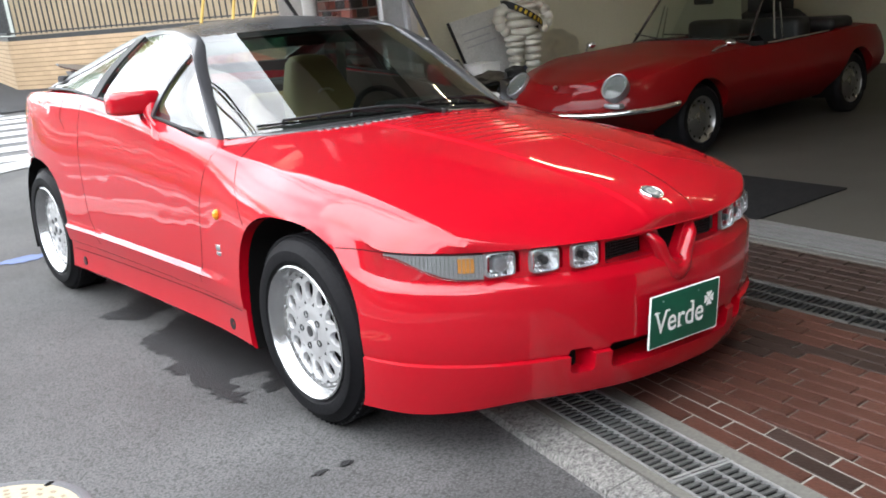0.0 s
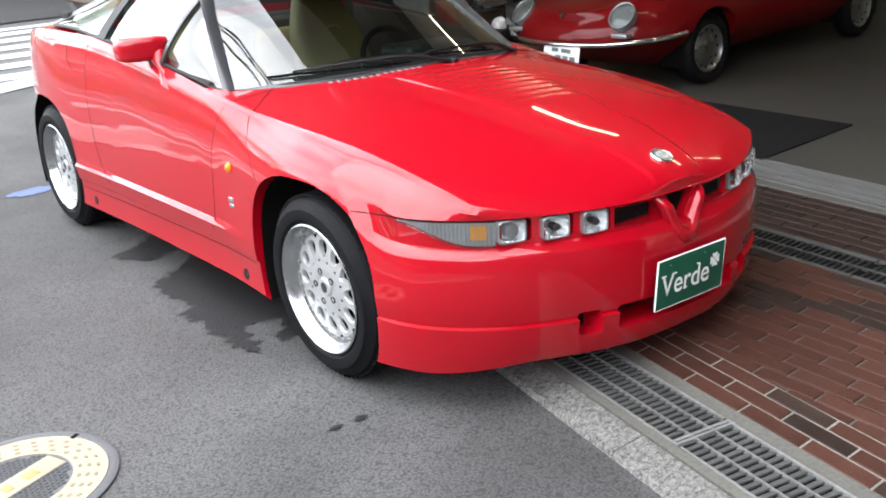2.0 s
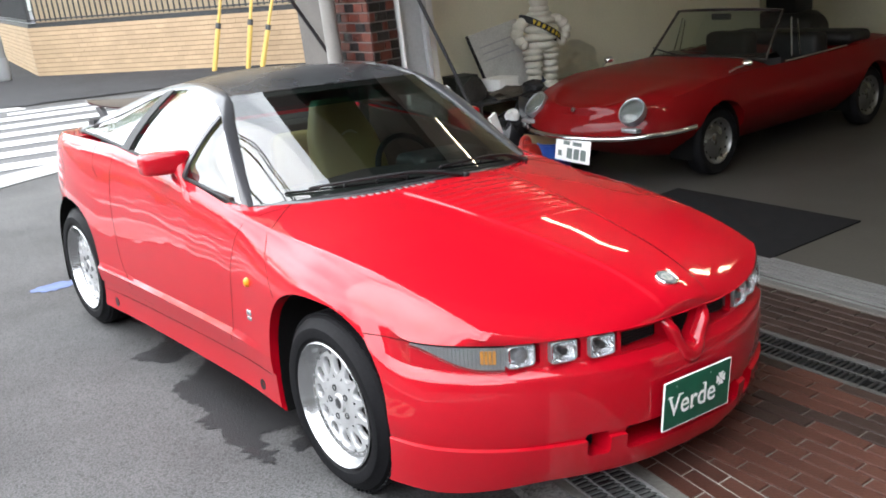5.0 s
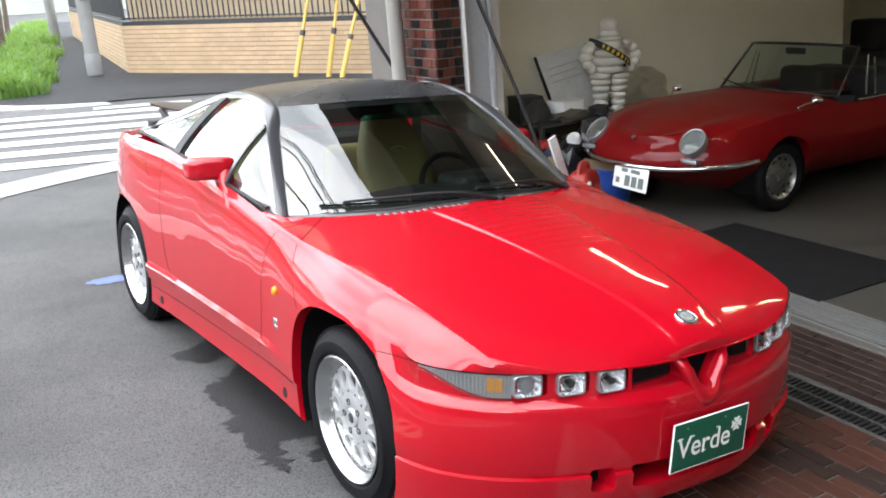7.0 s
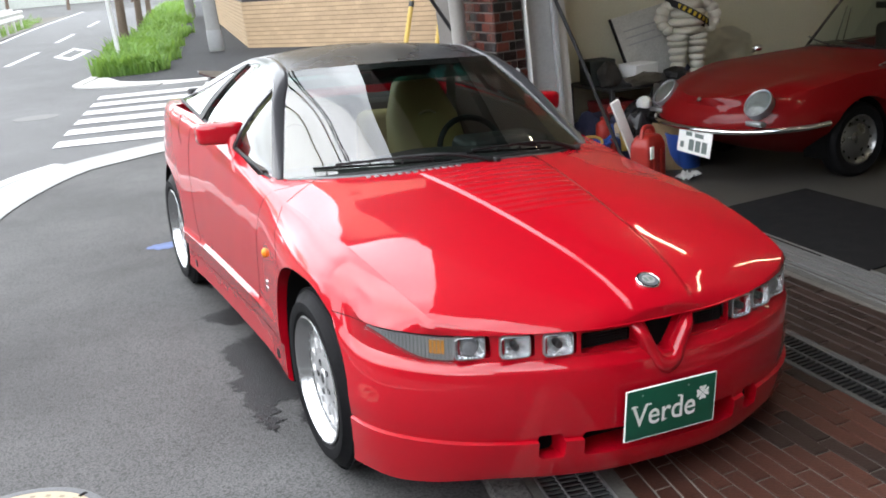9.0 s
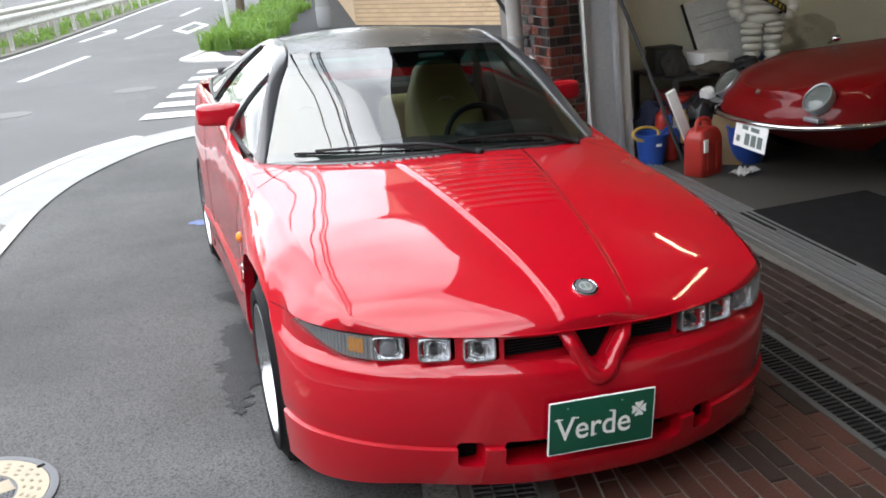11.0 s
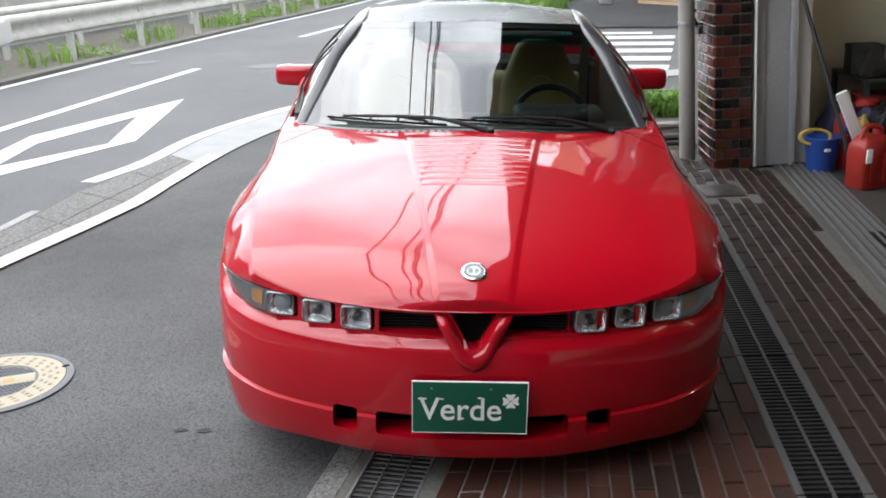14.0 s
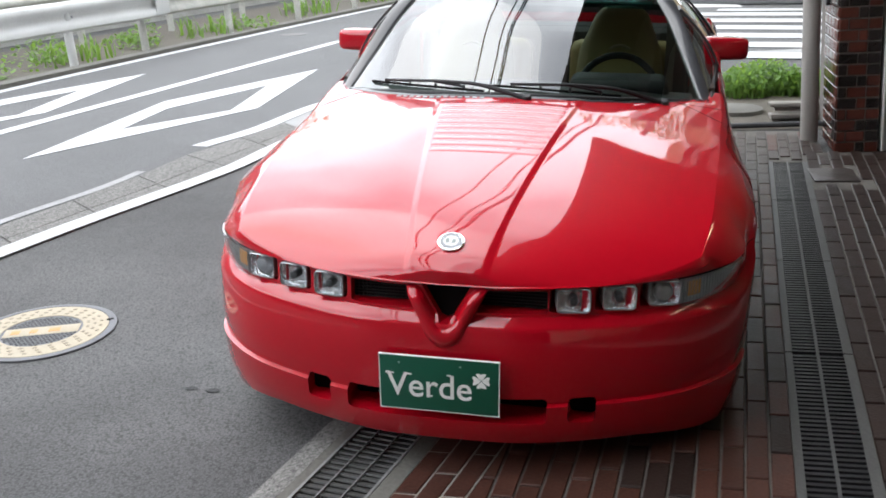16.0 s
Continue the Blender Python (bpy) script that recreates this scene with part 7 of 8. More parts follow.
def guard_rail(line, label, group, material, sides=1.0, end_plate=False):
    """A W-beam on posts, along plan points."""
    p = np.array(line, float)
    g = thing("guard_rail", pose(0, 0, 0), label, "guard rail", group)
    right = offset(p, 1.0) - p
    rows = []
    for (x, y), (nx, ny) in zip(p, right):
        rows.append([(x + nx * a, y + ny * a, z) for z, a in ((0.43, 0.02), (0.46, 0.08), (0.52, 0.085), (0.56, 0.03), (0.60, 0.02), (0.64, 0.03), (0.68, 0.085), (0.74, 0.08), (0.77, 0.02))])
    bm = bmesh.new()
    thick(bm, rows, 0.006)
    part("beam", leaned(bm), material, g, "corrugated white beam", 60)
    s = np.r_[0, np.cumsum(np.linalg.norm(np.diff(p, axis=0), axis=1))]
    for d in np.arange(0.35, s[-1], 2.0):
        x, y = np.interp(d, s, p[:, 0]), np.interp(d, s, p[:, 1])
        bm = bmesh.new()
        tube(bm, [(x, y, 0), (x, y, 0.70)], 0.052, 14)
        part("post", leaned(bm), material, g, "round white post")
        bm = bmesh.new()
        lathe(bm, [(0.018, 0), (0.016, 0.012), (0.0001, 0.016)], 10, pose(x + 0.085 + LEAN * 0.6, y, 0.60, 0, 90, 0))
        part("bolt", bm, STEEL, g)
    if end_plate:
        (x, y), (nx, ny) = p[-1], right[-1]
        d = (p[-1] - p[-2]) / np.linalg.norm(p[-1] - p[-2])
        bm = bmesh.new()
        thick(bm, [[(x + d[0] * t + nx * (0.095 + 0.01 * math.cos(z * 9)), y + d[1] * t + ny * 0.095, z) for z in np.linspace(0.47, 0.72, 7)] for t in np.linspace(-0.22, 0.06, 5)], 0.006)
        part("end_plate", leaned(bm), material, g, "flat rounded end plate", 60)
    return g


GL = offset(GUARD, -0.28)
a = [p for p in GL if 2.0 < p[1] < 10.3]
b = [p for p in offset(GUARD, -0.45) if 9.6 < p[1] < 44]
guard_rail(a, "white painted guard rail with rounded end by the road", "guard rails", WHITE_STEEL, end_plate=True)
guard_rail(b, "aged white guard rail along the road", "guard rails", RUSTY_WHITE)
guard_rail([p for p in offset(GUARD, -1.7) if -2 < p[1] < 40], "aged white guard rail behind the planted strip", "guard rails", RUSTY_WHITE)

# verge strip and retaining wall beyond the rails
DIRT = mat("dirt", (0.075, 0.066, 0.052), 0.95, 0, 0.3, 4, 60, 0.8)
k0, k1 = 10, 110
setting("verge", ribbon(offset(GUARD, -2.6)[k0:k1], offset(GUARD, -0.12)[k0:k1], 0.0, 0.012), DIRT, "dirt verge under the guard rail", "verge")
setting("kerb", ribbon(offset(GUARD, -0.20)[k0:k1], offset(GUARD, 0.0)[k0:k1], 0.0, 0.05), CONCRETE, "low concrete kerb under the guard rail", "kerb")
STAINED = mat("stained_concrete", (0.33, 0.33, 0.31), 0.9, 0, 0.3, 1.2, 40, 0.4, stretch=(1, 1, 0.25))
wl_ = offset(GUARD, -3.2)[20:66]
bm = bmesh.new()
thick(bm, [[(x, y, z) for z in (0.0, 0.5, 1.0, 1.5)] for x, y in wl_], -0.2)
setting("retaining_wall", leaned(bm), STAINED, "stained pale concrete retaining wall", "wall")
fw = offset(GUARD, -3.0)[66:112]
bm = bmesh.new()
thick(bm, [[(x, y, z) for z in (0.0, 0.3, 0.6)] for x, y in fw], -0.15)
setting("retaining_wall", leaned(bm), PALE_CONCRETE, "low pale wall beyond the guard rail", "wall")

# beige brick wall with the fence
W_A, W_B, W_C = np.array((3.75, 19.6)), np.array((8.6, 11.6)), np.array((7.3, 40.0))
TILE = mat("beige_wall_tile", (0.44, 0.315, 0.195), 0.7, 0, 0.12, 2.5, 50, 0.3, rand=0.07, island=True)
TILE_J = mat("wall_joint", (0.25, 0.18, 0.115), 0.9)
wall = thing("boundary_wall", pose(0, 0, 0), "beige tile-brick boundary wall at the street corner", "wall", "", "structure")


def courses(p, q, h, name):
    d = (q - p) / np.linalg.norm(q - p)
    n = np.array((d[1], -d[0]))
    L = np.linalg.norm(q - p)
    bm = bmesh.new()
    prism(bm, [tuple(p), tuple(q), tuple(q - n * 0.2), tuple(p - n * 0.2)], 0, h - 0.004)
    part(name + "_core", leaned(bm), TILE_J, wall, "dark wall joints")
    bm = bmesh.new()
    c = 0.09
    for k in range(int(h / c)):
        x = -0.1 * (k % 2)
        while x < L:
            u0, u1 = max(x, 0) + 0.0015, min(x + 0.2, L) - 0.0015
            if u1 - u0 > 0.03:
                a_, b_ = p + d * u0 + n * 0.012, p + d * u1 + n * 0.012
                prism(bm, [tuple(a_), tuple(b_), tuple(b_ - n * 0.02), tuple(a_ - n * 0.02)], k * c + 0.016, (k + 1) * c - 0.004)
            x += 0.2
    tagged(part(name + "_tiles", leaned(bm), TILE, wall, "beige wall tiles"), kind="stuff")


courses(W_A, W_B, 0.99, "front")
courses(W_C, W_A, 0.99, "street")
fence = thing("fence", pose(0, 0, 0), "dark metal bar fence on top of the boundary wall", "fence")
for p, q in ((W_A, W_B), (W_C, W_A)):
    d = (q - p) / np.linalg.norm(q - p)
    n = np.array((d[1], -d[0]))
    L = np.linalg.norm(q - p)
    for z0, z1 in ((0.985, 1.075), (1.12, 1.15), (2.0, 2.05)):
        bm = bmesh.new()
        a_, b_ = p - n * 0.05, q - n * 0.05
        prism(bm, [tuple(a_ + n * 0.03), tuple(b_ + n * 0.03), tuple(b_ - n * 0.03), tuple(a_ - n * 0.03)], z0, z1)
        part("fence_rail", leaned(bm), DARK_STEEL, fence, "dark fence rail")
    bm = bmesh.new()
    step = 0.13 if q is W_B else 0.2
    for u in np.arange(0.06, L, step):
        c_ = p + d * u - n * 0.05
        bm2 = bmesh.new()
        tube(bm2, [(c_[0], c_[1], 1.1), (c_[0], c_[1], 2.0)], 0.016, 6)
        part("fence_bar", leaned(bm2), DARK_STEEL, fence)
    bm.free()
# building behind the fence
house = thing("apartment_building", pose(0, 0, 0), "beige sided building behind the boundary wall", "building")
n_ = np.array((0.857, 0.514))
SIDING = mat("beige_siding", (0.34, 0.27, 0.18), 0.75, 0, 0.1, 2, 50, 0.2)
H_A, H_B = np.array((4.63, 22.0)), np.array((10.6, 12.0))
bm = bmesh.new()
prism(bm, [tuple(H_A), tuple(H_B), tuple(H_B + n_ * 8), tuple(H_A + n_ * 8)], 0, 15.0)
part("wall", leaned(bm), SIDING, house)
dd = (H_B - H_A) / np.linalg.norm(H_B - H_A)
for k in range(82):
    z = 0.12 + 0.18 * k
    bm = bmesh.new()
    prism(bm, [tuple(H_A - n_ * 0.02), tuple(H_B - n_ * 0.02), tuple(H_B), tuple(H_A)], z, z + 0.15)
    part("siding_board", leaned(bm), SIDING, house)
bm = bmesh.new()
prism(bm, [tuple(H_A - n_ * 0.4 - dd * 0.4), tuple(H_B - n_ * 0.4), tuple(H_B + n_ * 8.4), tuple(H_A + n_ * 8.4 - dd * 0.4)], 15.0, 15.3)
part("roof", leaned(bm), DARK_STEEL, house, "dark flat roof edge")

# concrete utility pole with its plate, and the yellow stay guards
bm = bmesh.new()
POLE = mat("pole_concrete", (0.2, 0.2, 0.195), 0.85, 0, 0.2, 3, 60, 0.3)
lathe(bm, [(0.155, 0.0), (0.148, 0.5), (0.145, 0.52), (0.14, 3.0), (0.12, 9.0), (0.0001, 9.0)], 28)
bmesh.ops.transform(bm, matrix=pose(3.05, 19.6, 0.03), verts=bm.verts)
upole = tagged(part("utility_pole", leaned(bm), POLE, None, "grey concrete utility pole on the pavement"), "", "pole")
bm = bmesh.new()
lathe(bm, [(0.158, 0.03), (0.165, 0.05), (0.163, 0.42), (0.154, 0.45)], 28)
bmesh.ops.transform(bm, matrix=pose(3.05, 19.6, 0.03), verts=bm.verts)
part("base_sleeve", leaned(bm), mat("grey_sleeve", (0.22, 0.225, 0.23), 0.6), upole, "grey ribbed base sleeve")
part("number_tag", leaned(boxes(((2.96, 19.44, 1.55), (3.12, 19.47, 1.72), 0.004))), DARK_STEEL, upole, "small dark plate")
for i in (0, 1):
    part("tag_bar", leaned(boxes(((2.98, 19.433, 1.585 + 0.07 * i), (3.10, 19.441, 1.615 + 0.07 * i)))), WHITE, upole, "pale bar")
bm = bmesh.new()
lathe(bm, [(0.18, 0.0), (0.16, 3.0), (0.14, 8.5), (0.0001, 8.5)], 20)
bmesh.ops.transform(bm, matrix=pose(6.2, 38.0, 0.03), verts=bm.verts)
tagged(part("utility_pole", leaned(bm), POLE, None, "distant grey concrete utility pole"), "", "pole")
for a_, b_ in (((5.62, 15.3, 0.0), (6.06, 15.3, 1.45)), ((6.0, 14.7, 0.0), (6.38, 14.7, 1.5)), ((6.12, 14.4, 0.0), (6.6, 14.4, 1.3))):
    a_, b_ = np.array(a_), np.array(b_)
    bm = bmesh.new()
    tube(bm, [a_, a_ * 0.45 + b_ * 0.55], 0.045, 12)
    g = tagged(part("stay_guard", leaned(bm), YELLOW, None, "yellow plastic guard on a pole stay"), "", "stay guard", "stay guards")
    bm = bmesh.new()
    tube(bm, [a_ * 0.45 + b_ * 0.55, a_ * -0.4 + b_ * 1.4], 0.028, 10)
    part("upper_guard", leaned(bm), YELLOW, g)
    bm = bmesh.new()
    tube(bm, [a_ * 0.48 + b_ * 0.52, a_ * 0.41 + b_ * 0.59], 0.05, 10)
    part("clamp", leaned(bm), DARK_STEEL, g, "dark clamp")
# thin white post in the planting
bm = bmesh.new()
tube(bm, [(0.95, 19.0, 0), (0.95, 19.0, 3.2)], 0.045, 14)
tagged(part("sign_post", leaned(bm), WHITE_STEEL, None, "slim white steel post in the planting"), "", "post")

# ---- foliage ----
LEAF = mat("leaf_green", (0.085, 0.17, 0.03), 0.6, 0, 0.25, 3, 40, rand=0.45, island=True)
WEED = mat("weed_green", (0.12, 0.23, 0.05), 0.6, 0, 0.25, 3, 40, rand=0.4, island=True)
for m_ in (LEAF, WEED):
    # thin leaves let part of the light through
    n_, l_ = m_.node_tree.nodes, m_.node_tree.links
    b_, o_ = n_["Principled BSDF"], n_["Material Output"]
    t_, x_ = n_.new("ShaderNodeBsdfTranslucent"), n_.new("ShaderNodeMixShader")
    t_.inputs["Color"].default_value = (0.20, 0.33, 0.05, 1)
    x_.inputs["Fac"].default_value = 0.45
    l_.new(b_.outputs["BSDF"], x_.inputs[1])
    l_.new(t_.outputs["BSDF"], x_.inputs[2])
    l_.new(x_.outputs["Shader"], o_.inputs["Surface"])
BARK = mat("bark", (0.10, 0.075, 0.055), 0.9, 0, 0.3, 9, 60, 0.8, stretch=(1, 1, 0.25))


def leaves(spots, size, seed, blade=False):
    """Many small bent leaves, or upright blades, as one mesh. spots: (x, y, z) of each."""
    r_ = random.Random(seed)
    vv, ff = [], []
    for x, y, z in spots:
        a, t = r_.uniform(0, 6.283), r_.uniform(0.5, 1.4)
        s = size * r_.uniform(0.6, 1.4)
        d = Vector((math.cos(a), math.sin(a), 0))
        w = Vector((-d.y, d.x, 0)) * s * (0.05 if blade else 0.34)
        up = Vector((0, 0, 1))
        p = Vector((x, y, z))
        if blade:
            q1, q2 = p + up * s * 0.6 + d * s * r_.uniform(0.08, 0.3), p + up * s * r_.uniform(0.6, 1.0) + d * s * r_.uniform(0.3, 0.85)
            k = len(vv)
            vv += [p - w, p + w, q1 + w * 0.8, q1 - w * 0.8, q2]
            ff += [(k, k + 1, k + 2, k + 3), (k + 3, k + 2, k + 4)]
        else:
            d2 = (d * math.cos(t) + up * (math.sin(t) - 0.5)).normalized()
            k = len(vv)
            vv += [p, p + d2 * s * 0.5 + w, p + d2 * s - up * s * 0.12, p + d2 * s * 0.5 - w]
            ff += [(k, k + 1, k + 2, k + 3)]
    return vv, ff


def leafy(name, spots, size, seed, material, parent=None, label="", blade=False):
    vv, ff = leaves(spots, size, seed, blade)
    me = bpy.data.meshes.new(name)
    me.from_pydata([tuple(v) for v in vv], [], ff)
    me.materials.append(material)
    ob = new(name, me)
    if parent:
        ob.parent = parent
    return tagged(ob, label)


def tuft(cx, cy, rx, ry, h, n, seed):
    r_ = random.Random(seed)
    out = []
    for _ in range(n):
        a, q = r_.uniform(0, 6.283), math.sqrt(r_.random())
        x, y = cx + rx * q * math.cos(a), cy + ry * q * math.sin(a)
        out.append((x, y, r_.uniform(0, h) * (1 - 0.7 * q * q)))
    return out


# planted strip between road and pavement
r_ = random.Random(3)
spots, clumps = [], []
for k in range(64):
    f = r_.random() ** 1.6
    i = int(f * 57)
    u = r_.uniform(0.25, 0.75)
    x, y = HEDGE_L[i] * (1 - u) + HEDGE_R[i] * u
    clumps.append((x, y, r_.uniform(0.3, 0.55), r_.uniform(0.1, 0.3)))
for x, y, rad, h in clumps:
    for _ in range(240):
        a, e = r_.uniform(0, 6.283), r_.random()
        q = math.sqrt(r_.random())
        spots.append((x + rad * q * math.cos(a), y + rad * q * math.sin(a), 0.04 + h * (1 - q * q) ** 0.5 * r_.uniform(0.35, 1.05)))
hedge = leafy("planting", spots, 0.09, 4, WEED, None, "unkempt green planting between road and pavement", blade=False)
tagged(hedge, "", "planting", "", "stuff")
blades = []
for x, y, rad, h in clumps:
    blades += [(bx, by, 0.02) for bx, by, _ in tuft(x, y, rad * 1.35, rad * 1.35, 0.1, 800, int(x * 100) + 7)]
for k, (size, lab) in enumerate(((0.13, "short ragged grass in the planted strip"), (0.22, "uncut grass in the planted strip"), (0.36, "tall seeding grass in the planted strip"))):
    tagged(leafy("tall_grass", [b for i, b in enumerate(blades) if (i * 7919) % 10 in ((0, 1, 2, 3), (4, 5, 6, 7, 8), (9,))[k]], size, 6 + k, WEED, None, lab, True), "", "grass", "", "stuff")
setting("planting_soil", ribbon(HEDGE_L, HEDGE_R, 0.0, 0.035), DIRT, "soil of the planted strip", "soil")
# weeds along the guard rail
wd = []
for k in range(48):
    i = r_.randint(16, 100)
    x, y = GUARD[i] + (offset(GUARD, -1.0)[i] - GUARD[i]) * r_.uniform(0.25, 1.5)
    wd += tuft(x, y, r_.uniform(0.15, 0.45), r_.uniform(0.2, 0.5), r_.uniform(0.12, 0.4), 110, k)
tagged(leafy("weeds", wd, 0.075, 8, WEED, None, "green weeds growing under the guard rails"), "", "weeds", "", "stuff")
wd = [(x, y, 0.0) for x, y, _ in sum((tuft(GUARD[i][0] - 0.7, GUARD[i][1], 0.5, 0.7, 0.1, 60, i) for i in range(16, 90, 5)), [])]
tagged(leafy("grass", wd, 0.28, 9, WEED, None, "tufts of grass on the verge", True), "", "grass", "", "stuff")
# green weeds behind the pillar, in uneven clumps
mounds = ((1.25, 6.15, 0.26, 0.22), (1.52, 6.3, 0.3, 0.28), (1.72, 6.22, 0.24, 0.2), (1.42, 6.5, 0.3, 0.24), (1.9, 6.45, 0.22, 0.16))
wd, wl2 = [], []
for k, (x, y, r0_, h) in enumerate(mounds):
    wd += [(a, b, 0.0) for a, b, _ in tuft(x, y, r0_, r0_ * 0.8, 0.1, 330, 31 + k)]
    for a, b, _ in tuft(x, y, r0_, r0_ * 0.85, 0.1, 520, 61 + k):
        q2 = 1 - ((a - x) ** 2 + (b - y) ** 2) / r0_ ** 2
        wl2.append((a, b, h * max(q2, 0.05) ** 0.6 * (0.35 + 0.65 * r_.random())))
tagged(leafy("grass", wd, 0.15, 10, WEED, None, "bright green grass beside the brick pillar", True), "", "grass", "", "stuff")
tagged(leafy("weeds", wl2, 0.05, 11, WEED, None, "small leafy weeds beside the brick pillar"), "", "weeds", "", "stuff")
tagged(flat([(0.95, 4.72), (2.2, 4.85), (2.3, 6.9), (1.1, 6.7), (0.9, 5.6)], 0.007, "soil_patch", DIRT, "bare sandy soil beside the paving"), "", "soil", "", "structure")
for k, (x, y, a) in enumerate(((1.62, 5.12, 4), (1.60, 5.02, 6), (1.64, 5.08, -3), (1.6, 5.06, 2))):
    bm = bmesh.new()
    box(bm, (-0.24, -0.05, 0), (0.24, 0.05, 0.028), 0.004)
    tagged(part("plank", bm, mat("weathered_plank", (0.2, 0.19, 0.17), 0.85, 0, 0.3, 4, 60, 0.4, stretch=(0.3, 3, 3)) if k == 0 else bpy.data.materials["weathered_plank"], None, "", m=pose(x, y, 0.012 + 0.035 * k, 0, 0, a)), "weathered grey plank stacked beside the pillar", "plank", "stacked planks")
bm = bmesh.new()
tube(bm, [(1.0, 4.80, 0.02), (1.9, 4.92, 0.02)], 0.022, 8)
tagged(part("edging_bar", bm, DARK_STEEL, None, "dark metal edging bar at the end of the paving"), "", "edging")
bm = bmesh.new()
lathe(bm, [(0.20, 0.0), (0.20, 0.03), (0.185, 0.035), (0.0001, 0.035)], 32, pose(1.16, 5.42, 0.006))
tagged(part("concrete_lid", bm, CONCRETE, None, "round grey concrete lid on the soil"), "", "lid")

# street trees
def tree(x, y, h, r, n, seed):
    t = thing("street_tree", pose(x, y, 0.0), "green roadside tree with a bare trunk", "tree", "street trees")
    q_ = random.Random(seed)
    bm = bmesh.new()
    top = Vector((q_.uniform(-0.2, 0.2), q_.uniform(-0.2, 0.2), h * 0.55))
    tube(bm, [(0, 0, 0), (0.03, 0.02, h * 0.25), top], [0.12, 0.09, 0.07], 12)
    ends = []
    for k in range(8):
        a = k * 0.785 + q_.uniform(-0.3, 0.3)
        e = top + Vector((math.cos(a) * r * 0.6, math.sin(a) * r * 0.6, h * q_.uniform(0.1, 0.4)))
        s0 = top * q_.uniform(0.75, 1.0)
        tube(bm, [s0, (s0 + e) / 2 + Vector((0, 0, 0.15)), e], [0.05, 0.035, 0.015], 7)
        ends.append(e)
    part("trunk", bm, BARK, t, "grey-brown trunk and limbs")
    sp = []
    for e in ends + [top + Vector((0, 0, h * 0.35))]:
        for _ in range(n // 9):
            v = Vector((q_.gauss(0, 1), q_.gauss(0, 1), q_.gauss(0, 0.8)))
            v = v.normalized() * (q_.random() ** 0.45) * r * q_.uniform(0.45, 0.62)
            sp.append(tuple(e + v))
    tagged(leafy("crown", sp, 0.17, seed, LEAF, t, "uneven green crown"), kind="stuff")


tree(1.75, 24.0, 9.5, 3.2, 8000, 41)
tree(3.5, 33.0, 9.0, 3.0, 6000, 42)
tree(5.4, 43.0, 5.8, 2.0, 3000, 43)
for k, (x, y) in enumerate(((-8.5, 30), (-6.5, 38), (-3.5, 48), (-10.5, 20), (0.5, 62), (4.5, 70), (9.5, 76))):
    tree(x, y, 6.0, 2.2, 2600, 50 + k)

# cables overhead along the road
for k, (x, z) in enumerate(((-1.5, 6.6), (-1.62, 6.85), (-1.8, 6.7), (-2.45, 6.9))):
    bm = bmesh.new()
    tube(bm, [(x + 0.16 * y, y, z + 0.0022 * (y - 6) ** 2) for y in np.linspace(-22, 40, 40)], 0.026, 6)
    tagged(part("power_cable", bm, BLACK, None, "black overhead power cable along the road"), "", "cable", "overhead cables")
# unseen plain blocks close the street behind, plain house walls across
BACKDROP = mat("plain_backdrop", (0.10, 0.095, 0.09), 0.8, 0, 0.15, 0.8, 20, 0.2)
# out of view behind the eye; the nearest is added to block sky
setting("backdrop", boxes(((-3.6, -12.0, 0), (1.3, -6.4, 8.5)), ((-9.0, -17.0, 0), (10.0, -11.5, 7.5)), ((-24, -22, 0), (-12, -15, 6.0))), BACKDROP, "unseen plain blocks behind the eye, holding back sky", "building")
setting("backdrop", boxes(((-24, -10, 0), (-15.0, 14, 5.0)), ((-22, 18, 0), (-14, 40, 4.5))), BACKDROP, "plain house walls across the road", "building")
# distance haze is put into the pale colour of these fronts
setting("backdrop", boxes(((-30, 90, 0), (45, 94, 6))), mat("distant_haze_wall", (0.32, 0.34, 0.31), 0.9, 0, 0.2, 0.3, 6), "distant house fronts down the road, paled for haze", "building")

set_down(indoors)

# ---- bricks of the paving and the pillar ----
BRICK = mat("paving_brick", (0.059, 0.0245, 0.0175), 0.5, 0, 0.3, 14, 90, 0.35, spec=0.2, rand=0.15)
BRICK_REST = mat("paving_brick_rest", (0.059, 0.0245, 0.0175), 0.5, 0, 0.3, 14, 90, 0.35, spec=0.2, rand=0.15, island=True)
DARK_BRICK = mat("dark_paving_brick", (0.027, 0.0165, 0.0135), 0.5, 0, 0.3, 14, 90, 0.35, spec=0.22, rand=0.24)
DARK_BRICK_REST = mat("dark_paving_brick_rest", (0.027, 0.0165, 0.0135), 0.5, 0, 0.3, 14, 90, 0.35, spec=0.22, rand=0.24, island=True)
MORTAR = mat("mortar", (0.105, 0.097, 0.086), 0.85, 0, 0.35, 3, 80, 0.5)
paving = thing("pavement", pose(0, 0, 0), "red-brown brick paving in running bond with pale joints", "paving", "", "structure")
bm = bmesh.new()
prism(bm, [(gx(-0.10, -3.2), -3.2), (dx_(0.958, -3.2), -3.2), (dx_(0.958, 4.7), 4.7), (gx(-0.10, 4.2), 4.7)], -0.02, 0.006)
prism(bm, [(dx_(1.18, -3.2), -3.2), (1.655 + RS * -3.2, -3.2), (1.655 + RS * 4.05, 4.05), (dx_(1.18, 4.05), 4.05)], -0.02, 0.006)
prism(bm, [(dx_(0.93, 3.79), 3.79), (dx_(1.25, 3.79), 3.79), (dx_(1.25, 4.7), 4.7), (dx_(0.93, 4.7), 4.7)], -0.02, 0.005)
part("mortar_bed", bm, MORTAR, paving, "pale mortar bed")


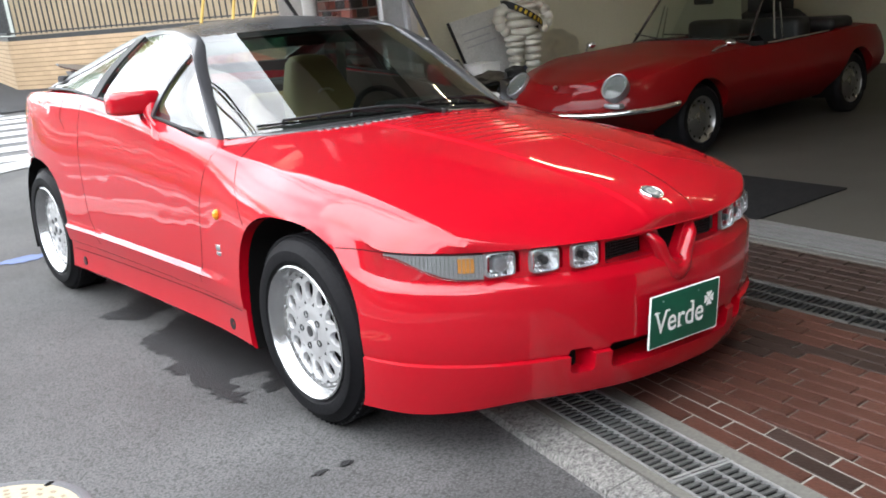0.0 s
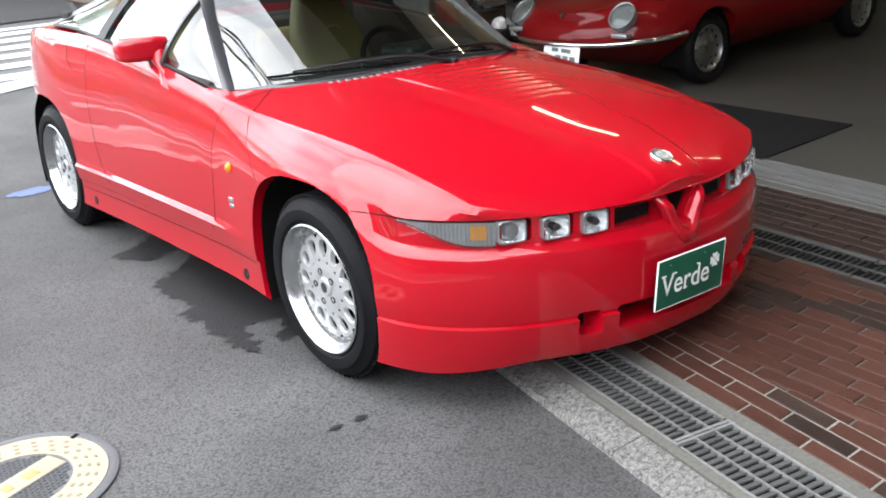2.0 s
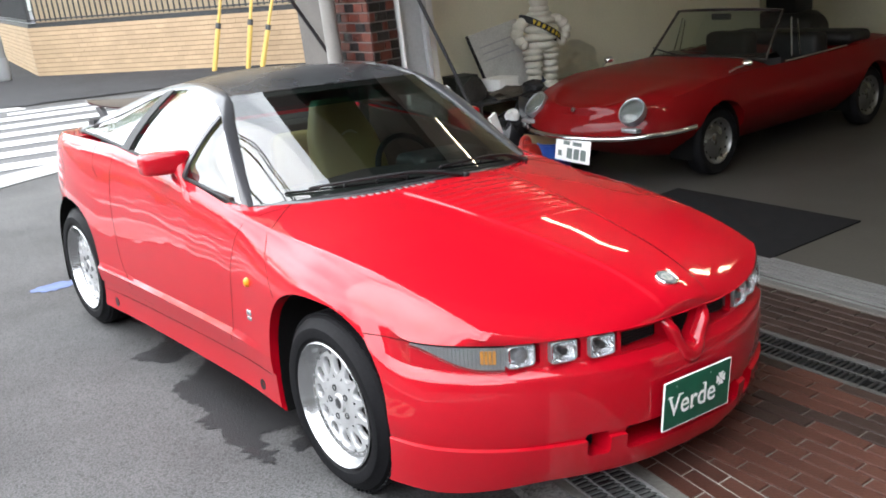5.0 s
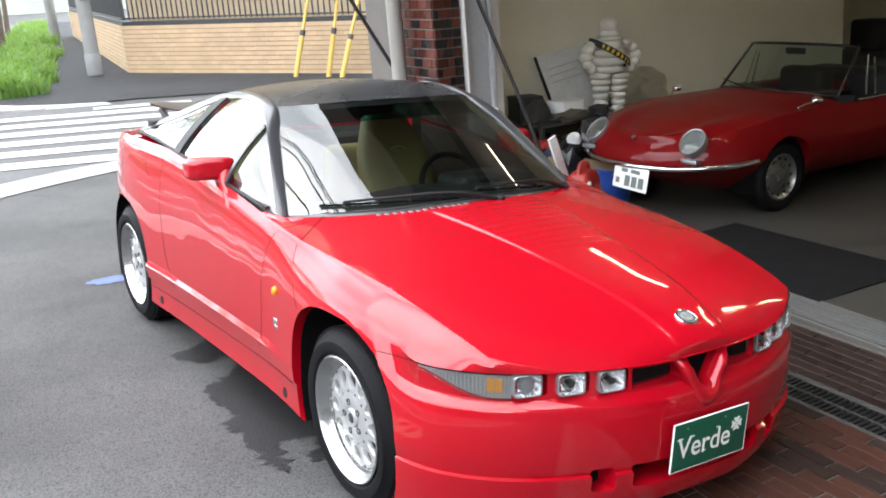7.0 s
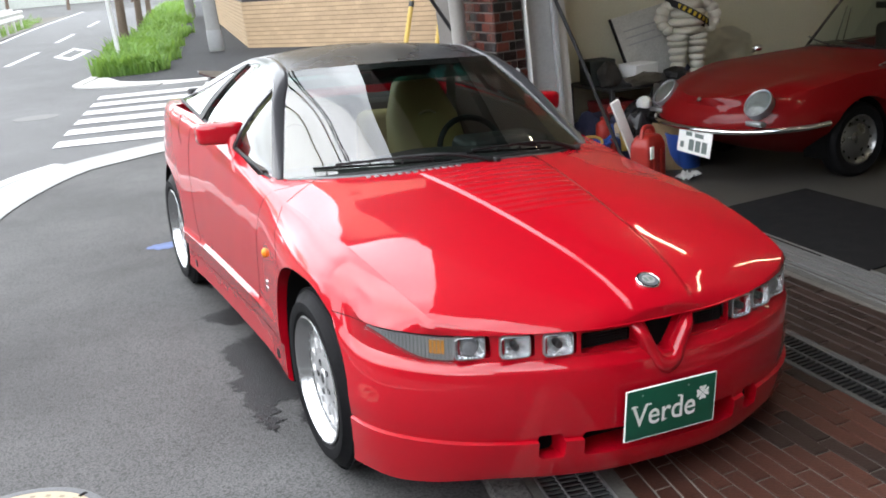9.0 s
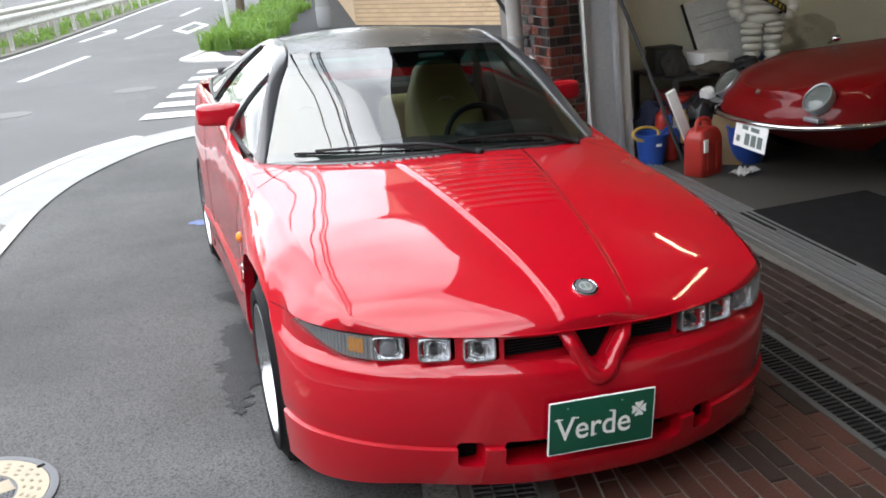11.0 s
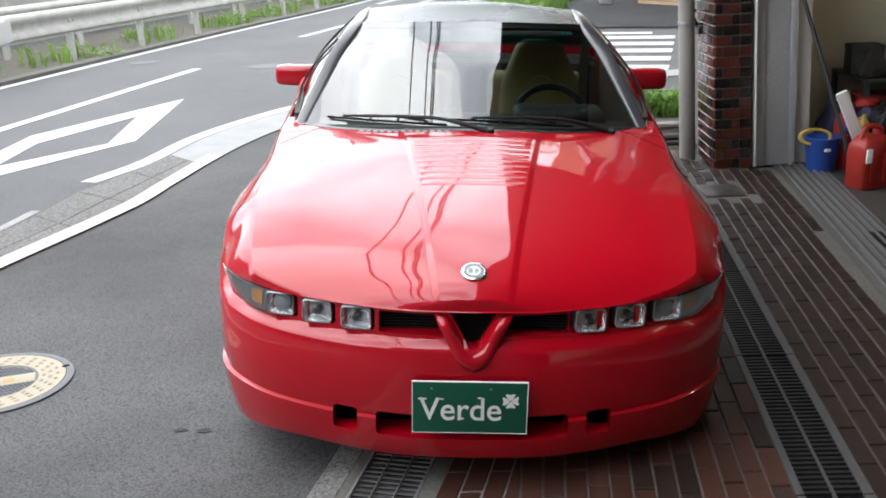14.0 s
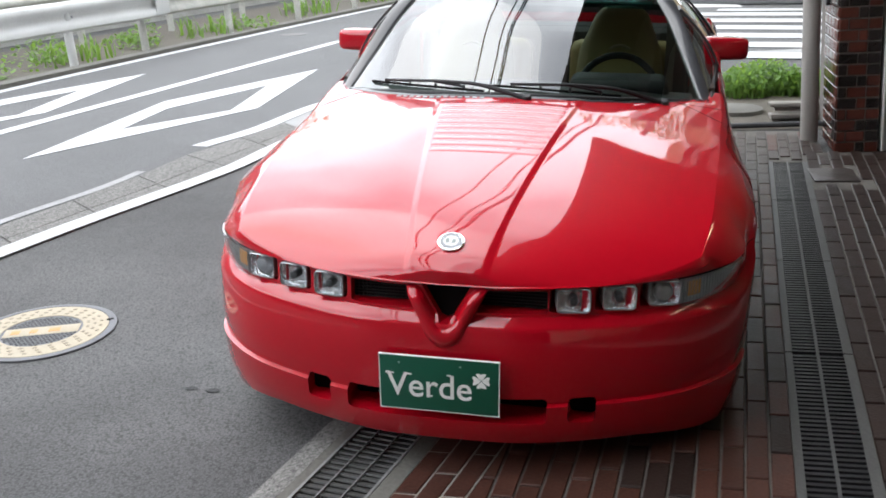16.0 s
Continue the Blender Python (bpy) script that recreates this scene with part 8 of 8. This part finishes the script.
def brick_mesh(name, lx, ly, h, material, shear=0.0):
    bm = bmesh.new()
    box(bm, (-lx / 2, -ly / 2, -h), (lx / 2, ly / 2, 0))
    top = [f for f in bm.faces if f.normal.z > 0.5]
    bmesh.ops.bevel(bm, geom=[e for f in top for e in f.edges], offset=0.003, segments=1, affect='EDGES')
    for v in bm.verts:
        v.co.x += shear * v.co.y
    me = bpy.data.meshes.new(name)
    bm.to_mesh(me)
    bm.free()
    me.materials.append(material)
    return me


rnd = random.Random(5)
course, length = 0.0665, 0.232
me_red = brick_mesh("brick", 0.0595, 0.224, 0.012, BRICK, DS)
me_dark = brick_mesh("brick", 0.0595, 0.224, 0.012, DARK_BRICK, DS)
spots = []
for c in range(-12, 25):
    u = -0.072 + course * c
    for k in range(-16, 22):
        y = (k + 0.5 * (c % 2) + 0.13 * math.sin(c * 2.1)) * length
        x = dx_(u, y)
        if (u < 0.93 or (u < 1.5 and y > 3.92 and (x < 1.5 or y > 4.0) and x < 1.6)) and -3.1 < y < 4.6 and x + 0.035 > gx(0.115, y - 0.1):
            # dark bricks grow commoner towards the garage: wet brick and canopy shade in colour
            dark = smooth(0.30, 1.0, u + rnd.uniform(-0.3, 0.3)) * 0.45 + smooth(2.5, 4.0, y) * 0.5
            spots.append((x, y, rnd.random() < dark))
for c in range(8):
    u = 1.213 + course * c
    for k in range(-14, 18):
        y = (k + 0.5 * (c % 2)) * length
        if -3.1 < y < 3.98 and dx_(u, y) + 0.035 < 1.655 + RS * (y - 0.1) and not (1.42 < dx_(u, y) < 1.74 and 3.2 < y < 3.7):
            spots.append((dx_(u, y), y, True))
# three courses laid along the gutter, in pale joints
PALE_JOINT = mat("pale_joint", (0.2, 0.19, 0.17), 0.85, 0, 0.3, 5, 80, 0.5)
bm = bmesh.new()
prism(bm, [(gx(-0.098, -3.2), -3.2), (gx(0.107, -3.2), -3.2), (gx(0.107, 4.2), 4.2), (gx(-0.098, 4.2), 4.2)], 0.0, 0.0138)
part("joint_bed", bm, PALE_JOINT, paving, "pale mortar along the gutter")
me_edge = [brick_mesh("brick", 0.0615, 0.226, 0.012, m_, GS) for m_ in (BRICK, DARK_BRICK)]
for c in range(3):
    u = -0.063 + 0.067 * c
    for k in range(-13, 18):
        y = (k + 0.5 * (c % 2)) * length
        ob = new("brick", me_edge[rnd.random() < 0.12])
        ob.parent = paving
        ob.matrix_basis = pose(gx(u, y), y, 0.0168 + rnd.uniform(-0.0006, 0.0006), rnd.gauss(0, 0.15), rnd.gauss(0, 0.2), 0)
near = sorted(range(len(spots)), key=lambda i: (spots[i][0] - 0.55) ** 2 + (spots[i][1] + 0.2) ** 2)[:200]
near = set(near)
rest = {False: bmesh.new(), True: bmesh.new()}
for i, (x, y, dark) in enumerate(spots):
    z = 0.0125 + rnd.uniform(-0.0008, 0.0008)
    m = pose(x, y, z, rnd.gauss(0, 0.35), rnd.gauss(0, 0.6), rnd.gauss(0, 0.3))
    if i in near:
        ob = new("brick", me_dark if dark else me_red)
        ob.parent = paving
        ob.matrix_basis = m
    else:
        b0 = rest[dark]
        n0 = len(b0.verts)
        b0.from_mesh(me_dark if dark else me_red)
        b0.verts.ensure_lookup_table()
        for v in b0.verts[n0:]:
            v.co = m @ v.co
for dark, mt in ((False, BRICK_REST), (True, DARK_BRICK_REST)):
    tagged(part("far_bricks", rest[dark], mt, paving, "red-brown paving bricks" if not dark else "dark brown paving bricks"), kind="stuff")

# brick pillar
P_RED = mat("pillar_brick", (0.088, 0.025, 0.018), 0.13, 0, 0.25, 16, 90, 0.15, rand=0.4)
P_DARK = mat("pillar_dark_brick", (0.018, 0.014, 0.014), 0.13, 0, 0.3, 16, 90, 0.15, rand=0.4)
P_JOINT = mat("pillar_joint", (0.12, 0.11, 0.1), 0.85, 0, 0.2, 6, 80, 0.4)
pillar = thing("pillar", pose(0, 0, 0), "glazed red and black brick pillar at the garage corner", "pillar", "", "structure")
bm = bmesh.new()
prism(bm, [(1.684, 4.053), (1.938, 4.096), (1.938, 4.52), (1.684, 4.52)], 0, 3.4)
part("core", leaned(bm), P_JOINT, pillar, "grey mortar core")
part("core", leaned(boxes(((1.75, 4.52, 0), (1.98, 5.15, 3.4)))), P_JOINT, pillar, "grey mortar core")
meshes = {}


def pbrick(w, side, dark):
    key = (w, side, dark)
    if key not in meshes:
        bm = bmesh.new()
        if side:
            box(bm, (-0.006, -w / 2, -0.029), (0.006, w / 2, 0.029), 0.0025, segments=1)
        else:
            box(bm, (-w / 2, -0.006, -0.029), (w / 2, 0.006, 0.029), 0.0025, segments=1)
        me = bpy.data.meshes.new("brick")
        bm.to_mesh(me)
        bm.free()
        me.materials.append(P_DARK if dark else P_RED)
        meshes[key] = me
    return meshes[key]


for k in range(26):
    z = 0.035 + 0.0685 * k
    runs = [0.115, 0.055, 0.085] if k % 2 == 0 else [0.055, 0.115, 0.085]
    if k % 4 == 3:
        runs = [0.055, 0.115, 0.085]
    x = 1.683
    for w in runs:
        ob = new("brick", pbrick(round(w - 0.007, 3), False, rnd.random() < 0.5))
        ob.parent = pillar
        ob.matrix_basis = pose(x + w / 2 + LEAN * z, 4.05 + 0.17 * (x + w / 2 - 1.683), z, 0, 0, 9.5)
        x += w + 0.001
    y = 4.055 + (0.0 if k % 2 else -0.06)
    while y < 4.50:
        w = 0.118
        if y + w > 4.05 + 0.03:
            y0, y1 = max(y, 4.052), min(y + w - 0.008, 4.52)
            ob = new("brick", pbrick(round(y1 - y0, 3), True, rnd.random() < 0.25))
            ob.parent = pillar
            ob.matrix_basis = pose(1.682 + LEAN * z, (y0 + y1) / 2, z)
        y += w
